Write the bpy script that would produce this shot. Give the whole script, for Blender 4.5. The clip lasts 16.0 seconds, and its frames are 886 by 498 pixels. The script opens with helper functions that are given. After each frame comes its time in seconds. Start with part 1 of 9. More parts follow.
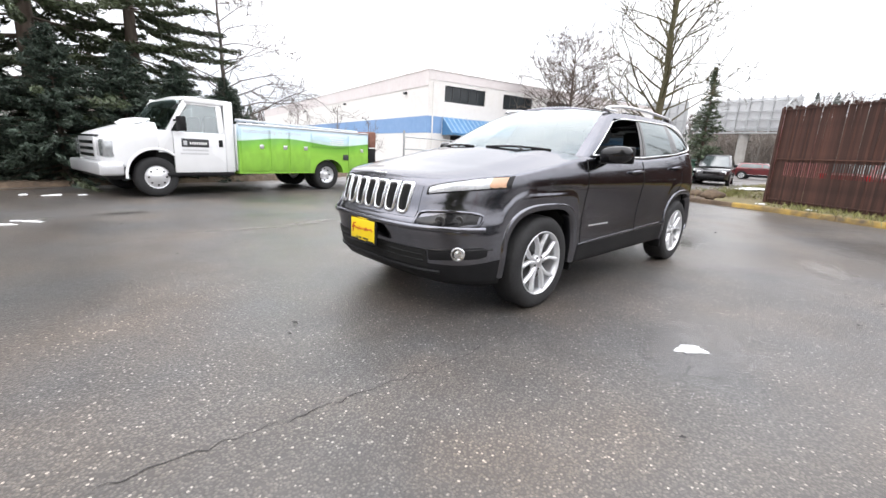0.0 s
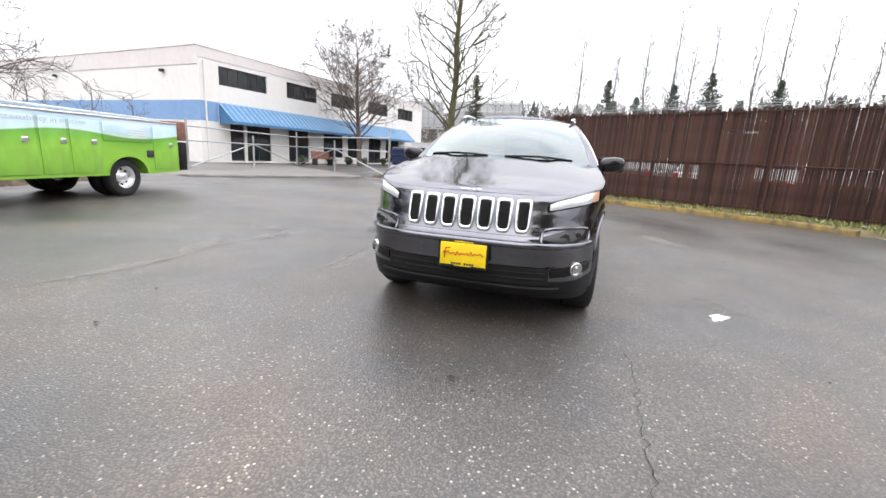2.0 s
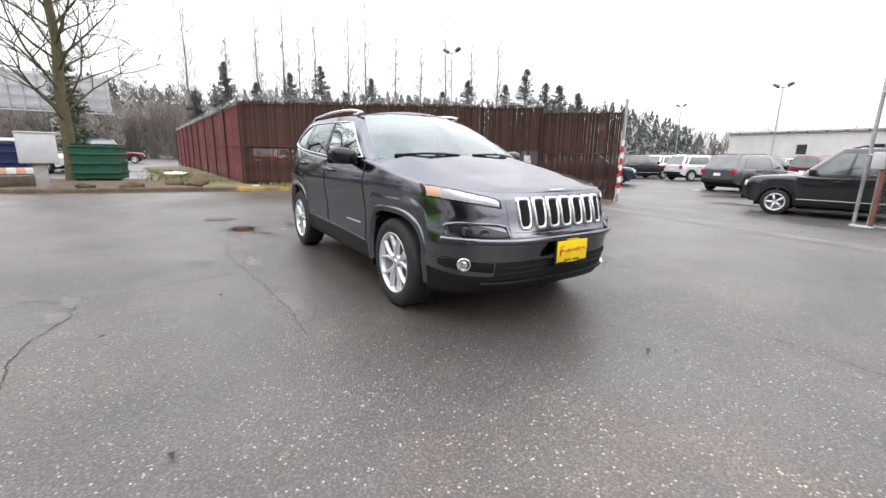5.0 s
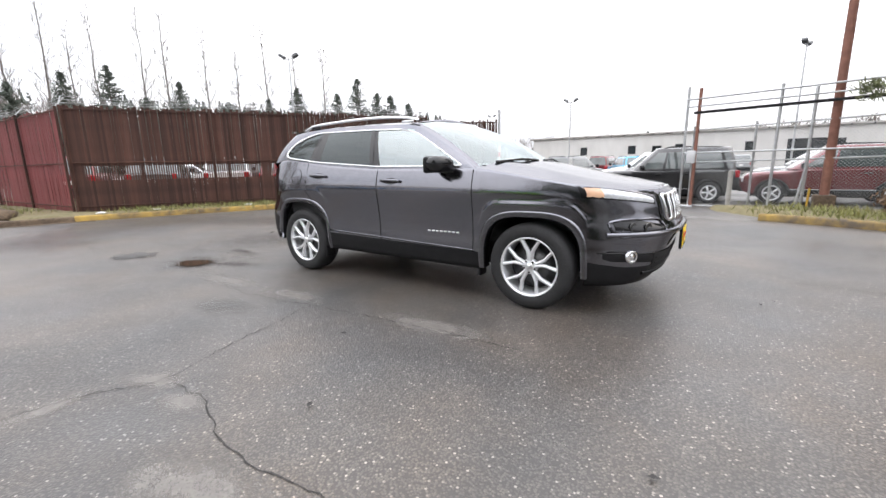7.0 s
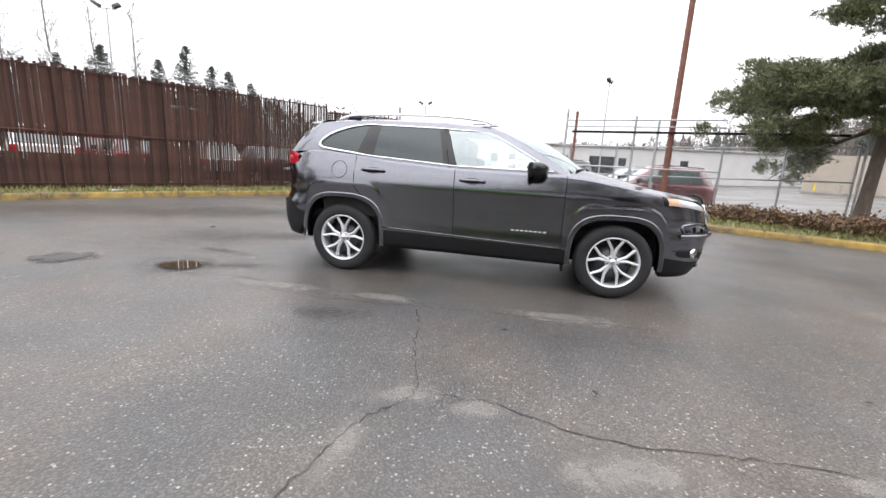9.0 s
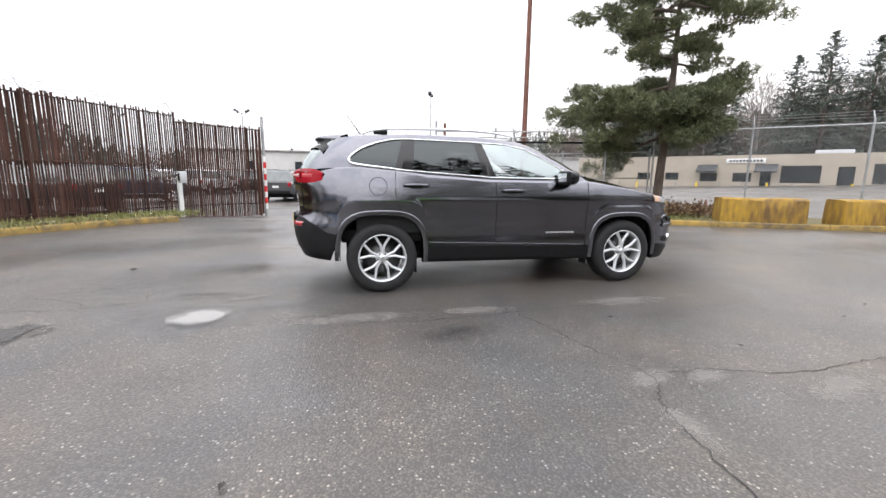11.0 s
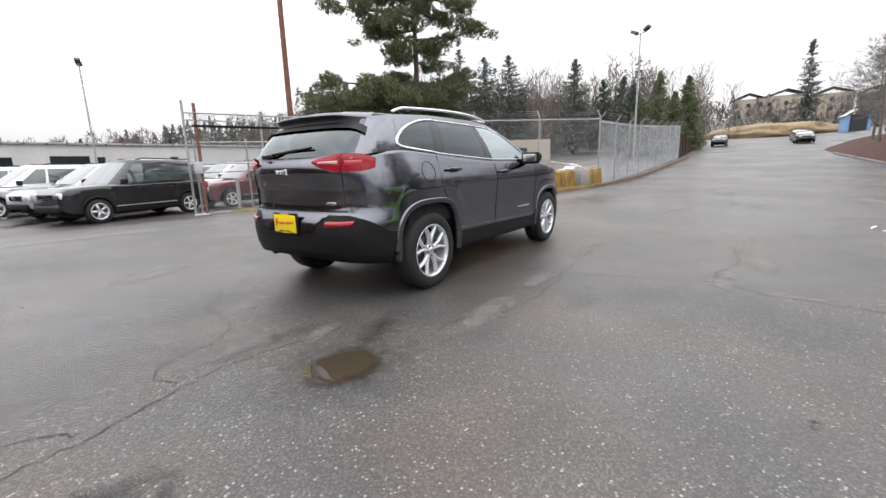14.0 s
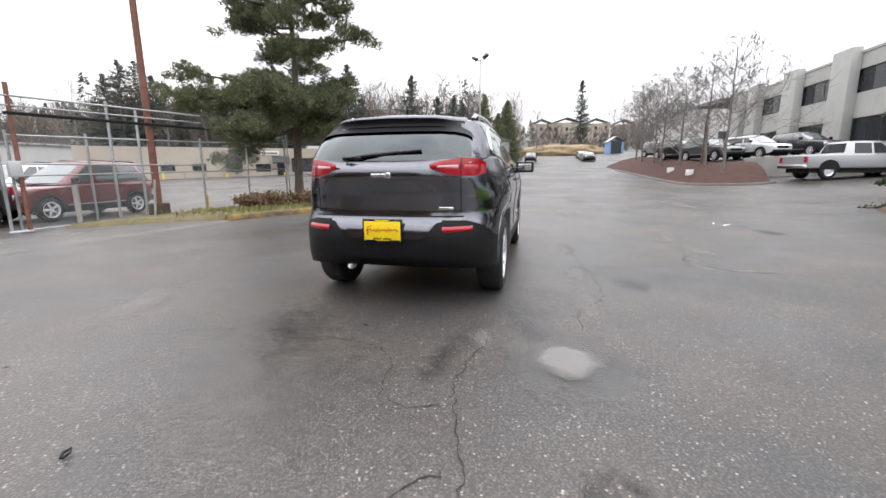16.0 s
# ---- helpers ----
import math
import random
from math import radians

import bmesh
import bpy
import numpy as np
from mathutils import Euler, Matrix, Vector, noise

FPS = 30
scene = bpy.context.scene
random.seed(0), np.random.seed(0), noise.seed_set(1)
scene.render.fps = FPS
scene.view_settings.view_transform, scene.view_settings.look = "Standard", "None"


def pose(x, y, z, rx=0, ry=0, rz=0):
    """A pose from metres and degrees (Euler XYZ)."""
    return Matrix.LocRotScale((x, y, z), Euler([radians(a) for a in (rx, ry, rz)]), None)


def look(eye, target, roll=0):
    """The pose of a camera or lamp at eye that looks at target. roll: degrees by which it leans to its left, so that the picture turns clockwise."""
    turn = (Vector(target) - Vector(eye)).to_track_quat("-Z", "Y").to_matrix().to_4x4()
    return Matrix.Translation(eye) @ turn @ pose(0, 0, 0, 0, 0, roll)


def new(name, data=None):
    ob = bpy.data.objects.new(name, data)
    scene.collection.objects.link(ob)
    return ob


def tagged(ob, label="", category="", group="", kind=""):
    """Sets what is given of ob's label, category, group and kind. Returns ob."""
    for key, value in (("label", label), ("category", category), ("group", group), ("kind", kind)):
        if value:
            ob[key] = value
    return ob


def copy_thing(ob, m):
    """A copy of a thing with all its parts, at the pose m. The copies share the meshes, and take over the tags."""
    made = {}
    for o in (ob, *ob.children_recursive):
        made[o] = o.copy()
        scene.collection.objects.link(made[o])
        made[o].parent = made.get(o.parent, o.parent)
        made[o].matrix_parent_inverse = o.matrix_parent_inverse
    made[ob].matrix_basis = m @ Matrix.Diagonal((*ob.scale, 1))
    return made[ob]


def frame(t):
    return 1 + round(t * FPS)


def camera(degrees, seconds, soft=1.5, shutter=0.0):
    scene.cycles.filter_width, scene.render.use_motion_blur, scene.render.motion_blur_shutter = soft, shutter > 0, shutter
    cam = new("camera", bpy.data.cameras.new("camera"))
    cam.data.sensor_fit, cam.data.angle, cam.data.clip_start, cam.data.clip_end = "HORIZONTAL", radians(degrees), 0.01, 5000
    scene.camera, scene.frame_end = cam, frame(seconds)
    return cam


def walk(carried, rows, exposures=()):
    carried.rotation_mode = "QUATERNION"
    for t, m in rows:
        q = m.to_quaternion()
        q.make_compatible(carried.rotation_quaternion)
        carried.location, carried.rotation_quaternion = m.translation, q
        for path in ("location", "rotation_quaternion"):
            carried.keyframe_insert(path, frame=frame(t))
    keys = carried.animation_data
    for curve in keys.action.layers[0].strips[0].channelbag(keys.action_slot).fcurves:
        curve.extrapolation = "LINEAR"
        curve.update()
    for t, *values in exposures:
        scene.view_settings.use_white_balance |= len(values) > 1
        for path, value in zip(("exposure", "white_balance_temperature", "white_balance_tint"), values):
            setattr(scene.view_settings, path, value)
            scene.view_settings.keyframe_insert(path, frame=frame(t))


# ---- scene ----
cam = camera(92.9, 16.0)
PATH = [
    (0, (3.983, 2.575, 1.122), (2.64, 1.163, 0.674), 2.8),
    (0.5, (4.321, 2.12, 1.127), (2.821, 0.884, 0.654), 2.5),
    (1, (4.58, 1.624, 1.14), (2.945, 0.589, 0.634), 2.7),
    (1.5, (4.804, 1.11, 1.152), (3.011, 0.365, 0.671), 1.7),
    (2, (4.911, 0.587, 1.163), (3.03, 0.066, 0.73), 3.3),
    (2.5, (5.064, 0.094, 1.177), (3.11, -0.036, 0.77), 0.8),
    (3, (5.075, -0.432, 1.16), (3.123, -0.412, 0.724), 1.4),
    (3.5, (5.013, -0.945, 1.158), (3.081, -0.637, 0.741), 1.9),
    (4, (4.814, -1.422, 1.16), (2.943, -0.877, 0.71), 0.8),
    (4.5, (4.569, -1.877, 1.182), (2.777, -1.098, 0.754), 1.2),
    (5, (4.259, -2.306, 1.182), (2.624, -1.238, 0.748), 1.0),
    (5.2, (4.119, -2.494, 1.168), (2.542, -1.348, 0.719), 0.3),
    (7.3, (2.299, -4.132, 1.169), (1.295, -2.454, 0.749), 0.3),
    (7.5, (2.095, -4.236, 1.178), (1.157, -2.526, 0.735), 1.4),
    (8, (1.603, -4.503, 1.177), (0.907, -2.669, 0.788), 1.3),
    (8.2, (1.398, -4.623, 1.188), (0.738, -2.779, 0.787), 2.0),
    (10.3, (-0.944, -5.111, 1.178), (-0.713, -3.154, 0.834), 0.5),
    (10.5, (-1.17, -5.097, 1.149), (-0.889, -3.143, 0.827), 0.1),
    (11, (-1.714, -5.014, 1.15), (-1.262, -3.094, 0.816), 0.8),
    (11.5, (-2.237, -4.906, 1.156), (-1.48, -3.082, 0.839), 0.2),
    (12, (-2.732, -4.658, 1.166), (-1.812, -2.904, 0.888), -0.4),
    (12.5, (-3.207, -4.381, 1.152), (-2.057, -2.769, 0.873), -0.8),
    (13, (-3.646, -4.007, 1.132), (-2.358, -2.513, 0.801), -0.4),
    (13.5, (-4.039, -3.613, 1.124), (-2.569, -2.29, 0.828), -2.3),
    (14, (-4.352, -3.157, 1.118), (-2.762, -2.008, 0.724), -1.7),
    (14.5, (-4.685, -2.715, 1.116), (-2.991, -1.694, 0.815), -2.1),
    (15, (-4.95, -2.214, 1.102), (-3.183, -1.348, 0.742), -1.5),
    (15.5, (-5.155, -1.699, 1.119), (-3.313, -0.999, 0.778), -2.3),
    (16, (-5.331, -1.191, 1.124), (-3.414, -0.752, 0.759), -0.4),
]
walk(cam, [(t, look(e, g, r)) for t, e, g, r in PATH],
     exposures=((0.0, 0.22), (2.0, 0.14), (4.0, 0.0), (6.0, 0.05), (8.0, 0.14), (10.5, 0.05), (12.0, -0.1), (13.0, -0.28), (14.5, -0.25), (16.0, -0.15)))

# ---- sky, sun, exposure ----
scene.view_settings.exposure = 0.0
world = bpy.data.worlds.new("sky")
scene.world = world
world.use_nodes = True
wn, wl = world.node_tree.nodes, world.node_tree.links
wn.clear()
w_out = wn.new("ShaderNodeOutputWorld")
w_bg = wn.new("ShaderNodeBackground")
w_sky = wn.new("ShaderNodeTexSky")
w_sky.sky_type = "NISHITA"
w_sky.sun_disc = False
w_sky.sun_elevation = radians(38)
w_sky.sun_rotation = radians(60)
w_sky.air_density, w_sky.dust_density = 1.0, 4.0
w_gain = wn.new("ShaderNodeMix")
w_gain.data_type, w_gain.blend_type = "RGBA", "MULTIPLY"
w_gain.inputs[0].default_value = 1.0
w_gain.inputs[7].default_value = (0.1, 0.1, 0.1, 1)
w_tc = wn.new("ShaderNodeTexCoord")
w_map = wn.new("ShaderNodeMapping")
w_map.inputs["Scale"].default_value = (1.0, 1.0, 2.6)
w_noise = wn.new("ShaderNodeTexNoise")
w_noise.inputs["Scale"].default_value = 1.7
w_noise.inputs["Detail"].default_value = 4.0
w_noise.inputs["Roughness"].default_value = 0.5
w_ramp = wn.new("ShaderNodeValToRGB")
w_ramp.color_ramp.elements[0].position, w_ramp.color_ramp.elements[0].color = 0.33, (0.71, 0.745, 0.82, 1)
w_ramp.color_ramp.elements[1].position, w_ramp.color_ramp.elements[1].color = 0.50, (1.0, 0.993, 1.03, 1)
w_mix = wn.new("ShaderNodeMix")
w_mix.data_type = "RGBA"
w_mix.inputs[0].default_value = 0.9
wl.new(w_tc.outputs["Generated"], w_map.inputs["Vector"])
wl.new(w_map.outputs["Vector"], w_noise.inputs["Vector"])
wl.new(w_noise.outputs["Fac"], w_ramp.inputs["Fac"])
wl.new(w_sky.outputs["Color"], w_gain.inputs[6])
wl.new(w_gain.outputs[2], w_mix.inputs[6])
wl.new(w_ramp.outputs["Color"], w_mix.inputs[7])
# overcast sky: three times as bright overhead as at the horizon
w_sep = wn.new("ShaderNodeSeparateXYZ")
wl.new(w_tc.outputs["Generated"], w_sep.inputs[0])
w_rise = wn.new("ShaderNodeMapRange")
w_rise.inputs["From Min"].default_value, w_rise.inputs["From Max"].default_value = 0.0, 1.0
w_rise.inputs["To Min"].default_value, w_rise.inputs["To Max"].default_value = 1.06, 3.8
wl.new(w_sep.outputs["Z"], w_rise.inputs["Value"])
wl.new(w_rise.outputs["Result"], w_bg.inputs["Strength"])
wl.new(w_mix.outputs[2], w_bg.inputs["Color"])
wl.new(w_bg.outputs["Background"], w_out.inputs["Surface"])
sun_data = bpy.data.lights.new("sun", "SUN")
sun_data.energy, sun_data.angle, sun_data.color = 0.9, radians(140), (1.0, 0.985, 0.96)
sun = new("sun", sun_data)
sun.matrix_world = look((0, 0, 30), (8, 5, 0))

# ---- materials ----
def mat(name, color, rough=0.6, metal=0.0, coat=0.0, grain=0.0, scale=8.0, bump=0.0, color2=None, random_amount=0.0, spec=0.5, coords="Object", stretch=(1, 1, 1), detail=6.0, rough_var=0.0):
    m = bpy.data.materials.new(name)
    m.use_nodes = True
    n, l = m.node_tree.nodes, m.node_tree.links
    b = n["Principled BSDF"]
    b.inputs["Base Color"].default_value = (*color, 1)
    b.inputs["Roughness"].default_value = rough
    b.inputs["Metallic"].default_value = metal
    b.inputs["Coat Weight"].default_value = coat
    b.inputs["Coat Roughness"].default_value = 0.03
    b.inputs["Specular IOR Level"].default_value = spec
    if grain or bump or color2 or random_amount or rough_var:
        tc, mp = n.new("ShaderNodeTexCoord"), n.new("ShaderNodeMapping")
        mp.inputs["Scale"].default_value = stretch
        l.new(tc.outputs[coords], mp.inputs["Vector"])
        fine, broad = n.new("ShaderNodeTexNoise"), n.new("ShaderNodeTexNoise")
        fine.inputs["Scale"].default_value, fine.inputs["Detail"].default_value = scale, detail
        broad.inputs["Scale"].default_value, broad.inputs["Detail"].default_value = scale * 0.13, 4.0
        l.new(mp.outputs["Vector"], fine.inputs["Vector"])
        l.new(mp.outputs["Vector"], broad.inputs["Vector"])
        add = n.new("ShaderNodeMath")
        add.operation = "MULTIPLY_ADD"
        add.inputs[1].default_value = 0.5
        half = n.new("ShaderNodeMath")
        half.operation = "MULTIPLY"
        half.inputs[1].default_value = 0.5
        l.new(broad.outputs["Fac"], half.inputs[0])
        l.new(fine.outputs["Fac"], add.inputs[0])
        l.new(half.outputs[0], add.inputs[2])
        ramp = n.new("ShaderNodeValToRGB")
        c2 = color2 or tuple(min(1, c * (1 + grain)) for c in color)
        c1 = color if color2 else tuple(c * (1 - grain) for c in color)
        ramp.color_ramp.elements[0].position, ramp.color_ramp.elements[0].color = 0.36, (*c1, 1)
        ramp.color_ramp.elements[1].position, ramp.color_ramp.elements[1].color = 0.64, (*c2, 1)
        l.new(add.outputs[0], ramp.inputs["Fac"])
        last = ramp.outputs["Color"]
        if random_amount:
            info, hsv, mr = n.new("ShaderNodeObjectInfo"), n.new("ShaderNodeHueSaturation"), n.new("ShaderNodeMapRange")
            mr.inputs["To Min"].default_value, mr.inputs["To Max"].default_value = 1 - random_amount, 1 + random_amount
            l.new(info.outputs["Random"], mr.inputs["Value"])
            l.new(mr.outputs["Result"], hsv.inputs["Value"])
            l.new(last, hsv.inputs["Color"])
            last = hsv.outputs["Color"]
        l.new(last, b.inputs["Base Color"])
        if bump:
            bp = n.new("ShaderNodeBump")
            bp.inputs["Strength"].default_value, bp.inputs["Distance"].default_value = min(1.0, bump), 0.02
            l.new(fine.outputs["Fac"], bp.inputs["Height"])
            l.new(bp.outputs["Normal"], b.inputs["Normal"])
        if rough_var:
            rr = n.new("ShaderNodeMapRange")
            rr.inputs["From Min"].default_value, rr.inputs["From Max"].default_value = 0.35, 0.65
            rr.inputs["To Min"].default_value, rr.inputs["To Max"].default_value = rough - rough_var, rough + rough_var
            l.new(broad.outputs["Fac"], rr.inputs["Value"])
            l.new(rr.outputs["Result"], b.inputs["Roughness"])
    return m


def glass(name, tint, alpha_mix, rough=0.02, power=4.5):
    """Thin pane: clear see-through mixed with a glossy tinted face."""
    m = bpy.data.materials.new(name)
    m.use_nodes = True
    n, l = m.node_tree.nodes, m.node_tree.links
    n.clear()
    out, mix = n.new("ShaderNodeOutputMaterial"), n.new("ShaderNodeMixShader")
    tr, gl = n.new("ShaderNodeBsdfTransparent"), n.new("ShaderNodeBsdfGlossy")
    tr.inputs["Color"].default_value = (*tint, 1)
    gl.inputs["Roughness"].default_value = rough
    gl.inputs["Color"].default_value = (0.90, 0.98, 0.99, 1)
    fr, mr = n.new("ShaderNodeLayerWeight"), n.new("ShaderNodeMapRange")
    pw = n.new("ShaderNodeMath")
    pw.operation = "POWER"
    pw.inputs[1].default_value = power
    l.new(fr.outputs["Facing"], pw.inputs[0])
    mr.inputs["From Max"].default_value = 1.0
    mr.inputs["To Min"].default_value, mr.inputs["To Max"].default_value = alpha_mix, 1.0
    l.new(pw.outputs[0], mr.inputs["Value"])
    l.new(mr.outputs["Result"], mix.inputs[0])
    l.new(tr.outputs[0], mix.inputs[1])
    l.new(gl.outputs[0], mix.inputs[2])
    l.new(mix.outputs[0], out.inputs["Surface"])
    return m


M = {}
M["paint"] = mat("dark_grey_metallic_paint", (0.162, 0.163, 0.182), 0.15, 1.0, 0.60, grain=0.05, scale=160)
M["paint"].node_tree.nodes["Principled BSDF"].inputs["Specular Tint"].default_value = (0.50, 0.50, 0.52, 1)
M["black_plastic"] = mat("black_plastic", (0.011, 0.011, 0.012), 0.5, grain=0.2, scale=120, bump=0.03, spec=0.2)
M["gloss_black"] = mat("gloss_black", (0.008, 0.008, 0.009), 0.12)
M["underside"] = mat("underside_black", (0.008, 0.008, 0.008), 0.9, grain=0.3, scale=20)
M["chrome"] = mat("chrome", (0.82, 0.83, 0.84), 0.12, 1.0)
M["satin"] = mat("satin_silver", (0.80, 0.81, 0.82), 0.28, 1.0, grain=0.06, scale=60)
M["alloy"] = mat("alloy_silver", (0.74, 0.75, 0.77), 0.30, 0.55, 0.6, grain=0.04, scale=60)
M["rubber"] = mat("tyre_rubber", (0.016, 0.016, 0.017), 0.75, grain=0.3, scale=60, bump=0.15)
M["disc"] = mat("brake_disc", (0.10, 0.10, 0.10), 0.4, 0.9, grain=0.2, scale=40)
M["tint"] = glass("privacy_glass", (0.05, 0.055, 0.055), 0.07)
M["tint_rear"] = glass("rear_privacy_glass", (0.05, 0.055, 0.055), 0.10, power=3.6)
M["clear"] = glass("clear_glass", (0.70, 0.80, 0.78), 0.24, power=3.0)
M["screen"] = glass("windscreen_glass", (0.36, 0.44, 0.43), 0.15, power=4.0)
M["lens"] = glass("lamp_lens", (0.95, 0.96, 0.97), 0.06)
M["red_lens"] = mat("red_lens", (0.36, 0.006, 0.016), 0.12, coat=0.4, grain=0.15, scale=80, stretch=(1, 8, 1))
M["pale_lens"] = mat("pale_lens", (0.55, 0.07, 0.085), 0.12, coat=0.5, grain=0.1, scale=80)
M["amber"] = mat("amber_lens", (0.74, 0.46, 0.30), 0.15, coat=1.0, grain=0.1, scale=80)
M["led"] = mat("white_lamp", (0.80, 0.82, 0.84), 0.12, coat=1.0, grain=0.05, scale=60)
M["seat"] = mat("dark_seat_cloth", (0.020, 0.020, 0.021), 0.9, grain=0.2, scale=80)
M["plate_yellow"] = mat("yellow_plate", (0.86, 0.62, 0.010), 0.4, grain=0.06, scale=40)
M["plate_red"] = mat("red_ink", (0.50, 0.02, 0.015), 0.5)
M["plate_black"] = mat("black_ink", (0.012, 0.012, 0.012), 0.5)
M["white_badge"] = mat("white_badge", (0.80, 0.80, 0.80), 0.3)
M["white_paint"] = mat("white_vehicle_paint", (0.78, 0.79, 0.80), 0.3, coat=0.6, grain=0.04, scale=3, rough_var=0.08)
M["galv"] = mat("galvanised_steel", (0.42, 0.43, 0.44), 0.45, 0.7, grain=0.2, scale=14, rough_var=0.12)
M["rust"] = mat("rusty_brown_slat", (0.034, 0.0145, 0.0105), 0.85, color2=(0.084, 0.036, 0.025), scale=9, bump=0.3, random_amount=0.4, stretch=(1, 1, 0.25))
M["rust_red"] = mat("red_brown_slat", (0.21, 0.048, 0.050), 0.8, color2=(0.145, 0.040, 0.038), scale=5, bump=0.2, random_amount=0.12, stretch=(1, 1, 0.25))
M["rust_pipe"] = mat("rusted_pipe", (0.25, 0.115, 0.082), 0.8, color2=(0.14, 0.062, 0.045), scale=9, bump=0.3)
M["bark"] = mat("bark", (0.085, 0.062, 0.048), 0.9, color2=(0.15, 0.12, 0.10), scale=14, bump=0.8, stretch=(1, 1, 0.3))
M["bark_grey"] = mat("grey_bark", (0.13, 0.115, 0.105), 0.9, color2=(0.23, 0.21, 0.195), scale=10, bump=0.5, stretch=(1, 1, 0.3))
M["bark_moss"] = mat("mossy_bark", (0.075, 0.075, 0.030), 0.95, color2=(0.12, 0.10, 0.065), scale=8, bump=0.7)
M["twig"] = mat("bare_twigs", (0.12, 0.098, 0.088), 0.9, color2=(0.18, 0.152, 0.138), scale=2)


def leaf_mat(name, c1, c2, scale=3.0):
    m = mat(name, c1, 0.6, color2=c2, scale=scale)
    n, l = m.node_tree.nodes, m.node_tree.links
    g, hsv, mr = n.new("ShaderNodeNewGeometry"), n.new("ShaderNodeHueSaturation"), n.new("ShaderNodeMapRange")
    mr.inputs["To Min"].default_value, mr.inputs["To Max"].default_value = 0.55, 1.45
    b = n["Principled BSDF"]
    src = b.inputs["Base Color"].links[0].from_socket
    l.new(g.outputs["Random Per Island"], mr.inputs["Value"])
    l.new(mr.outputs["Result"], hsv.inputs["Value"])
    l.new(src, hsv.inputs["Color"])
    l.new(hsv.outputs["Color"], b.inputs["Base Color"])
    return m


M["pine"] = leaf_mat("pine_needles", (0.098, 0.116, 0.058), (0.165, 0.178, 0.085))
M["fir"] = leaf_mat("fir_needles", (0.042, 0.064, 0.034), (0.075, 0.100, 0.048))
M["spruce"] = leaf_mat("dark_spruce_needles", (0.026, 0.042, 0.030), (0.050, 0.072, 0.050))
M["tall_fir"] = leaf_mat("olive_fir_needles", (0.034, 0.048, 0.022), (0.066, 0.084, 0.036))
# distance haze is put into these two base colours as a paler, bluer green
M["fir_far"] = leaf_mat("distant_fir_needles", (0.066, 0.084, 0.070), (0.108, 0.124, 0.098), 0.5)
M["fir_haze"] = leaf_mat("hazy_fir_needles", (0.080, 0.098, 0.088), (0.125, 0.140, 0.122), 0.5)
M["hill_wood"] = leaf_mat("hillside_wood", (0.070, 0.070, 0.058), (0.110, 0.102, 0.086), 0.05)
M["wood_brown"] = leaf_mat("winter_wood_twigs", (0.130, 0.106, 0.088), (0.190, 0.162, 0.138), 0.2)
M["shrub"] = leaf_mat("dry_shrub_leaves", (0.120, 0.066, 0.034), (0.165, 0.105, 0.048))
M["grass"] = leaf_mat("winter_grass", (0.14, 0.16, 0.045), (0.23, 0.21, 0.08))


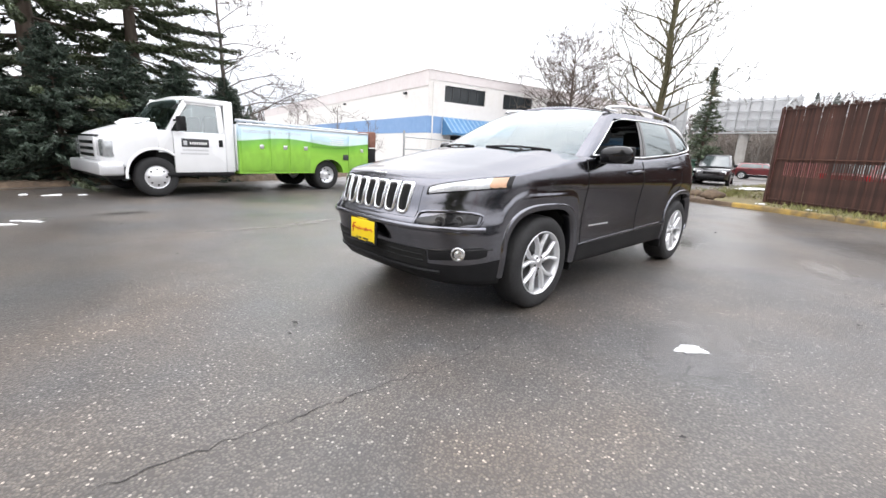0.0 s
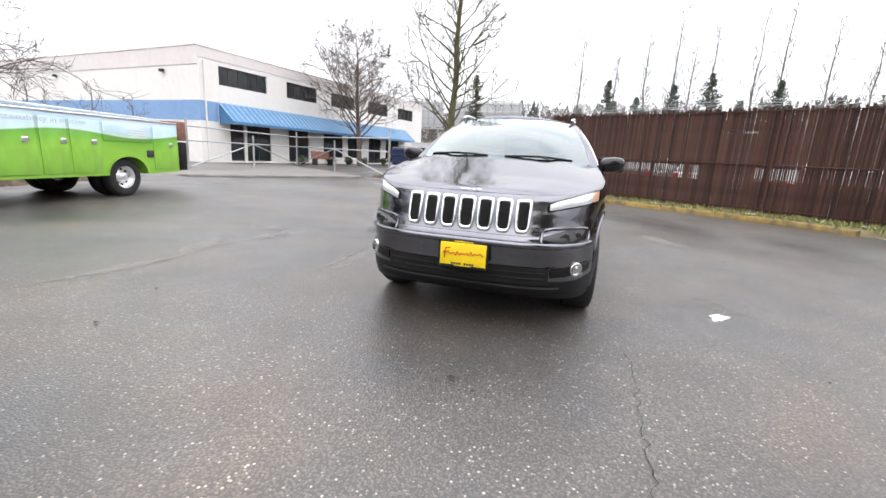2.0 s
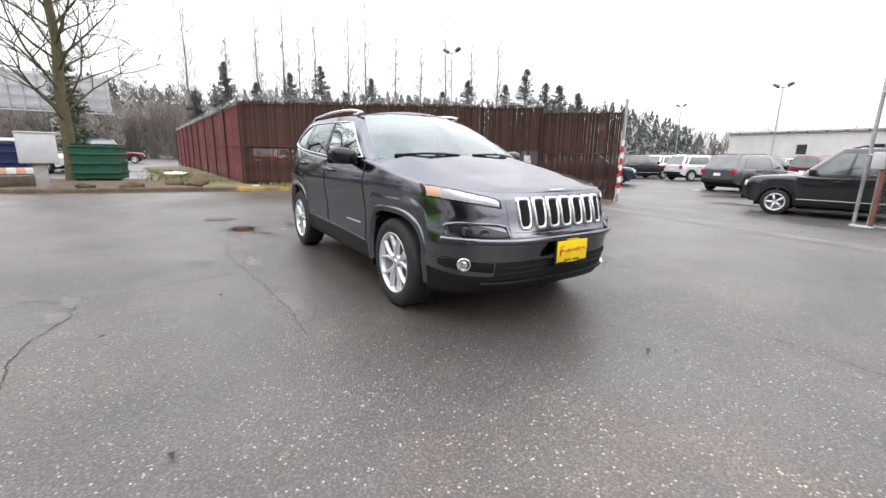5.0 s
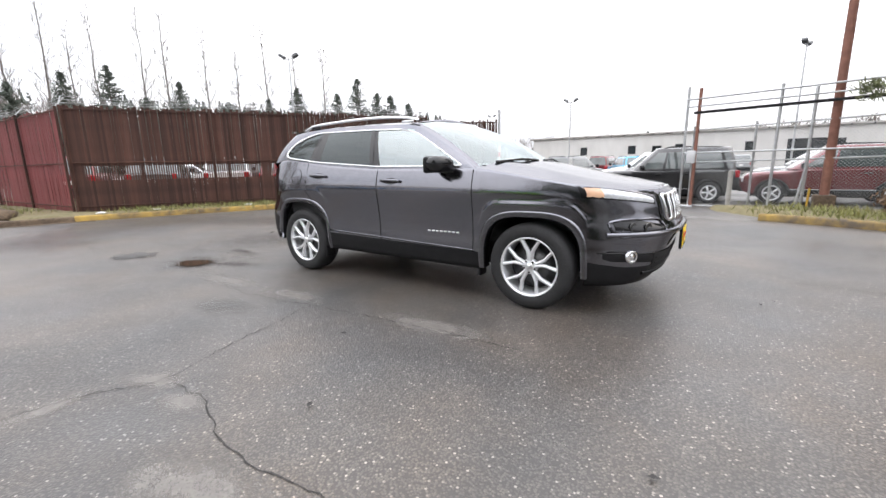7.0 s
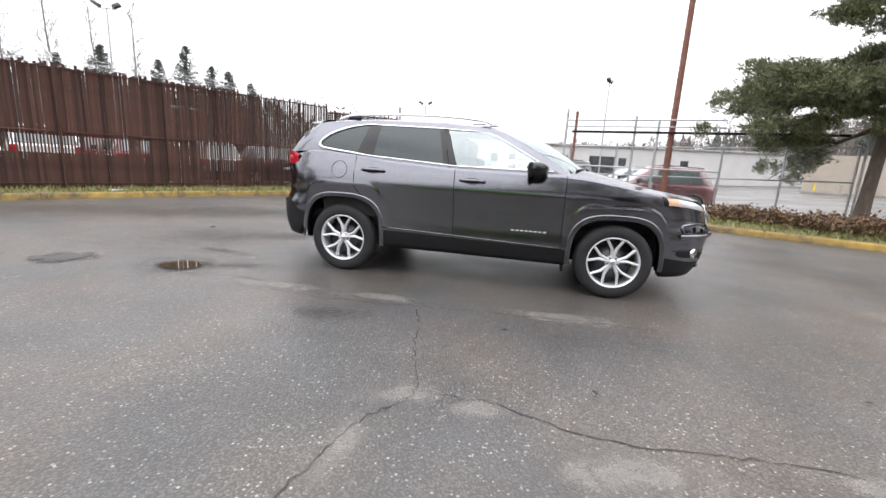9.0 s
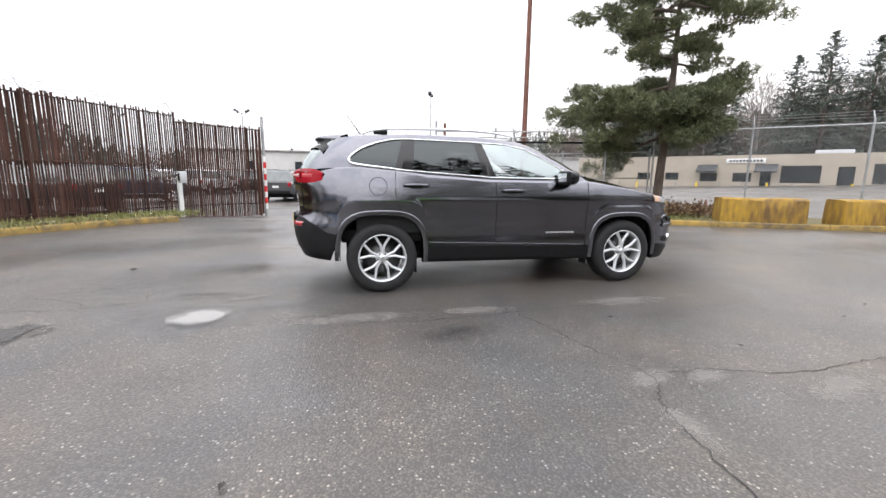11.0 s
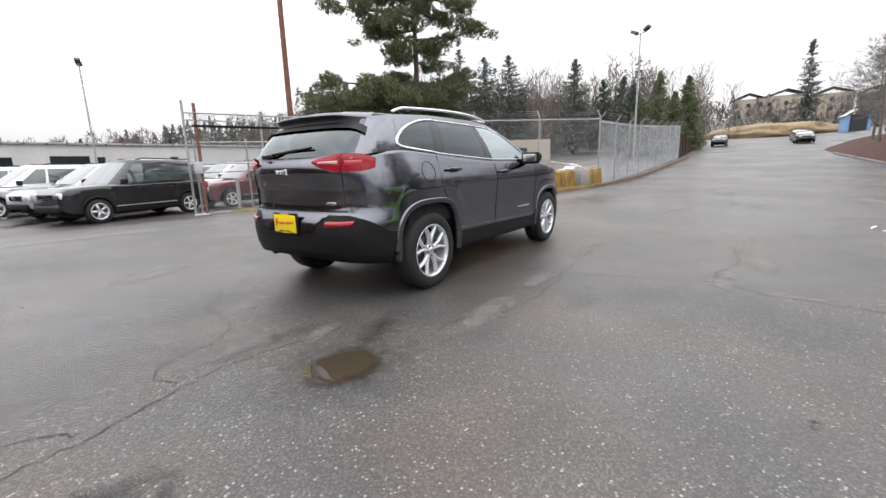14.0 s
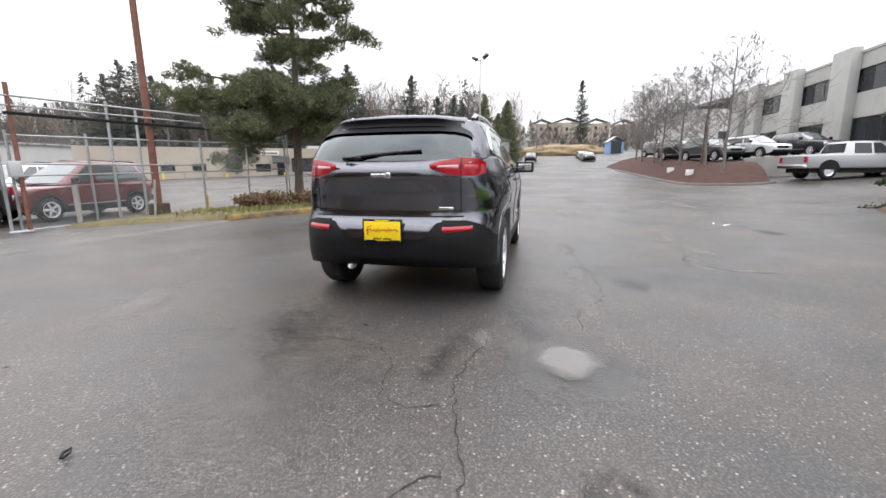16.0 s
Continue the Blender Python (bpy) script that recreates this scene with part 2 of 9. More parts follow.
def asphalt_mat():
    m = bpy.data.materials.new("wet_asphalt")
    m.use_nodes = True
    n, l = m.node_tree.nodes, m.node_tree.links
    b = n["Principled BSDF"]
    tc = n.new("ShaderNodeTexCoord")
    pos = tc.outputs["Object"]

    def noise_tex(scale, detail=4.0, rough=0.55):
        t = n.new("ShaderNodeTexNoise")
        t.inputs["Scale"].default_value, t.inputs["Detail"].default_value, t.inputs["Roughness"].default_value = scale, detail, rough
        l.new(pos, t.inputs["Vector"])
        return t.outputs["Fac"]

    def rng(src, a, bb, c, d):
        t = n.new("ShaderNodeMapRange")
        t.inputs["From Min"].default_value, t.inputs["From Max"].default_value = a, bb
        t.inputs["To Min"].default_value, t.inputs["To Max"].default_value = c, d
        l.new(src, t.inputs["Value"])
        return t.outputs["Result"]

    def op(kind, x, y):
        t = n.new("ShaderNodeMath")
        t.operation = kind
        for i, v in enumerate((x, y)):
            if isinstance(v, (int, float)):
                t.inputs[i].default_value = v
            else:
                l.new(v, t.inputs[i])
        return t.outputs[0]

    # stones of the wearing course
    vor = n.new("ShaderNodeTexVoronoi")
    vor.inputs["Scale"].default_value = 84.0
    l.new(pos, vor.inputs["Vector"])
    sep = n.new("ShaderNodeSeparateColor")
    l.new(vor.outputs["Color"], sep.inputs["Color"])
    stone = n.new("ShaderNodeValToRGB")
    e = stone.color_ramp.elements
    e[0].position, e[0].color = 0.0, (0.066, 0.062, 0.059, 1)
    e[1].position, e[1].color = 1.0, (0.36, 0.34, 0.315, 1)
    for p, c in ((0.50, (0.088, 0.082, 0.077, 1)), (0.80, (0.100, 0.093, 0.086, 1)), (0.935, (0.122, 0.113, 0.104, 1)), (0.965, (0.20, 0.188, 0.175, 1))):
        k = e.new(p)
        k.color = c
    l.new(sep.outputs["Red"], stone.inputs["Fac"])
    binder = n.new("ShaderNodeMix")
    binder.data_type = "RGBA"
    binder.inputs[7].default_value = (0.050, 0.047, 0.045, 1)
    l.new(rng(vor.outputs["Distance"], 0.42, 0.62, 0.0, 1.0), binder.inputs[0])
    l.new(stone.outputs["Color"], binder.inputs[6])
    # pale dry patches and dark wet ones
    broad = noise_tex(0.42, 5.0, 0.6)
    mid = noise_tex(2.3, 4.0)
    tone = op("MULTIPLY", rng(broad, 0.35, 0.66, 0.84, 1.28), rng(mid, 0.3, 0.7, 0.88, 1.12))
    tint = n.new("ShaderNodeMix")
    tint.data_type, tint.blend_type = "RGBA", "MULTIPLY"
    tint.inputs[0].default_value = 1.0
    l.new(binder.outputs[2], tint.inputs[6])
    comb = n.new("ShaderNodeCombineColor")
    wet = rng(noise_tex(0.30, 3.0), 0.42, 0.60, 0.0, 1.0)
    tone = op("MULTIPLY", tone, rng(wet, 0, 1, 1.03, 0.92))
    warm = rng(noise_tex(0.8, 4.0), 0.35, 0.65, -0.04, 0.11)
    l.new(op("MULTIPLY", tone, op("ADD", warm, 1.0)), comb.inputs["Red"])
    l.new(tone, comb.inputs["Green"])
    l.new(op("MULTIPLY", tone, op("SUBTRACT", 1.0, warm)), comb.inputs["Blue"])
    l.new(comb.outputs[0], tint.inputs[7])
    l.new(tint.outputs[2], b.inputs["Base Color"])
    l.new(rng(wet, 0, 1, 0.48, 0.30), b.inputs["Roughness"])
    b.inputs["Specular IOR Level"].default_value = 0.5
    bp = n.new("ShaderNodeBump")
    bp.inputs["Strength"].default_value, bp.inputs["Distance"].default_value = 0.35, 0.006
    h = op("ADD", rng(vor.outputs["Distance"], 0.0, 0.7, 1.0, 0.0), op("MULTIPLY", noise_tex(40.0, 3.0), 0.7))
    l.new(h, bp.inputs["Height"])
    l.new(bp.outputs["Normal"], b.inputs["Normal"])
    return m


M["asphalt"] = asphalt_mat()
M["crack"] = mat("crack_filling", (0.030, 0.028, 0.027), 0.85, grain=0.4, scale=30, bump=0.4)
M["concrete"] = mat("concrete", (0.28, 0.27, 0.255), 0.8, color2=(0.40, 0.385, 0.36), scale=12, bump=0.25)
M["yellow_paint"] = mat("worn_yellow_paint", (0.48, 0.29, 0.03), 0.75, color2=(0.15, 0.085, 0.03), scale=9, bump=0.6, stretch=(1, 1, 0.30))
M["kerb_yellow"] = mat("faded_yellow_kerb", (0.36, 0.235, 0.05), 0.85, color2=(0.085, 0.066, 0.046), scale=6, bump=0.5)
M["soil"] = mat("leaf_litter_soil", (0.055, 0.038, 0.026), 0.95, color2=(0.14, 0.10, 0.065), scale=18, bump=0.9)
M["timber"] = mat("weathered_timber", (0.30, 0.20, 0.12), 0.8, color2=(0.20, 0.14, 0.09), scale=5, bump=0.3)
M["bare_earth"] = mat("yellow_brown_earth", (0.20, 0.145, 0.075), 0.95, color2=(0.33, 0.26, 0.16), scale=1.6, bump=0.8)
M["turf"] = mat("winter_turf", (0.095, 0.090, 0.038), 0.95, color2=(0.185, 0.150, 0.080), scale=7, bump=0.8)
M["mulch"] = mat("red_bark_mulch", (0.045, 0.022, 0.017), 0.95, color2=(0.095, 0.044, 0.033), scale=22, bump=1.0)
M["wall_white"] = mat("white_rendered_wall", (0.74, 0.72, 0.69), 0.85, color2=(0.80, 0.785, 0.76), scale=2.5, bump=0.05)
M["wall_blue"] = mat("blue_painted_band", (0.19, 0.33, 0.56), 0.8, color2=(0.23, 0.37, 0.60), scale=3)
M["wall_pink"] = mat("pale_cornice", (0.66, 0.61, 0.60), 0.85, color2=(0.72, 0.68, 0.67), scale=3)
M["awning"] = mat("blue_awning", (0.055, 0.17, 0.34), 0.5, color2=(0.085, 0.22, 0.40), scale=3)
M["awning_rib"] = mat("pale_awning_rib", (0.30, 0.44, 0.58), 0.5)
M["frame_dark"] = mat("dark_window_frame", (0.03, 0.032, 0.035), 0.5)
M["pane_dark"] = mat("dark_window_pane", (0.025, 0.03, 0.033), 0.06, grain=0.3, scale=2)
M["car_pane"] = mat("car_window_glass", (0.065, 0.080, 0.080), 0.05, spec=0.8, coat=1.0, grain=0.3, scale=2)
M["wall_beige"] = mat("beige_concrete_wall", (0.40, 0.345, 0.28), 0.85, color2=(0.47, 0.41, 0.335), scale=1.5, bump=0.1)
M["wall_grey"] = mat("grey_tilt_up_wall", (0.36, 0.36, 0.345), 0.85, color2=(0.43, 0.43, 0.41), scale=1.0, bump=0.1)
M["wall_low"] = mat("weathered_white_wall", (0.52, 0.51, 0.49), 0.85, color2=(0.62, 0.61, 0.59), scale=1.2, stretch=(1, 1, 0.4))
M["green_dump"] = mat("green_dumpster_paint", (0.008, 0.065, 0.036), 0.5, color2=(0.014, 0.095, 0.055), scale=4)
M["blue_box"] = mat("navy_bin_paint", (0.009, 0.014, 0.048), 0.5, color2=(0.014, 0.030, 0.12), scale=2)
M["cabinet"] = mat("grey_cabinet_paint", (0.50, 0.51, 0.52), 0.5, grain=0.08, scale=6)
M["red_stripe"] = mat("red_reflective_tape", (0.62, 0.03, 0.03), 0.4, grain=0.1, scale=10)
M["white_stripe"] = mat("white_tape", (0.80, 0.80, 0.79), 0.5, grain=0.05, scale=10)
M["old_paving"] = mat("old_wet_paving", (0.10, 0.092, 0.085), 0.55, color2=(0.17, 0.158, 0.145), scale=4, bump=0.3)
M["clear_lamp"] = mat("clear_lamp_glass", (0.42, 0.44, 0.45), 0.12, 0.5, 1.0, grain=0.25, scale=14)
M["orange_lens"] = mat("orange_lens", (0.62, 0.16, 0.06), 0.15, coat=1.0, grain=0.1, scale=80)
M["head_glass"] = mat("headlamp_glass", (0.66, 0.68, 0.71), 0.12, 0.25, 1.0, grain=0.22, scale=26, stretch=(1, 3, 1))
M["white_lens"] = mat("white_reversing_lens", (0.66, 0.36, 0.37), 0.12, coat=0.5, grain=0.12, scale=60)
M["lamp_grey"] = mat("grey_lamp_housing", (0.10, 0.105, 0.11), 0.5, grain=0.15, scale=10)
M["trash"] = mat("scrap_paper", (0.75, 0.76, 0.78), 0.6, grain=0.05, scale=10)


def decal_mat(name, color, color2, rough, edge=0.35, strength=1.0, bump=0.3, ragged=1.5, fuzz=0.5):
    """A worn or wet patch that fades out towards an uneven edge."""
    m = mat(name, color, rough, color2=color2, scale=70, bump=bump)
    n, l = m.node_tree.nodes, m.node_tree.links
    tc, mp, ln = n.new("ShaderNodeTexCoord"), n.new("ShaderNodeMapping"), n.new("ShaderNodeVectorMath")
    mp.inputs["Location"].default_value, mp.inputs["Scale"].default_value = (-1, -1, 0), (2, 2, 0)
    l.new(tc.outputs["Generated"], mp.inputs["Vector"])
    ln.operation = "LENGTH"
    l.new(mp.outputs["Vector"], ln.inputs[0])
    nz, nz2 = n.new("ShaderNodeTexNoise"), n.new("ShaderNodeTexNoise")
    nz.inputs["Scale"].default_value, nz.inputs["Detail"].default_value = 7.0, 8.0
    nz2.inputs["Scale"].default_value, nz2.inputs["Detail"].default_value = 90.0, 2.0
    l.new(tc.outputs["Object"], nz.inputs["Vector"])
    l.new(tc.outputs["Object"], nz2.inputs["Vector"])
    a1 = n.new("ShaderNodeMath")
    a1.operation = "MULTIPLY_ADD"
    a1.inputs[1].default_value = ragged
    l.new(nz.outputs["Fac"], a1.inputs[0])
    l.new(ln.outputs["Value"], a1.inputs[2])
    a2 = n.new("ShaderNodeMath")
    a2.operation = "MULTIPLY_ADD"
    a2.inputs[1].default_value = fuzz
    l.new(nz2.outputs["Fac"], a2.inputs[0])
    l.new(a1.outputs[0], a2.inputs[2])
    r = n.new("ShaderNodeMapRange")
    r.inputs["From Min"].default_value, r.inputs["From Max"].default_value = 0.75 + ragged / 2 + fuzz / 2 - edge, 0.75 + ragged / 2 + fuzz / 2
    r.inputs["To Min"].default_value, r.inputs["To Max"].default_value = strength, 0.0
    l.new(a2.outputs[0], r.inputs["Value"])
    l.new(r.outputs["Result"], n["Principled BSDF"].inputs["Alpha"])
    return m


M["worn_patch"] = decal_mat("pale_worn_patch", (0.15, 0.14, 0.13), (0.27, 0.25, 0.23), 0.45, 0.5, 0.60)
M["wet_patch"] = decal_mat("wet_sheen_patch", (0.072, 0.070, 0.069), (0.098, 0.094, 0.091), 0.20, 0.9, 0.40, 0.15)
M["wet_patch"].node_tree.nodes["Principled BSDF"].inputs["Coat Weight"].default_value = 0.5
M["film"] = decal_mat("thin_water_film", (0.050, 0.049, 0.048), (0.070, 0.068, 0.066), 0.08, 0.8, 0.55, 0.06, 1.2)
M["dark_patch"] = decal_mat("dark_repair_patch", (0.030, 0.029, 0.028), (0.05, 0.048, 0.046), 0.45, 0.3, 0.9)

M["water"] = decal_mat("muddy_puddle_water", (0.046, 0.034, 0.021), (0.062, 0.047, 0.030), 0.02, 0.30, 1.0, 0.0, 0.6, 0.15)
M["water"].node_tree.nodes["Principled BSDF"].inputs["Coat Weight"].default_value = 1.0
M["water"].node_tree.nodes["Principled BSDF"].inputs["Coat IOR"].default_value = 1.52
M["water"].node_tree.nodes["Principled BSDF"].inputs["Coat Roughness"].default_value = 0.01

# ---- mesh helpers ----
def part(name, bm, material, parent=None, label="", smooth=True):
    me = bpy.data.meshes.new(name)
    bm.to_mesh(me)
    bm.free()
    me.materials.append(material)
    if smooth:
        for p in me.polygons:
            p.use_smooth = True
    ob = new(name, me)
    if parent:
        ob.parent = parent
    if label:
        ob["label"] = label
    return ob


def sharp(ob, angle=35):
    """Smooth shading with hard edges past an angle."""
    me = ob.data
    bm = bmesh.new()
    bm.from_mesh(me)
    for e in bm.edges:
        if len(e.link_faces) == 2 and e.calc_face_angle(0) > radians(angle):
            e.smooth = False
    bm.to_mesh(me)
    bm.free()
    return ob


def thing(name, label, category, m=None, group="", kind=""):
    ob = new(name)
    ob.empty_display_size = 0.2
    if m is not None:
        ob.matrix_world = m
    return tagged(ob, label, category, group, kind)


def box(bm, x0, x1, y0, y1, z0, z1, bevel=0.0, segments=2, m=None):
    r = bmesh.ops.create_cube(bm, size=1.0)
    vs = r["verts"]
    for v in vs:
        v.co = Vector(((x0 + x1) / 2 + v.co.x * (x1 - x0), (y0 + y1) / 2 + v.co.y * (y1 - y0), (z0 + z1) / 2 + v.co.z * (z1 - z0)))
    if bevel:
        es = list({e for v in vs for e in v.link_edges})
        r = bmesh.ops.bevel(bm, geom=es, offset=bevel, segments=segments, affect="EDGES", profile=0.5)
        vs = list({v for f in r["faces"] for v in f.verts} | {v for v in vs if v.is_valid})
    if m is not None:
        for v in vs:
            v.co = m @ v.co
    return vs


def boxed(name, dims, material, parent=None, label="", bevel=0.01, m=None, segments=2):
    bm = bmesh.new()
    box(bm, *dims, bevel=bevel, segments=segments, m=m)
    return sharp(part(name, bm, material, parent, label), 50)


def tube(bm, pts, r, n=8, caps=True):
    """A round bar along points; r may be one radius or one a point."""
    pts = [Vector(p) for p in pts]
    rs = [r] * len(pts) if isinstance(r, (int, float)) else r
    rings = []
    ref = None
    for i, p in enumerate(pts):
        d = (pts[min(i + 1, len(pts) - 1)] - pts[max(i - 1, 0)]).normalized()
        if ref is None:
            ref = Vector((0, 0, 1)) if abs(d.z) < 0.9 else Vector((1, 0, 0))
        a = d.cross(ref)
        if a.length < 1e-4:
            a = d.cross(Vector((0, 1, 0.3)))
        a.normalize()
        b = a.cross(d).normalized()
        ref = b
        rings.append([bm.verts.new(p + (a * math.cos(2 * math.pi * k / n) + b * math.sin(2 * math.pi * k / n)) * rs[i]) for k in range(n)])
    for u, v in zip(rings, rings[1:]):
        for k in range(n):
            bm.faces.new((u[k], u[(k + 1) % n], v[(k + 1) % n], v[k]))
    if caps and n > 2:
        bm.faces.new(rings[0][::-1])
        bm.faces.new(rings[-1])
    return rings


def bar(name, pts, r, material, parent=None, label="", n=8):
    bm = bmesh.new()
    tube(bm, pts, r, n)
    return sharp(part(name, bm, material, parent, label), 60)


def lathe(bm, profile, n=32, axis="y"):
    """Profile of (radius, offset along the axis)."""
    rings = []
    for rad, off in profile:
        ring = []
        for k in range(n):
            a = 2 * math.pi * k / n
            c, s = rad * math.cos(a), rad * math.sin(a)
            ring.append(bm.verts.new((c, off, s) if axis == "y" else (c, s, off)))
        rings.append(ring)
    for u, v in zip(rings, rings[1:]):
        for k in range(n):
            bm.faces.new((u[k], u[(k + 1) % n], v[(k + 1) % n], v[k]))
    return rings


def grid(bm, rows, closed=False):
    """Faces over a list of rows of points, all of the same length."""
    vs = [[bm.verts.new(p) for p in row] for row in rows]
    for a, b in zip(vs, vs[1:]):
        k = len(a)
        for i in range(k if closed else k - 1):
            try:
                bm.faces.new((a[i], a[(i + 1) % k], b[(i + 1) % k], b[i]))
            except ValueError:
                pass
    return vs


def interp(x, table):
    xs, ys = [t[0] for t in table], [t[1] for t in table]
    return float(np.interp(x, xs, ys))


def smooth_curve(keys, steps):
    """Catmull-Rom through points, steps a span; any dimension."""
    k = [np.array(p, float) for p in keys]
    out = []
    for i in range(len(k) - 1):
        p0, p1, p2, p3 = k[max(i - 1, 0)], k[i], k[i + 1], k[min(i + 2, len(k) - 1)]
        for j in range(steps):
            t = j / steps
            out.append(0.5 * (2 * p1 + (p2 - p0) * t + (2 * p0 - 5 * p1 + 4 * p2 - p3) * t * t + (3 * p1 - p0 - 3 * p2 + p3) * t ** 3))
    out.append(k[-1])
    return out


def words(text, size, material, m, parent=None, name="lettering", label="", depth=0.001, slant=0.0, fit_width=None):
    """Raised lettering in the built-in font as a mesh."""
    cu = bpy.data.curves.new(name, "FONT")
    cu.body, cu.size, cu.extrude, cu.align_x, cu.align_y, cu.shear = text, size, depth, "CENTER", "CENTER", slant
    cu.resolution_u = 3
    tmp = new("tmp", cu)
    bpy.context.view_layer.update()
    me = bpy.data.meshes.new_from_object(tmp.evaluated_get(bpy.context.evaluated_depsgraph_get()))
    bpy.data.objects.remove(tmp)
    bpy.data.curves.remove(cu)
    if fit_width:
        xs = [v.co.x for v in me.vertices]
        k = fit_width / (max(xs) - min(xs))
        for v in me.vertices:
            v.co.x *= k
    me.materials.clear()
    me.materials.append(material)
    ob = new(name, me)
    ob.parent = parent
    ob.matrix_basis = m
    if label:
        ob["label"] = label
    return ob


def ground_z(x, y):
    """Level yard, rising up the road to the east and dipping slightly into the car park."""
    z = 0.052 * 3.0 * math.log1p(math.exp(min(60.0, (x - 18.0) / 3.0))) if x < 190 else 9.0
    k = min(1.0, max(0.0, (y - 6.6) / 4.4)) * min(1.0, max(0.0, (13.0 - x) / 4.0))
    z -= 0.22 * k * k * (3 - 2 * k)
    q = min(1.0, max(0.0, (x - 10.0) / 8.0))
    return z + 0.05 * min(18.0, max(0.0, -9.0 - y)) * q * q * (3 - 2 * q)


# ---- plants ----
def quads(name, centres, along, across, material, parent=None, label=""):
    """Many small leaf blades in one mesh: centre, half-length vector, half-width vector, each an n x 3 array."""
    c, a, b = (np.asarray(v, float) for v in (centres, along, across))
    n = len(c)
    v = np.stack([c - a - b * 0.35, c - a * 0.1 - b, c + a, c - a * 0.1 + b], 1).reshape(-1, 3)
    me = bpy.data.meshes.new(name)
    me.vertices.add(4 * n)
    me.vertices.foreach_set("co", v.ravel())
    me.loops.add(4 * n)
    me.loops.foreach_set("vertex_index", np.arange(4 * n, dtype=np.int32))
    me.polygons.add(n)
    me.polygons.foreach_set("loop_start", np.arange(0, 4 * n, 4, dtype=np.int32))
    me.update(calc_edges=True)
    me.materials.append(material)
    ob = new(name, me)
    ob.parent = parent
    if label:
        ob["label"] = label
    return ob


def unit(v):
    return v / np.maximum(1e-6, np.linalg.norm(v, axis=-1, keepdims=True))


def needles(rng, pts, dirs, per, spread, length, width):
    """Blades scattered round points and pointing roughly along dirs."""
    p = np.repeat(pts, per, 0) + rng.normal(0, 1, (len(pts) * per, 3)) * spread
    d = unit(np.repeat(dirs, per, 0) + rng.normal(0, 0.55, (len(pts) * per, 3)))
    w = unit(np.cross(d, rng.normal(0, 1, d.shape)))
    k = rng.uniform(0.6, 1.3, (len(p), 1))
    return p, d * length * k, w * width * k


def fir_tree(x, y, h, r, seed, material, label, name="fir_tree", z=None, whorls=26, per=7, blades=9, low=0.06, bare=0.0, thin=1.0, size=1.0, bark="bark"):
    """A conifer: tapered trunk, whorls of drooping boughs that carry needles."""
    rng = np.random.default_rng(seed)
    z0 = ground_z(x, y) if z is None else z
    t = thing(name, label, "tree", pose(x, y, z0, 0, 0, rng.uniform(0, 360)))
    bm = bmesh.new()
    tube(bm, [(0, 0, -0.1), (0, 0, h * 0.5), (0, 0, h)], [h * 0.014 + 0.03, h * 0.008 + 0.01, 0.01], 7)
    P, Dr = [], []
    for i in range(whorls):
        f = i / (whorls - 1)
        zz = h * (low + (0.985 - low) * f ** 0.9)
        rad = r * (1 - f) ** 0.80 * rng.uniform(0.86, 1.10) + 0.04 * r
        n = max(4, int(per * (1 - 0.4 * f)))
        for k in range(n):
            a = rng.uniform(0, 2 * math.pi)
            L = rad * rng.uniform(0.6, 1.12)
            if rng.random() < bare:
                continue
            droop = -0.22 + 0.5 * f
            tip = np.array((L * math.cos(a), L * math.sin(a), zz + L * droop))
            base = np.array((0, 0, zz))
            tube(bm, [base, base * 0.4 + tip * 0.6 + (0, 0, -0.03 * L), tip], [0.012 + 0.008 * L, 0.010, 0.004], 3, False)
            m = max(3, int(thin * 5 * L / (0.35 * size) / 2))
            for s in np.linspace(0.22, 1.0, m):
                P.append(base + (tip - base) * s + (0, 0, -0.05 * L * math.sin(math.pi * s)))
                dd = (tip - base) / max(L, 0.01)
                Dr.append(dd + np.array((-dd[1], dd[0], 0)) * rng.uniform(-0.8, 0.8) + (0, 0, -0.1))
    part("trunk", bm, M[bark], t)
    p, d, w = needles(rng, np.array(P), np.array(Dr), blades, 0.09 * size, 0.17 * size, 0.045 * size)
    quads("crown", p, d, w, material, t)
    return t


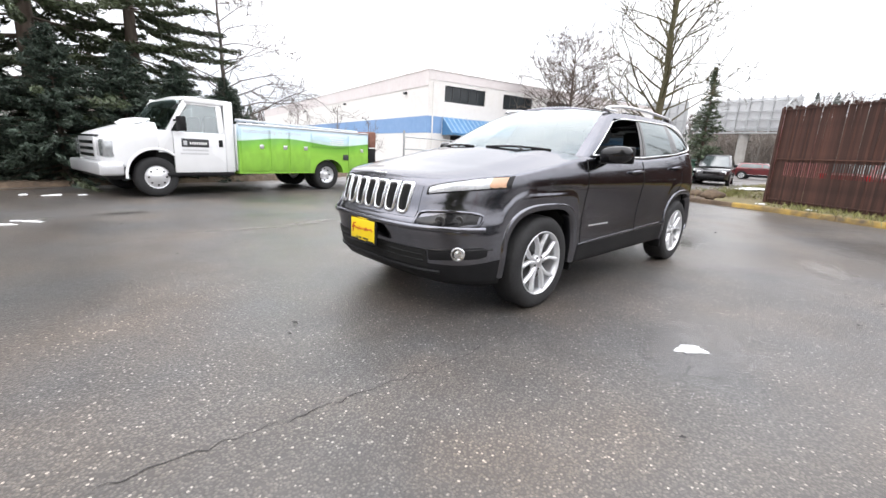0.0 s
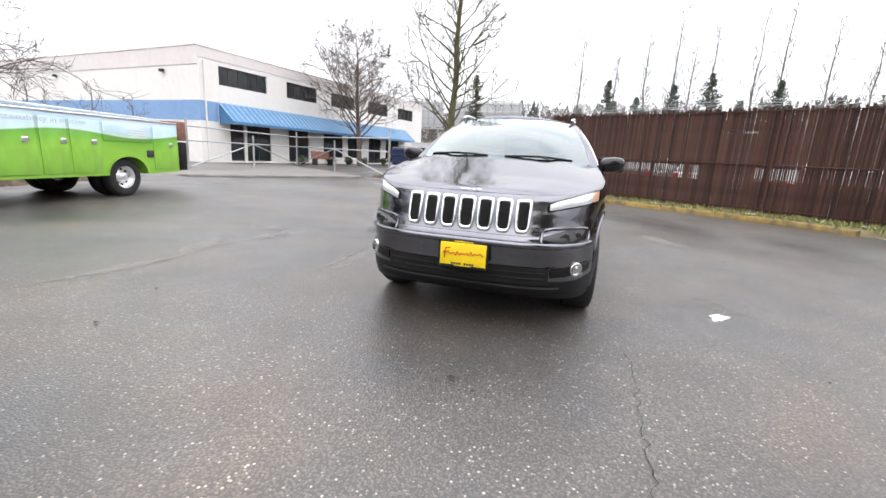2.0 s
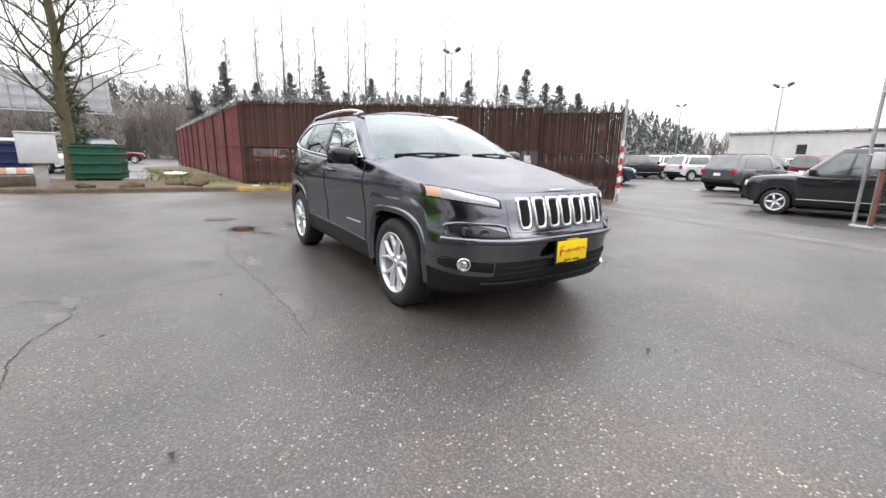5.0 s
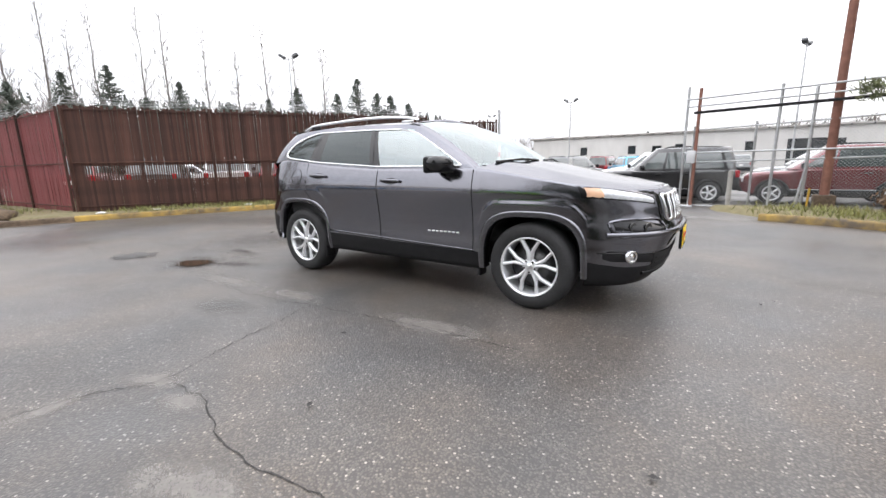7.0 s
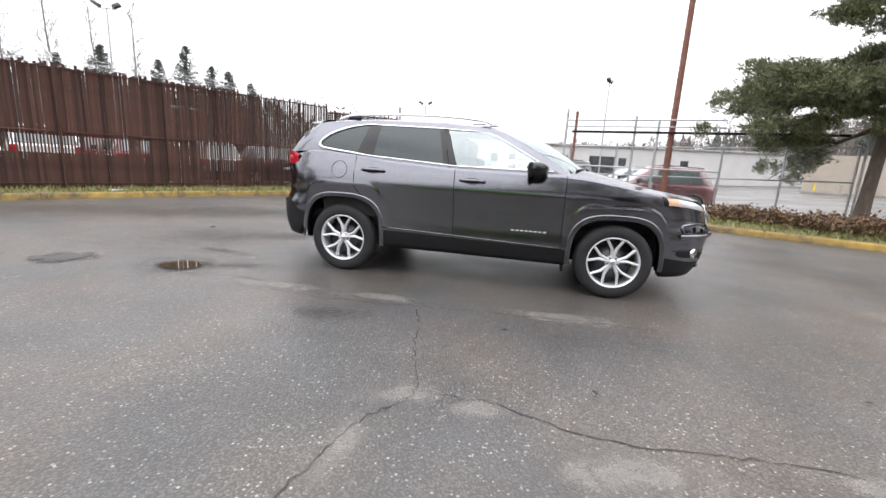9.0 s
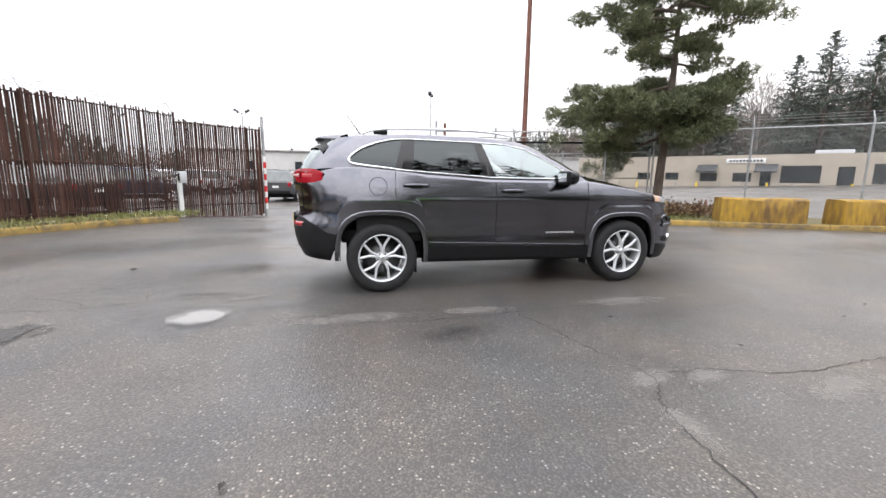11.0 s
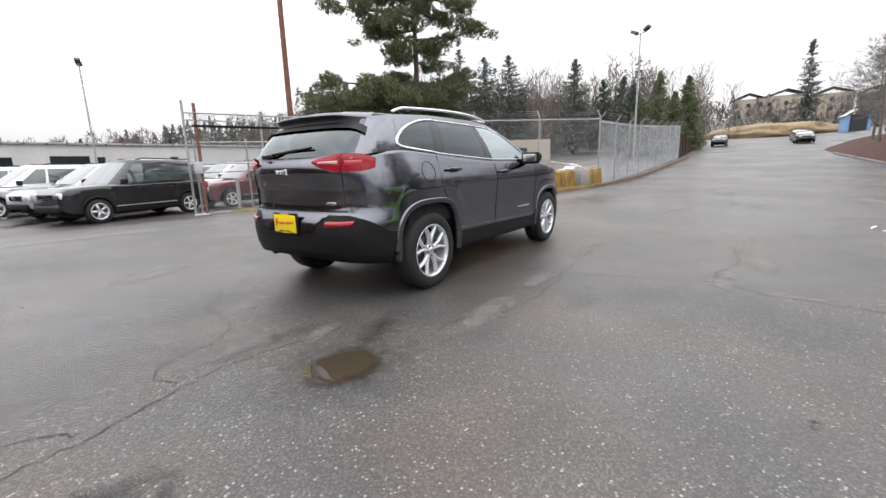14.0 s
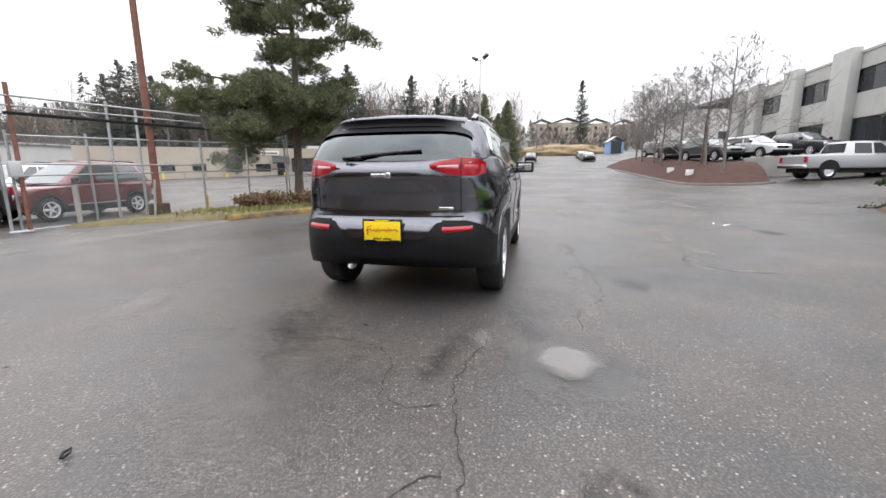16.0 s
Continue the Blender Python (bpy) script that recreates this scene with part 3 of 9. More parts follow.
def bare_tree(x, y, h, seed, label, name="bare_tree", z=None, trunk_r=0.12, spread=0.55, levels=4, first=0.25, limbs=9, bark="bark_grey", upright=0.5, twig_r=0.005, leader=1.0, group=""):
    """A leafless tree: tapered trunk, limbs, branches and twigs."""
    rng = np.random.default_rng(seed)
    z0 = ground_z(x, y) if z is None else z
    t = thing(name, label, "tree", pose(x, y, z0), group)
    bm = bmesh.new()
    trunk = [np.array((0, 0, -0.1))]
    lean = rng.normal(0, 0.02, 2)
    n = 8
    for i in range(1, n + 1):
        trunk.append(np.array((lean[0] * h * (i / n) + rng.normal(0, 0.012) * h * 0.3, lean[1] * h * (i / n) + rng.normal(0, 0.012) * h * 0.3, h * leader * i / n)))
    rad = [trunk_r * (1 - 0.93 * i / n) + 0.006 for i in range(n + 1)]
    tube(bm, trunk, rad, 8, False)
    part("trunk", bm, M[bark], t)
    bm = bmesh.new()
    count = [0]

    def grow(base, d, L, r, level):
        pts, p, dd = [base], base.copy(), d.copy()
        k = 4 if level < 3 else 3
        for i in range(k):
            dd = unit(dd + rng.normal(0, 0.13, 3) + np.array((0, 0, 0.10 * upright)))
            p = p + dd * L / k
            pts.append(p)
        tube(bm, pts, [max(twig_r, r * (1 - 0.75 * i / k)) for i in range(k + 1)], 5 if level == 1 else 3, False)
        count[0] += 1
        if level >= levels:
            return
        for j in range(rng.integers(3, 6) if level < levels - 1 else rng.integers(3, 5)):
            s = rng.uniform(0.25, 1.0)
            i = min(k - 1, int(s * k))
            q = pts[i] + (pts[i + 1] - pts[i]) * (s * k - i)
            side = unit(np.cross(dd, rng.normal(0, 1, 3)))
            nd = unit(dd * 0.75 + side * rng.uniform(0.5, 0.95) + np.array((0, 0, 0.25 * upright)))
            grow(q, nd, L * rng.uniform(0.38, 0.62), r * 0.5, level + 1)
    for j in range(limbs):
        f = first + (0.97 - first) * (j + rng.uniform(0, 0.8)) / limbs
        i = min(n - 1, int(f * n))
        q = trunk[i] + (trunk[i + 1] - trunk[i]) * (f * n - i)
        a = j * 2.4 + rng.uniform(-0.4, 0.4)
        L = h * spread * (1.05 - 0.75 * (f - first) / (1 - first)) * rng.uniform(0.75, 1.1)
        grow(q, unit(np.array((math.cos(a), math.sin(a), 0.35 + upright))), L, max(0.012, min(rad[i] * 0.36, 0.012 * L + 0.012)), 1)
    part("branching", bm, M[bark] if twig_r > 0.006 else M["twig"], t)
    return t


def pine_tree(x, y, h, r, seed, label, material, z=0.0):
    """A spreading pine: bare lower trunk, uneven limbs that end in rounded, tufted masses of needles."""
    rng = np.random.default_rng(seed)
    t = thing("pine_tree", label, "tree", pose(x, y, z))
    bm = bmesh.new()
    pts = [(-0.10, 0, -0.1), (0.0, 0.02, h * 0.2), (0.06, -0.05, h * 0.45), (0.10, 0.03, h * 0.7), (0.05, 0.0, h)]
    tube(bm, smooth_curve(pts, 4), list(np.interp(np.linspace(0, 1, 17), [0, 0.1, 1], [0.21, 0.15, 0.03])), 10)
    P, Dr = [], []

    def bough(base, a, L, rise, pads):
        d = np.array((math.cos(a), math.sin(a), rise))
        limb, p = [base], base
        for k in range(6):
            d = unit(d + rng.normal(0, 0.12, 3) + np.array((0, 0, 0.02)))
            p = p + d * L / 6
            limb.append(p)
        tube(bm, limb, list(np.linspace(0.030 + 0.012 * L, 0.008, 7)), 5, False)
        for k in range(pads):
            s = rng.uniform(0.42, 1.03)
            i = min(5, int(s * 6))
            c = limb[i] + (limb[min(6, i + 1)] - limb[i]) * (s * 6 - i) + rng.normal(0, 1, 3) * (0.11 * L, 0.11 * L, 0.10)
            tube(bm, [limb[i], c], [0.012, 0.004], 3, False)
            rr = rng.uniform(0.24, 0.50)
            n = int(46 * (rr / 0.3) ** 2)
            q = unit(rng.normal(0, 1, (n, 3)) + np.array((0, 0, 0.35))) * (rng.uniform(0.25, 1, (n, 1)) ** 0.4) * np.array((rr, rr, rr * 0.52))
            q *= 1 + 0.35 * np.sin(q[:, :1] * 17 + k) * np.cos(q[:, 1:2] * 15 + 2 * k)
            P.extend(c + q)
            Dr.extend(unit(q + np.array((0, 0, 0.30)) + d * 0.25))
    # dense skirt of low boughs, heavier on the side towards the gate
    for i in range(30):
        a = 2.4 * i + rng.uniform(-0.3, 0.3)
        lean = max(0.0, math.cos(a - 2.35))
        side = 0.48 + 0.60 * lean
        bough(np.array((0.0, 0, h * rng.uniform(0.25, 0.41))), a, r * side * rng.uniform(0.7, 1.1), rng.uniform(-0.12, 0.10) - 0.14 * lean, 8)
    # upper tiers with gaps of sky between
    for tier, (f, n, k) in enumerate(((0.49, 4, 0.50), (0.56, 6, 0.82), (0.64, 6, 0.90), (0.72, 6, 0.82), (0.80, 6, 0.68), (0.87, 6, 0.54), (0.94, 6, 0.38))):
        for i in range(n):
            a = 2 * math.pi * i / n + tier * 1.9 + rng.uniform(-0.35, 0.35)
            bough(np.array((0.08, 0, h * (f + rng.uniform(-0.025, 0.025)))), a, r * k * rng.uniform(0.7, 1.12), rng.uniform(-0.05, 0.22), 6)
    part("trunk", bm, M["bark"], t)
    p, d, w = needles(rng, np.array(P), np.array(Dr), 9, 0.040, 0.060, 0.0115)
    quads("crown", p, d, w, material, t)
    return t


def shrub(x, y, z, r, h, seed, material, label, name="shrub", n=500, size=0.06, stems=20):
    rng = np.random.default_rng(seed)
    t = thing(name, label, "bush", pose(x, y, z))
    bm = bmesh.new()
    tips = []
    for i in range(stems):
        a, k = rng.uniform(0, 2 * math.pi), rng.uniform(0.2, 1)
        tip = np.array((r * k * math.cos(a), r * k * math.sin(a), h * rng.uniform(0.6, 1.05) * (1.1 - 0.5 * k)))
        tube(bm, [(0.2 * tip[0], 0.2 * tip[1], -0.03), tip * 0.6 + (0, 0, 0.08), tip], [0.012, 0.008, 0.003], 3, False)
        tips.append(tip)
    part("stems", bm, M["twig"], t)
    tips = np.array(tips)
    c = tips[rng.integers(0, stems, n)] * rng.uniform(0.35, 1.05, (n, 1)) + rng.normal(0, 0.06, (n, 3))
    c[:, 2] = np.abs(c[:, 2])
    d = unit(rng.normal(0, 1, (n, 3)))
    w = unit(np.cross(d, rng.normal(0, 1, (n, 3))))
    quads("leaves", c, d * size, w * size * 0.5, material, t)
    return t


# ---- building helper ----
def pierced_wall(bm, length, height, thick, openings, z0=0.0):
    """A wall from u = 0 to length along x, its face at y = 0 and its depth behind it (y < 0), with openings (u0, u1, z0, z1) that go through."""
    us = sorted({0.0, length, *[o[0] for o in openings], *[o[1] for o in openings]})
    zs = sorted({z0, height, *[o[2] for o in openings], *[o[3] for o in openings]})
    seen = {}

    def at(i, j, k):
        if (i, j, k) not in seen:
            seen[(i, j, k)] = bm.verts.new((us[i], -thick * k, zs[j]))
        return seen[(i, j, k)]

    def solid(i, j):
        if not (0 <= i < len(us) - 1 and 0 <= j < len(zs) - 1):
            return False
        u, z = (us[i] + us[i + 1]) / 2, (zs[j] + zs[j + 1]) / 2
        return not any(o[0] < u < o[1] and o[2] < z < o[3] for o in openings)
    for i in range(len(us) - 1):
        for j in range(len(zs) - 1):
            if not solid(i, j):
                continue
            bm.faces.new((at(i + 1, j, 0), at(i, j, 0), at(i, j + 1, 0), at(i + 1, j + 1, 0)))
            bm.faces.new((at(i, j, 1), at(i + 1, j, 1), at(i + 1, j + 1, 1), at(i, j + 1, 1)))
            for di, dj, p, q in ((-1, 0, (i, j), (i, j + 1)), (1, 0, (i + 1, j + 1), (i + 1, j)), (0, -1, (i + 1, j), (i, j)), (0, 1, (i, j + 1), (i + 1, j + 1))):
                if not solid(i + di, j + dj):
                    bm.faces.new((at(*p, 0), at(*p, 1), at(*q, 1), at(*q, 0)))
    bmesh.ops.recalc_face_normals(bm, faces=bm.faces)


def window_unit(parent, u0, u1, z0, z1, panes, name="window", frame="frame_dark", pane="pane_dark", depth=0.12, bars=1):
    """A window set in an opening: frame, mullions, panes."""
    w = new(name)
    w.parent = parent
    bm = bmesh.new()
    fw = 0.06
    for d in ((u0, u1, z0, z0 + fw), (u0, u1, z1 - fw, z1), (u0, u0 + fw, z0 + fw, z1 - fw), (u1 - fw, u1, z0 + fw, z1 - fw)):
        box(bm, d[0], d[1], -depth - 0.03, -depth + 0.03, d[2], d[3])
    part("window_frame", bm, M[frame], w, smooth=False)
    step = (u1 - u0) / panes
    for i in range(panes):
        bm = bmesh.new()
        box(bm, u0 + i * step + 0.03, u0 + (i + 1) * step - 0.03, -depth - 0.012, -depth + 0.002, z0 + fw * 0.8, z1 - fw * 0.8)
        part("pane", bm, M[pane], w, smooth=False)
        if i:
            bm = bmesh.new()
            box(bm, u0 + i * step - 0.025, u0 + i * step + 0.025, -depth - 0.025, -depth + 0.025, z0 + fw, z1 - fw)
            part("mullion", bm, M[frame], w, smooth=False)
    return w

# ---- the grey sport utility vehicle: x forward, y to its left ----
XF = [(0.22, 2.12), (0.30, 2.20), (0.36, 2.24), (0.45, 2.265), (0.55, 2.295), (0.62, 2.322), (0.66, 2.335), (0.69, 2.318), (0.72, 2.288), (0.82, 2.27), (0.92, 2.235), (0.97, 2.17), (1.3, 2.0)]
XR = [(0.22, 2.06), (0.34, 2.14), (0.48, 2.215), (0.60, 2.24), (0.70, 2.23), (0.76, 2.185), (0.82, 2.18), (0.95, 2.195), (1.08, 2.24), (1.14, 2.235), (1.20, 2.18), (1.3, 2.12)]
WD = [(0.20, 0.850), (0.32, 0.876), (0.42, 0.890), (0.47, 0.892), (0.51, 0.890), (0.56, 0.887), (0.63, 0.888), (0.72, 0.895), (0.80, 0.904), (0.88, 0.914), (0.93, 0.9190), (0.955, 0.9185), (0.98, 0.9145), (1.01, 0.908), (1.06, 0.896), (1.14, 0.870), (1.26, 0.825), (1.4, 0.77)]
ARCHES = ((1.355, 0.415, 0.400, 0.865), (-1.355, 0.428, 0.430, 0.935))  # middle, half width, rise, height of the shoulder over it
WHEEL_X, WHEEL_Z, WHEEL_Y = 1.355, 0.352, 0.865
TOP_F = [(0.70, 1.128), (0.86, 1.130), (1.16, 1.085), (1.40, 1.045), (1.69, 0.995), (1.95, 0.960), (2.10, 0.945), (2.4, 0.93)]
TOP_R = [(-2.4, 1.185), (-2.1, 1.20), (-1.9, 1.225), (-1.6, 1.245), (-1.2, 1.205), (-0.9, 1.175), (-0.26, 1.135), (0.70, 1.128)]
NF, NR, CF, CR, AF, AR = 2.75, 3.3, 0.95, -1.05, 1.33, 1.17


def nose_power(z):
    return interp(z, [(0.30, 3.7), (0.60, 3.5), (0.78, 3.0), (0.95, 2.75)])


def tail_power(z):
    return interp(z, [(0.30, 4.4), (0.66, 4.2), (0.80, 3.5), (0.95, 3.3)])


def haunch(x, z):
    """Swelling of the flank round each wheel arch, cut off along a level shoulder."""
    b = 0.0
    for c, _, _, zt in ARCHES:
        d = abs(x - c)
        k = min(1.0, max(0.0, (0.64 - d) / 0.15))
        v = min(1.0, max(0.0, (zt + 0.018 - 1.25 * max(0.0, d - 0.33) - z) / 0.035))
        low = min(1.0, max(0.0, (z - 0.60) / (zt - 0.60)))
        b = max(b, (0.004 + (0.008 if c > 0 else 0.003) * low) * k * k * (3 - 2 * k) * v * v * (3 - 2 * v))
    return b


def suv_point(side, s, z):
    """side 'f' or 'r', s from 0 (middle of the door) to 1 (bumper's middle) around the plan outline at height z."""
    th = s * math.pi / 2
    if side == "f":
        S, q = math.sin(th) ** (2 / NF), nose_power(z)
        C = max(0.0, 1 - S ** q) ** (1 / q)
        a = interp(z, XF) - CF
        x = CF + AF * S + (a - AF) * S ** 5
        return Vector((x, interp(z, WD) * C + haunch(x, z) * min(1.0, 3 * C), z))
    S, q = math.sin(th) ** (2 / NR), tail_power(z)
    C = max(0.0, 1 - S ** q) ** (1 / q)
    a = interp(z, XR) + CR
    x = CR - AR * S - (a - AR) * S ** 5
    return Vector((x, interp(z, WD) * C + haunch(x, z) * min(1.0, 3 * C), z))


def suv_front_x(y, z):
    w, a = interp(z, WD), interp(z, XF) - CF
    q = nose_power(z)
    S = max(0.0, 1 - (abs(y) / w) ** q) ** (1 / q)
    return CF + AF * S + (a - AF) * S ** 5


def suv_rear_x(y, z):
    w, a = interp(z, WD), interp(z, XR) + CR
    q = tail_power(z)
    S = max(0.0, 1 - (abs(y) / w) ** q) ** (1 / q)
    return CR - AR * S - (a - AR) * S ** 5


def suv_half_width(x, z):
    w, C = interp(z, WD), 1.0
    if x > CF:
        q = nose_power(z)
        C = max(0.0, 1 - min(1.0, (x - CF) / AF) ** q) ** (1 / q)
    if x < CR:
        q = tail_power(z)
        C = max(0.0, 1 - min(1.0, (CR - x) / AR) ** q) ** (1 / q)
    return w * C + haunch(x, z) * min(1.0, 3 * C)


def suv_columns(fine=True):
    """Columns round half the car, front middle to rear middle: functions of z, with the x at which each stands."""
    cols = []
    k = 15 if fine else 6

    def s_of(S, nn):
        return math.asin(min(1.0, S ** (nn / 2))) / (math.pi / 2)
    arch = [WHEEL_X + 0.43 * math.cos(math.pi * i / k) for i in range(k + 1)]
    sf = [1.0, 0.985, 0.965, 0.94, 0.91, 0.875, 0.84, 0.80, 0.76, 0.72, 0.67, 0.62, 0.57, 0.52, 0.47, 0.42, 0.375] if fine else [1.0, 0.94, 0.86, 0.76, 0.62, 0.48]
    for s in sf:
        cols.append(("f", s))
    for x in arch:
        if x > CF:
            cols.append(("f", s_of((x - CF) / AF, NF)))
    for x in (list(np.linspace(0.915, -0.915, 31)) if fine else [0.94, 0.5, 0, -0.5, -0.94]):
        cols.append(("m", x))
    for x in arch:
        xx = x - 2 * WHEEL_X
        if xx < CR:
            cols.append(("r", s_of((CR - xx) / AR, NR)))
        elif xx < -0.92:
            cols.append(("m", xx))
    for s in sf[::-1]:
        cols.append(("r", s))
    return cols


def suv_col_point(c, z):
    if c[0] == "m":
        return Vector((c[1], interp(z, WD) + haunch(c[1], z), z))
    return suv_point(c[0], c[1], z)


def suv_top(x):
    return interp(x, TOP_F) if x > 0.7 else interp(x, TOP_R)


def suv_low(x):
    base = interp(x, [(-2.3, 0.385), (-2.1, 0.36), (-1.78, 0.33), (-0.9, 0.30), (0.9, 0.285), (1.8, 0.25), (2.0, 0.255), (2.4, 0.29)])
    for c, w, h, _ in ARCHES:
        d = abs(x - c)
        if d < w:
            base = max(base, WHEEL_Z + 0.02 + h * (1 - (d / w) ** 3) ** (1 / 3))
    return base


def suv_clad(x):
    return interp(x, [(-2.3, 0.752), (-2.12, 0.745), (-2.0, 0.692), (-1.88, 0.61), (-1.75, 0.585), (-0.9, 0.475), (0.9, 0.435), (1.75, 0.44), (2.05, 0.40), (2.4, 0.40)])


def mirrored(rows_list, bm, flip=False):
    for rows in rows_list:
        grid(bm, rows)
        grid(bm, [[(p[0], -p[1], p[2]) for p in row][::-1] for row in rows])


def build_suv(m, label, paint, detail=True, group="", plates=None, name="sport_utility_vehicle", category="car", dark_glass=True, wheel_mat="alloy"):
    car = thing(name, label, category, m, group)
    cols = suv_columns(detail)
    nz = 26 if detail else 8
    shell, clad = [], []
    for c in cols:
        x0 = suv_col_point(c, 0.6)[0]
        for _ in range(4):
            lo = suv_low(suv_col_point(c, suv_low(x0))[0])
            x0 = suv_col_point(c, lo)[0]
        top = suv_top(suv_col_point(c, 1.0)[0])
        cl = max(suv_clad(suv_col_point(c, 0.5)[0]), lo + 0.03)
        lowrow = [suv_col_point(c, lo + (cl - lo) * i / 4) for i in range(5)]
        p0 = lowrow[0]
        inner = Vector((p0[0], max(0.0, p0[1] - 0.09) if p0[1] > 0.3 else p0[1], p0[2] + 0.01))
        clad.append([inner] + lowrow)
        colrow = [suv_col_point(c, cl + (top - cl) * i / nz) for i in range(nz + 1)]
        # roll the upper edge inward
        t = colrow[-1]
        colrow.append(Vector((t[0] - 0.004, max(0, t[1] - 0.02), t[2] + 0.008)))
        shell.append(colrow)
    bm = bmesh.new()
    mirrored([shell], bm)
    bmesh.ops.remove_doubles(bm, verts=bm.verts, dist=0.0015)
    part("body_shell", bm, paint, car)
    bm = bmesh.new()
    mirrored([clad], bm)
    bmesh.ops.remove_doubles(bm, verts=bm.verts, dist=0.0015)
    part("lower_cladding", bm, M["black_plastic"], car, "black plastic lower cladding")

    # bonnet
    hood = []
    edge = [c for c in cols if suv_col_point(c, 1.0)[0] > 0.84]
    for c in edge:
        xx = suv_col_point(c, 1.0)[0]
        z = suv_top(xx) + 0.006
        e = suv_col_point(c, z - 0.006)
        y = max(0.0, e[1] - 0.018)
        k = np.clip((2.25 - e[0]) / 1.4, 0, 1)
        bow = 0.22 * k ** 2 * (y / 0.86)
        crown = (0.015 + 0.045 * math.sqrt(k)) * min(1, y / 0.5)
        row = []
        for i in range(-10, 11):
            t = i / 10
            ridge = 0.014 * math.exp(-((abs(t) - 0.66) / 0.10) ** 2) * k
            row.append((e[0] + bow * (1 - t * t), t * y, z + crown * (1 - abs(t) ** 2.6) + ridge))
        hood.append(row)
    bm = bmesh.new()
    grid(bm, hood)
    bmesh.ops.remove_doubles(bm, verts=bm.verts, dist=0.002)
    part("bonnet", bm, paint, car)

    # glasshouse: base and roof outlines, front middle to rear middle
    def bp(x, z, inset=0.012):
        return (x, suv_half_width(x, z) - inset, z)
    base = [(1.10, 0, 1.172), (1.04, 0.45, 1.168), (0.87, 0.775, 1.145), bp(0.78, 1.128), bp(-0.17, 1.13), bp(-0.31, 1.137), bp(-1.05, 1.186), bp(-1.23, 1.203), bp(-1.69, 1.240), (-2.01, 0.70, 1.222), (-2.14, 0.45, 1.20), (-2.19, 0, 1.19)]
    roof = [(0.14, 0, 1.600), (0.12, 0.30, 1.593), (0.07, 0.555, 1.568), (-0.02, 0.632, 1.553), (-0.33, 0.665, 1.565), (-0.41, 0.668, 1.568), (-1.00, 0.662, 1.572), (-1.12, 0.658, 1.571), (-1.55, 0.634, 1.550), (-1.74, 0.585, 1.530), (-1.86, 0.36, 1.546), (-1.90, 0, 1.552)]
    st = 6 if detail else 3
    B, R = smooth_curve(base, st), smooth_curve(roof, st)
    nv = 12 if detail else 5
    v0, v1 = 0.07, 0.86

    def gh(i, v):
        b, r = B[i], R[i]
        p = b + (r - b) * v
        k = i / st
        front = max(0, 1 - k / 3.4)
        bul = 4 * v * (1 - v)
        p = p + np.array((0.045 * front, 0.022 * min(1, k / 2) * (1 if k < 9.5 else 0), 0.055 * front + 0.004)) * bul
        if k > 8.8:
            p = p + np.array((-0.035, 0, 0.01)) * bul * min(1, (k - 8.8) / 1.2)
        return p
    # rows of parts: (name, material, first column, last column, v range)
    tint = M["tint"] if dark_glass else M["clear"]
    pieces = [("windscreen", M["screen"], 0, 2, (0.0, 0.97)), ("front_window", M["clear"], 3, 4, (v0, v1)), ("rear_window", tint, 5, 6, (v0, v1)), ("quarter_window", tint, 7, 8, (v0, v1)), ("tailgate_glass", M["tint_rear"], 9.17, 11, (0.02, 0.90))]

    def patch(a, b, vr, n=nv, sides=(1, -1), inset=0.0):
        bm = bmesh.new()
        rows = []
        for i in range(int(a * st), int(b * st) + 1):
            rows.append([tuple(gh(i, vr[0] + (vr[1] - vr[0]) * j / n)) for j in range(n + 1)])
        for sgn in sides:
            rr = [[(p[0], p[1] * sgn, p[2]) for p in row] for row in rows]
            grid(bm, rr if sgn == 1 else [r[::-1] for r in rr])
        bmesh.ops.remove_doubles(bm, verts=bm.verts, dist=0.001)
        mid = Vector((-0.5, 0, 1.0))
        if sum(f.normal.dot(f.calc_center_median() - mid) for f in (bm.normal_update() or bm.faces)) < 0:
            bmesh.ops.reverse_faces(bm, faces=bm.faces)
        return bm
    for nm, mt, a, b, vr in pieces:
        if a == 0 or b == 11:
            o = part(nm, patch(a, b, vr), mt, car)
            o.visible_shadow = False
        else:
            for sgn in (1, -1):
                if nm == "front_window" and sgn == 1 and plates:
                    continue  # the driver's window is wound down
                o = part(nm, patch(a, b, vr, sides=(sgn,)), mt, car)
                o.visible_shadow = False
    for nm, mt, a, b, vr in (("window_sill", paint, 2, 9.17, (-0.03, v0)), ("roof_side", paint, 2, 9.17, (v1, 1.0)), ("front_pillar", paint, 2, 3, (v0, v1)), ("centre_pillar", M["gloss_black"], 4, 5, (v0, v1)), ("rear_pillar", M["gloss_black"], 6, 7, (v0, v1)), ("tail_pillar", paint, 8, 9.17, (v0, v1)), ("tailgate_ledge", paint, 9.17, 11, (-0.10, 0.025))):
        for sgn in (1, -1):
            part(nm, patch(a, b, vr, n=4 if vr[1] - vr[0] < 0.5 else nv, sides=(sgn,)), mt, car)
    # roof cap
    rows = []
    for i in range(len(R)):
        e = gh(i, 1.0)
        crown = 0.050 * min(1, e[1] / 0.5)
        bowf = 0.10 if i < 3 * st else 0.0
        rows.append([(e[0] + 0.0 * t, e[1] * t, e[2] + crown * (1 - abs(t) ** 2.4)) for t in np.linspace(-1, 1, 15)])
    bm = bmesh.new()
    grid(bm, rows)
    bmesh.ops.remove_doubles(bm, verts=bm.verts, dist=0.002)
    part("roof", bm, paint, car)

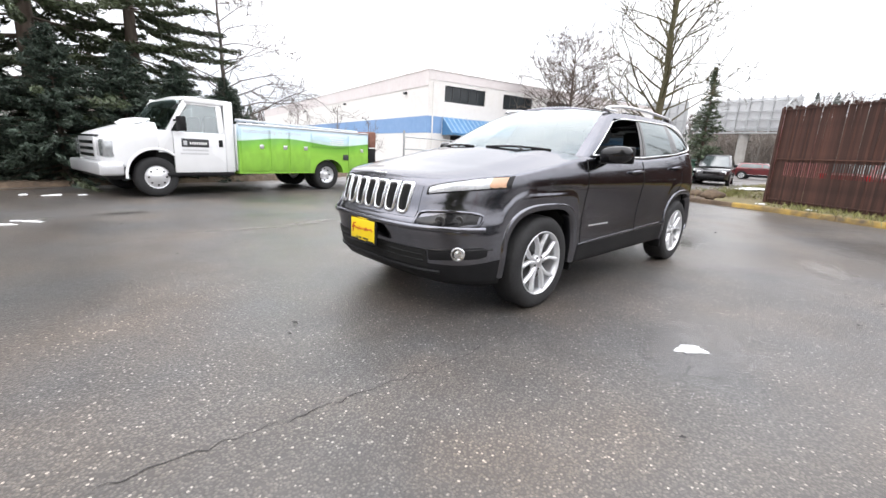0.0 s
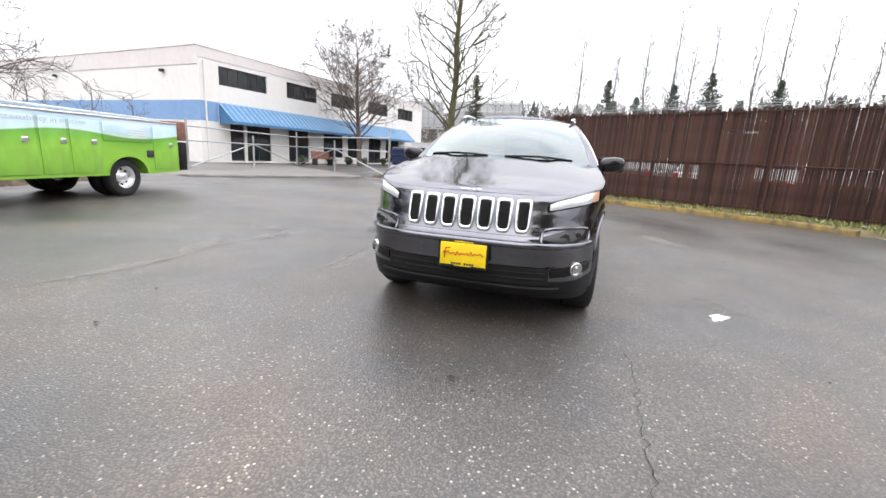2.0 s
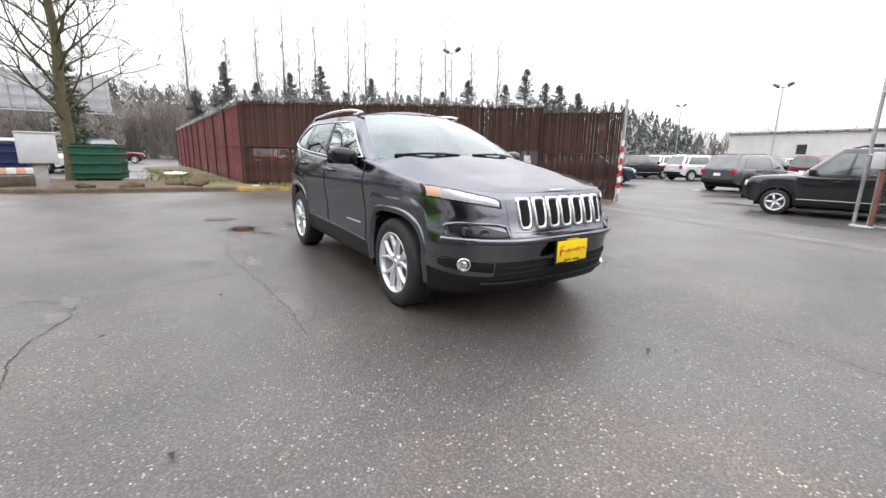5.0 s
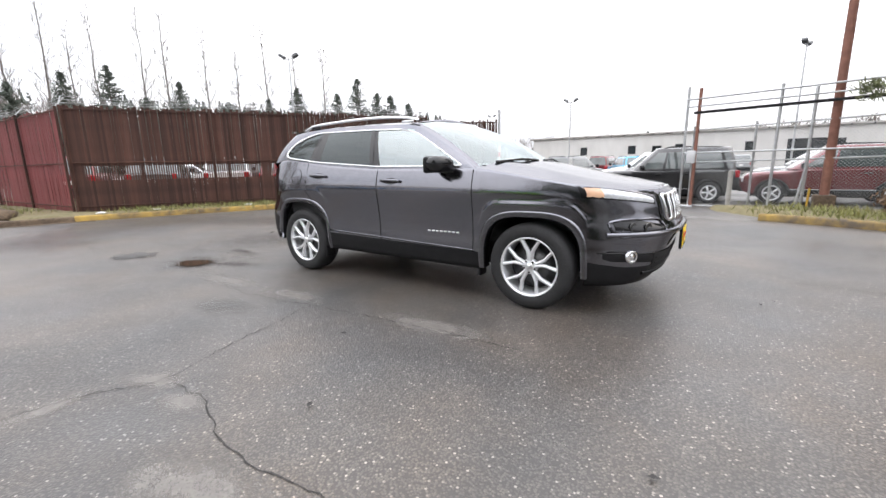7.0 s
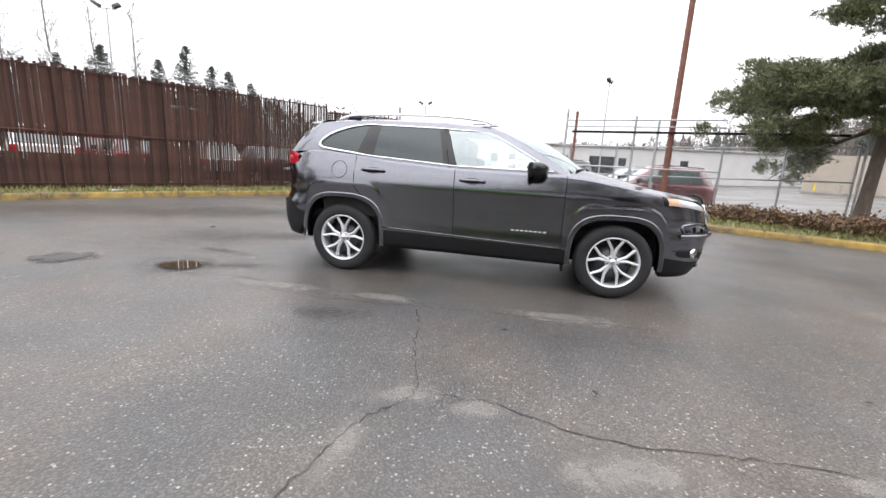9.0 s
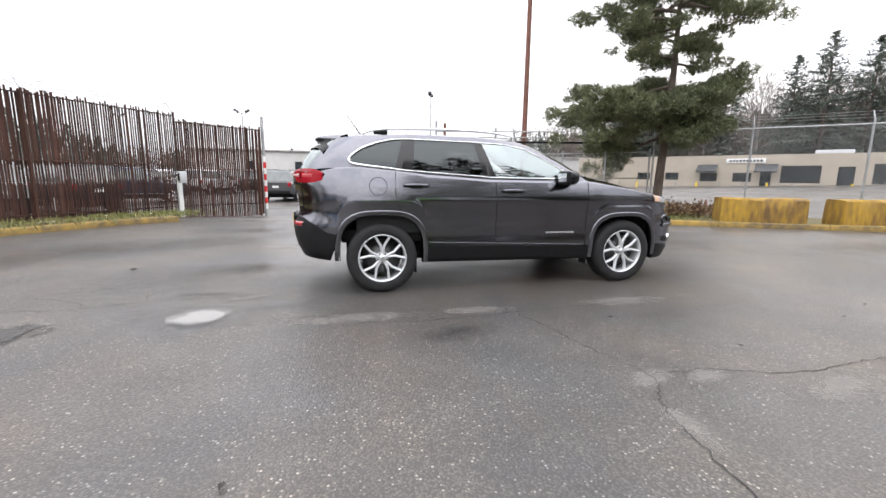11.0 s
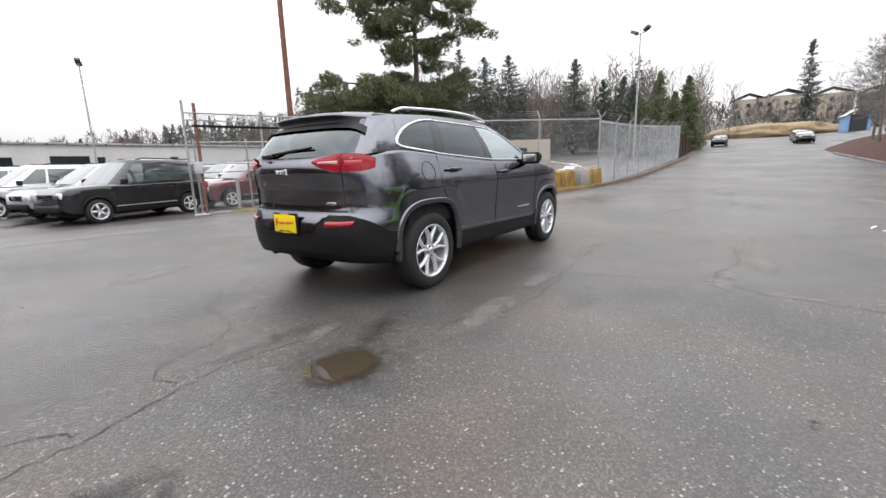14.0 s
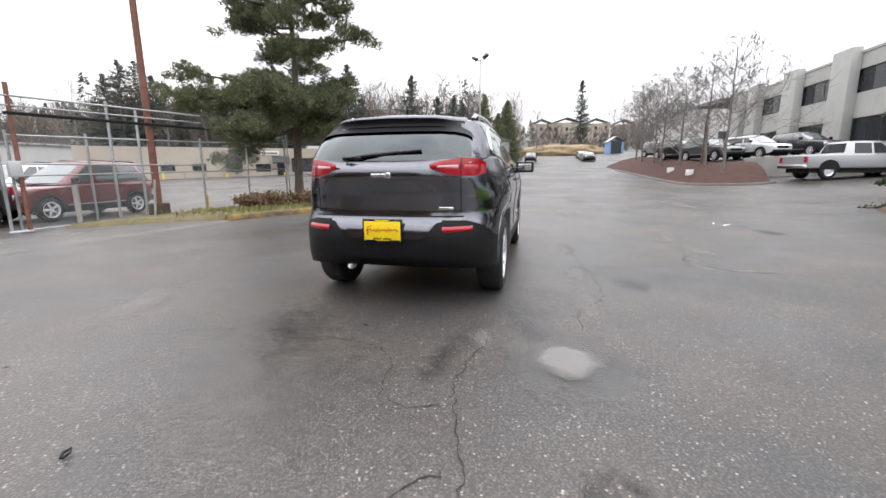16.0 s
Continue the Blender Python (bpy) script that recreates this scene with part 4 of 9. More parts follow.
    # wheels
    def wheel(x, y):
        sg = 1 if y > 0 else -1
        wh = new("wheel")
        wh.parent = car
        wh.location = (x, y, WHEEL_Z)
        bm = bmesh.new()
        n = 40 if detail else 16
        prof = [(0.230, -0.10), (0.248, -0.115), (0.305, -0.118), (0.335, -0.105), (0.350, -0.08), (0.352, 0), (0.350, 0.08), (0.335, 0.105), (0.305, 0.118), (0.248, 0.115), (0.230, 0.10)]
        lathe(bm, prof, n)
        part("tyre", bm, M["rubber"], wh)
        bm = bmesh.new()
        lathe(bm, [(0.224, -sg * 0.09), (0.218, sg * 0.06), (0.224, sg * 0.098), (0.234, sg * 0.114), (0.241, sg * 0.114), (0.240, sg * 0.09)], n)
        sp = 5
        if detail:
            for k in range(sp):
                a0 = 2 * math.pi * k / sp + 0.3
                for d in (-1, 1):
                    a1, a2 = a0 + d * 0.10, a0 + d * 0.33
                    w1, w2 = 0.016, 0.0135
                    q = []
                    for rad, ang, w, yo in ((0.045, a1, w1, 0.088), (0.13, a1 + d * 0.06, w1 * 0.9, 0.096), (0.226, a2, w2, 0.103)):
                        cx, cz = rad * math.cos(ang), rad * math.sin(ang)
                        tx, tz = -math.sin(ang) * w, math.cos(ang) * w
                        q.append([(cx + tx, sg * (yo - 0.03), cz + tz), (cx + tx * 0.7, sg * yo, cz + tz * 0.7), (cx - tx * 0.7, sg * yo, cz - tz * 0.7), (cx - tx, sg * (yo - 0.03), cz - tz)])
                    grid(bm, q)
            lathe(bm, [(0.0, sg * 0.088), (0.05, sg * 0.088), (0.062, sg * 0.080), (0.065, sg * 0.05)], 20)
        else:
            lathe(bm, [(0.03, sg * 0.09), (0.16, sg * 0.085)], n)
        part("rim", bm, M[wheel_mat], wh)
        bm = bmesh.new()
        lathe(bm, [(0.0, sg * 0.035), (0.15, sg * 0.035), (0.15, sg * 0.02), (0.20, -sg * 0.02)], 24)
        part("brake_disc", bm, M["disc"], wh)
        if detail:
            bm = bmesh.new()
            lathe(bm, [(0.0, sg * 0.094), (0.026, sg * 0.093), (0.030, sg * 0.086)], 16)
            part("hub_cap", bm, M["satin"], wh)
            for k in range(5):
                a0 = 2 * math.pi * k / 5 + 0.3 + math.pi / 5
                bm = bmesh.new()
                lathe(bm, [(0.0, sg * 0.092), (0.008, sg * 0.092), (0.010, sg * 0.08)], 8)
                nut = part("wheel_nut", bm, M["gloss_black"], wh)
                nut.location = (0.047 * math.cos(a0), 0, 0.047 * math.sin(a0))
        return wh
    for x in (WHEEL_X, -WHEEL_X):
        for y in (WHEEL_Y - 0.095, -WHEEL_Y + 0.095):
            wheel(x, y)

    # wheel wells and floor
    bm = bmesh.new()
    box(bm, -1.70, 1.9, -0.60, 0.60, 0.28, 0.62, 0.05)
    for x in (WHEEL_X, -WHEEL_X):
        for sg in (1, -1):
            rows = []
            for yy in (0.45, 0.84):
                rows.append([(x + 0.435 * math.cos(a), sg * min(yy, suv_half_width(x + 0.435 * math.cos(a), WHEEL_Z + 0.46 * math.sin(a)) - 0.07), WHEEL_Z + 0.46 * math.sin(a)) for a in np.linspace(-0.1, math.pi + 0.1, 17)])
            grid(bm, rows)
    part("underbody", bm, M["underside"], car)
    # arch flares
    for x, aw, ah, _ in ARCHES:
        for sg in (1, -1):
            rows = []
            for o, out in ((-0.022, -0.09), (-0.020, 0.002), (-0.014, 0.007), (0.016, 0.013), (0.024, 0.012), (0.030, 0.001), (0.034, -0.006)):
                row = []
                for a in np.linspace(-0.12, math.pi + 0.12, 41 if detail else 11):
                    ca, sa = math.cos(a), math.sin(a)
                    px = x + (aw + o) * math.copysign(abs(ca) ** 0.667, ca)
                    pz = WHEEL_Z + 0.02 + (ah + o) * math.copysign(abs(sa) ** 0.667, sa)
                    pz = max(pz, 0.335 if px < -1.7 else 0.30)
                    row.append((px, sg * (suv_half_width(px, pz) + out), pz))
                rows.append(row)
            bm = bmesh.new()
            grid(bm, rows if sg < 0 else [r[::-1] for r in rows])
            part("arch_flare", bm, paint if detail else M["black_plastic"], car)
    # lamps
    for sg in (1, -1):
        def front_patch(nm, y0, y1, zf, mt, off=0.008, n=12, nzz=4, lbl="", parent=car):
            bm = bmesh.new()
            rows = []
            for i in range(n + 1):
                y = y0 + (y1 - y0) * i / n
                za, zb = zf((y - y0) / (y1 - y0))
                rows.append([(suv_front_x(y, za + (zb - za) * j / nzz) + off * math.sin(math.pi * min(1, max(0, j / nzz))) ** 0.5 + 0.002, sg * y, za + (zb - za) * j / nzz) for j in range(nzz + 1)])
            grid(bm, rows if sg < 0 else [r[::-1] for r in rows])
            return part(nm, bm, mt, parent, lbl)

        def hl(t):
            return (0.848 + 0.058 * t, 0.902 + 0.090 * t ** 0.8)
        lampo = front_patch("headlamp", 0.50, 0.838, hl, M["gloss_black"], 0.004)
        front_patch("lamp_strip", 0.515, 0.778, lambda t: (0.856 + 0.047 * t, 0.900 + 0.076 * t ** 0.85), M["head_glass"], 0.010, parent=lampo)
        front_patch("turn_signal", 0.778, 0.825, lambda t: (0.906 + 0.008 * t, 0.975 + 0.006 * t), M["amber"], 0.010, parent=lampo)
        if detail:
            front_patch("lower_headlamp", 0.49, 0.765, lambda t: (0.672 - 0.028 * math.sin(math.pi * min(1, t * 1.1)) , 0.700 + 0.045 * min(1, t * 1.6)), M["gloss_black"], 0.006, lbl="gloss black lower headlamp pod")
            front_patch("fog_recess", 0.56, 0.81, lambda t: (0.425 + 0.02 * t, 0.49 + 0.035 * t), M["black_plastic"], 0.006)
            for yy, zz, rr in ((0.625, 0.690, 0.032), (0.700, 0.698, 0.028)):
                bm = bmesh.new()
                lathe(bm, [(0.0, -0.004), (rr * 0.6, -0.002), (rr, 0.006), (rr * 1.1, 0.0)], 18)
                o = part("projector", bm, M["disc"], car)
                o.matrix_basis = Matrix.Translation((suv_front_x(yy, zz) + 0.010, sg * yy, zz)) @ pose(0, 0, 0, 0, 0, -90 + sg * 30)
            bm = bmesh.new()
            lathe(bm, [(0.0, 0.010), (0.020, 0.008), (0.032, 0.0), (0.040, 0.014), (0.047, 0.010), (0.048, -0.01)], 20)
            o = part("fog_lamp", bm, M["chrome"], car, "small round fog lamp with a bright bezel")
            o.matrix_basis = Matrix.Translation((suv_front_x(0.715, 0.478) + 0.008, sg * 0.715, 0.478)) @ pose(0, 0, 0, 0, 0, -90 + sg * 38)
        # tail lamps

        def rear_patch(nm, y0, y1, zf, mt, off=0.012, n=16, nzz=5, lbl="", parent=car):
            bm = bmesh.new()
            rows = []
            for i in range(n + 1):
                y = y0 + (y1 - y0) * i / n
                za, zb = zf((y - y0) / (y1 - y0))
                rows.append([(suv_rear_x(y, min(1.135, za + (zb - za) * j / nzz)) - off * math.sin(math.pi * j / nzz) ** 0.5 - 0.002, sg * y, za + (zb - za) * j / nzz) for j in range(nzz + 1)])
            grid(bm, rows if sg > 0 else [r[::-1] for r in rows])
            return part(nm, bm, mt, parent, lbl)
        tl = rear_patch("tail_lamp", 0.38, 0.768, lambda t: (1.150 - 0.066 * min(1, t * 2.2) ** 0.7 + 0.028 * max(0, (t - 0.8) / 0.2) ** 2, 1.176 + 0.046 * min(1, t * 1.8) ** 0.8 - 0.040 * max(0, (t - 0.8) / 0.2) ** 2), M["red_lens"])
        rear_patch("reverse_lens", 0.435, 0.585, lambda t: (1.142 - 0.010 * t, 1.168 + 0.010 * t), M["white_lens"], 0.016, 8, parent=tl)
        rear_patch("outer_lens", 0.625, 0.715, lambda t: (1.128, 1.180), M["pale_lens"], 0.016, 8, parent=tl)
        if detail:
            rear_patch("lamp_gap", 0.600, 0.606, lambda t: (1.086, 1.222), M["gloss_black"], 0.0165, 2, parent=tl)
        if detail:
            rear_patch("rear_reflector", 0.47, 0.69, lambda t: (0.655 + 0.01 * t, 0.70 + 0.005 * t), M["red_lens"], 0.012)
    if not detail:
        bm = bmesh.new()
        for k in range(7):
            y = (k - 3) * 0.115
            box(bm, suv_front_x(y, 0.82) - 0.02, suv_front_x(y, 0.82) + 0.012, y - 0.04, y + 0.04, 0.74, 0.90)
        part("grille", bm, M["gloss_black"], car)
        return car

    # ---- fine parts of the near vehicle ----
    # seven-slot grille
    bm = bmesh.new()
    rows = [[(suv_front_x(y, z) + 0.004, y, z) for z in np.linspace(0.70, 0.905, 6)] for y in np.linspace(-0.47, 0.47, 25)]
    grid(bm, [r[::-1] for r in rows])
    part("grille_panel", bm, paint, car)
    for k in range(7):
        yc = (k - 3) * 0.1195
        hw, z0, z1 = 0.047 - 0.0015 * abs(k - 3), 0.722, 0.914

        def slot(gr, up, pr):
            pts = []
            for a in np.linspace(0, 2 * math.pi, 28, endpoint=False):
                c, s = math.cos(a), math.sin(a)
                yy = yc + (hw + gr) * abs(c) ** 0.35 * (1 if c > 0 else -1) * (1 + 0.12 * s)
                zz = (z0 + z1) / 2 + ((z1 - z0) / 2 + up) * abs(s) ** 0.35 * (1 if s > 0 else -1)
                pts.append((suv_front_x(yy, zz) + pr, yy, zz))
            return pts
        bm = bmesh.new()
        grid(bm, [slot(0.006, 0.008, 0.004), slot(0.004, 0.006, 0.020), slot(-0.008, -0.010, 0.020), slot(-0.013, -0.015, 0.008)], True)
        ring = part("grille_surround", bm, M["chrome"], car, "bright chrome grille slot surround")
        bm = bmesh.new()
        inner = slot(-0.013, -0.015, 0.0145)
        f = bm.faces.new([bm.verts.new(p) for p in inner])
        part("slot_mesh", bm, M["underside"], ring, smooth=False)
        bm = bmesh.new()
        for j in range(1, 12):
            z = z0 + 0.012 + (z1 - z0 - 0.024) * j / 12
            tube(bm, [(suv_front_x(yc, z) + 0.016, yc - hw + 0.012, z), (suv_front_x(yc, z) + 0.016, yc + hw - 0.012, z)], 0.0028, 4)
        part("slot_grating", bm, M["underside"], ring)
    # lower intake, lip, bumper strip

    def wrap(y0, y1, z0, z1, off, n=30, nz=4):
        rows = [[(suv_front_x(y, z0 + (z1 - z0) * j / nz) + off, y, z0 + (z1 - z0) * j / nz) for j in range(nz + 1)] for y in np.linspace(y0, y1, n)]
        b2 = bmesh.new()
        grid(b2, [r[::-1] for r in rows])
        return b2
    part("lower_intake", wrap(-0.55, 0.55, 0.375, 0.495, 0.004), M["underside"], car, "black lower air intake")
    for z in (0.415, 0.455):
        bar("intake_slat", [(suv_front_x(y, z) + 0.004, y, z) for y in np.linspace(-0.52, 0.52, 20)], 0.007, M["underside"], car)
    bar("bumper_lip", [(suv_front_x(y, 0.345) + 0.004, y, 0.345) for y in np.linspace(-0.62, 0.62, 26)], 0.013, M["black_plastic"], car)
    bar("bumper_shelf", [(suv_front_x(y, 0.655) + 0.002, y, 0.648 - 0.012 * (abs(y) / 0.8) ** 2) for y in np.linspace(-0.79, 0.79, 34)], 0.022, paint, car)
    for sg in (1, -1):
        pts = []
        for a in np.linspace(0, 2 * math.pi, 30):
            c, s = math.cos(a), math.sin(a)
            yy = 0.63 + 0.148 * abs(c) ** 0.5 * (1 if c > 0 else -1)
            zz = 0.695 + 0.054 * abs(s) ** 0.5 * (1 if s > 0 else -1)
            pts.append((suv_front_x(yy, zz) + 0.004, sg * yy, zz))
        bar("lamp_pod_rim", pts, 0.011, paint, car, n=6)
        pts = [(suv_front_x(y, 0.505) + 0.002, sg * y, 0.505 - 0.03 * (0.84 - y)) for y in np.linspace(0.53, 0.82, 16)]
        bar("fascia_crease", pts, 0.006, M["gloss_black"], car, n=6)
    # number plate holders with dealer plates
    if plates:
        for nm, x0, fx in (("front_plate", 2.352, 1), ("rear_plate", -2.256, -1)):
            zc = 0.553 if fx == 1 else 0.665
            pl = new(nm)
            pl.parent = car
            pl["label"] = "yellow dealer plate in a black holder"
            pl.matrix_basis = Matrix.Translation((x0, 0.012 if fx == 1 else 0.0, zc)) @ pose(0, 0, 0, 90, 0, 90 * fx)
            boxed("plate_holder", (-0.165, 0.165, -0.092, 0.092, -0.02, 0.0), M["gloss_black"], pl, bevel=0.006)
            boxed("plate_face", (-0.15, 0.15, -0.078, 0.075, 0.0, 0.004), M["plate_yellow"], pl, bevel=0.002)
            # brand lettering becomes slanted strokes
            bm = bmesh.new()
            xs = np.linspace(-0.13, 0.13, 60)
            pts = [(x, 0.006 + 0.014 * math.sin(i * 0.95) * (0.6 + 0.4 * math.cos(i * 0.31)) + (0.012 if 3 < i < 9 else 0) + 0.05 * x, 0.0055) for i, x in enumerate(xs)]
            tube(bm, pts, 0.0032, 5)
            tube(bm, [(-0.12, -0.03, 0.0055), (-0.115, 0.034, 0.0055), (-0.085, 0.040, 0.0055)], 0.004, 5)
            part("script_stroke", bm, M["plate_red"], pl)
            for i in range(9):
                if i != 4:
                    boxed("print_bar", (-0.075 + i * 0.017, -0.063 + i * 0.017, -0.069, -0.055, 0.003, 0.0052), M["plate_black"], pl, bevel=0)
            boxed("holder_print", (-0.06, 0.06, 0.079, 0.086, 0.0, 0.002), M["plate_yellow"], pl, bevel=0)
            for sx in (-1, 1):
                boxed("plate_corner", (sx * 0.10 - 0.045, sx * 0.10 + 0.045, -0.085, -0.071, 0.0035, 0.006), M["gloss_black"], pl, bevel=0.002)
    # rounded rear end of the side glass
    def ghf(f, v):
        i = min(int(f), len(B) - 2)
        return gh(i, v) * (1 - (f - i)) + gh(i + 1, v) * (f - i)

    def pinch_low(s):
        return 0.26 * (v1 - v0) * (1 - (1 - s ** 4.0) ** (1 / 4.0))

    def pinch_high(s):
        return 0.74 * (v1 - v0) * (1 - (1 - s ** 1.9) ** (1 / 1.5))
    fs = [8 * st - 0.9 * st * (1 - q) for q in np.sin(np.linspace(0, math.pi / 2, 14))]
    ss = [1 - (8 * st - f) / (0.9 * st) for f in fs]
    for sg in (1, -1):
        for lo_side in (True, False):
            rows = []
            for f, s in zip(fs, ss):
                va, vb = (v0 - 0.01, v0 + pinch_low(s)) if lo_side else (v1 - pinch_high(s), v1 + 0.01)
                rows.append([(p[0], sg * (p[1] + 0.003), p[2]) for p in (ghf(f, va + (vb - va) * q) for q in (0, 0.33, 0.67, 1))])
            bm = bmesh.new()
            grid(bm, rows if (sg > 0) else [r[::-1] for r in rows])
            part("pillar_corner", bm, paint, car)
    # chrome window line
    for sg in (1, -1):
        low = [gh(i, v0 - 0.01) for i in range(3 * st, 7 * st + 1)]
        up = [gh(i, v1 + 0.01) for i in range(3 * st + 2, 7 * st + 1)]
        end = [ghf(f, v0 + pinch_low(s)) + np.array((0, 0.003, 0)) for f, s in zip(fs, ss)] + [ghf(f, v1 - pinch_high(s)) + np.array((0, 0.003, 0)) for f, s in list(zip(fs, ss))[::-1]][1:]
        fr = [gh(3 * st, v) for v in np.linspace(v0, v1, 9)[1:]]
        for nm, pts in (("window_trim_lower", low + end + up[::-1]), ("window_trim_front", [low[0]] + fr[:-1] + [up[0]])):
            bm = bmesh.new()
            rr = 0.0075 if nm == "window_trim_lower" else 0.005
            rs = [rr + 0.006 * min(1.0, max(0.0, (-1.1 - p[0]) / 0.4)) for p in pts]
            tube(bm, [(p[0], sg * (p[1] + 0.003), p[2]) for p in pts], rs, 8)
            part(nm, bm, M["chrome"], car, "chrome window surround")
    # roof rails
    for sg in (1, -1):
        pts = [(-1.52, 0.60, 1.572), (-1.44, 0.602, 1.600), (-1.30, 0.605, 1.622), (-0.7, 0.612, 1.640), (-0.25, 0.605, 1.632), (0.02, 0.590, 1.606), (0.10, 0.58, 1.582)]
        pts = smooth_curve(pts, 5)
        bm = bmesh.new()
        rings = []
        for p in pts:
            rings.append([(p[0], sg * (p[1] + dy), p[2] + dz) for dy, dz in ((-0.016, -0.009), (-0.015, 0.009), (0.0, 0.015), (0.015, 0.009), (0.016, -0.009))])
        grid(bm, rings, True)
        part("roof_rail", bm, M["satin"], car, "satin silver roof rail")
        for x in (-1.34, -0.02):
            boxed("rail_foot", (x - 0.07, x + 0.07, sg * 0.605 - 0.014, sg * 0.605 + 0.014, 1.57, 1.618 if x < -0.5 else 1.592), M["satin"] if x > -0.5 else M["gloss_black"], car, bevel=0.012)
    # mirrors
    for sg in (1, -1):
        mr = new("door_mirror")
        mr.parent = car
        mr.location = (0.60, sg * 0.985, 1.165)
        bm = bmesh.new()
        bmesh.ops.create_uvsphere(bm, u_segments=20, v_segments=12, radius=1)
        for v in bm.verts:
            x, y, z = v.co
            k = lambda t: abs(t) ** 0.75 * (1 if t > 0 else -1)
            v.co = (0.078 * k(x) - 0.03 * k(y) * sg, 0.118 * k(y), 0.070 * k(z) + 0.01 * k(y) * sg)
        part("mirror_cap", bm, M["gloss_black"], mr)
        boxed("mirror_base", (-0.05, 0.07, -0.115 if sg > 0 else 0.09, -0.09 if sg > 0 else 0.115, -0.075, -0.045), M["gloss_black"], mr, bevel=0.01)
        bm = bmesh.new()
        box(bm, -0.10, -0.055, -0.115, 0.115, -0.068, 0.068, 0.02)
        sharp(part("mirror_frame", bm, M["black_plastic"], mr), 50)
        g = boxed("mirror_glass", (-0.003, 0.003, -0.085, 0.085, -0.043, 0.043), M["chrome"], mr, bevel=0.003)
        g.matrix_basis = pose(-0.103, 0, 0, 0, -7, 0)
        boxed("mirror_arm", (-0.04, 0.05, -sg * 0.13 if sg > 0 else 0.08, -sg * 0.08 if sg > 0 else 0.13, -0.07, -0.03), M["gloss_black"], mr, bevel=0.01)
    # door handles, badges, fuel flap, door gaps
    def side_y(x, z):
        return suv_half_width(x, z)

    def on_side(pts, sg, r, mt, nm, lbl="", n=5):
        bm = bmesh.new()
        tube(bm, [(x, sg * (side_y(x, z) + 0.0005), z) for x, z in pts], r, n)
        return part(nm, bm, mt, car, lbl)
    for sg in (1, -1):
        for xa, z in ((-1.15, 1.068), (-0.14, 1.022)):
            h = new("door_handle")
            h.parent = car
            bm = bmesh.new()
            pts = [(xa + 0.005, z), (xa + 0.03, z + 0.008), (xa + 0.13, z + 0.010), (xa + 0.23, z + 0.006), (xa + 0.25, z - 0.002)]
            tube(bm, [(x, sg * (side_y(x, zz) + (0.006 if i in (0, 4) else 0.030)), zz) for i, (x, zz) in enumerate(pts)], [0.009, 0.014, 0.015, 0.014, 0.009], 8)
            part("grip", bm, paint, h)
            # flat black oval: the shade of the dip behind the grip, put in as colour
            bm = bmesh.new()
            ell = [(xa + 0.125 + 0.085 * math.cos(a), z + 0.030 * math.sin(a)) for a in np.linspace(0, 2 * math.pi, 20, endpoint=False)]
            bm.faces.new([bm.verts.new((x, sg * (side_y(x, zz) + 0.0025), zz)) for x, zz in ell][::-sg])
            part("handle_recess", bm, M["gloss_black"], h)
        # door gaps
        gap = M["underside"]
        on_side([(0.86, z) for z in np.linspace(0.44, 1.12, 16)], sg, 0.0045, gap, "door_gap")
        on_side([(-0.19 - 0.02 * (z - 1.0), z) for z in np.linspace(0.46, 1.12, 16)], sg, 0.0045, gap, "door_gap")
        on_side([(-1.22, 1.20), (-1.225, 1.0), (-1.215, 0.90), (-1.16, 0.83), (-1.05, 0.76), (-0.97, 0.66), (-0.93, 0.50)], sg, 0.0045, gap, "door_gap")
        on_side([(x, 0.50 - 0.033 * (x + 0.9)) for x in np.linspace(-0.9, 0.88, 16)], sg, 0.006, M["gloss_black"], "sill_crease")
        on_side([(x, 0.505 - 0.033 * (x + 0.9)) for x in np.linspace(-0.9, 0.88, 16)], sg, 0.005, paint, "door_bottom_edge")
        on_side([(-1.39 + 0.085 * math.cos(a), 1.06 + 0.085 * math.sin(a)) for a in np.linspace(0, 2 * math.pi, 30)], sg, 0.003, gap, "fuel_flap_gap" if sg < 0 else "panel_gap") if sg < 0 else None
        # model lettering as plain bars
        for i in range(8):
            x = 0.39 + i * 0.043
            boxed("badge_bar", (x, x + 0.030, sg * side_y(x, 0.585) - 0.003, sg * side_y(x, 0.585) + 0.003, 0.577, 0.591), M["satin"], car, bevel=0.003)
    # tailgate: seams, badges, wiper, spoiler, bumper parts
    def rear_line(pts, r, mt, nm, lbl=""):
        bm = bmesh.new()
        tube(bm, [(suv_rear_x(y, z) - 0.001, y, z) for y, z in pts], r, 5)
        return part(nm, bm, mt, car, lbl)
    for sg in (1, -1):
        rear_line([(sg * 0.60, z) for z in np.linspace(0.80, 1.09, 8)], 0.004, M["underside"], "tailgate_gap")
    rear_line([(y, 0.775) for y in np.linspace(-0.62, 0.62, 20)], 0.006, M["underside"], "tailgate_gap")
    bm = bmesh.new()
    rows = []
    for y in np.linspace(-0.46, 0.46, 25):
        e = min(1.0, max(0.0, (abs(y) - 0.31) / 0.13))
        lo = 0.60 + 0.135 * e * e * (3 - 2 * e)
        zz = [lo + (0.752 - lo) * i / 4 for i in range(5)]
        rows.append([(suv_rear_x(y, z) - 0.003, y, z) for z in zz])
    grid(bm, rows)
    part("plate_recess", bm, paint, car)
    bm = bmesh.new()
    for i, (a, b) in enumerate(((-0.075, -0.042), (-0.035, 0.0), (0.006, 0.04), (0.045, 0.082))):
        box(bm, suv_rear_x(0, 1.085) - 0.010, suv_rear_x(0, 1.085) - 0.002, a, b, 1.068 + (0.01 if i else 0), 1.115 - (0.008 if i else 0), 0.004)
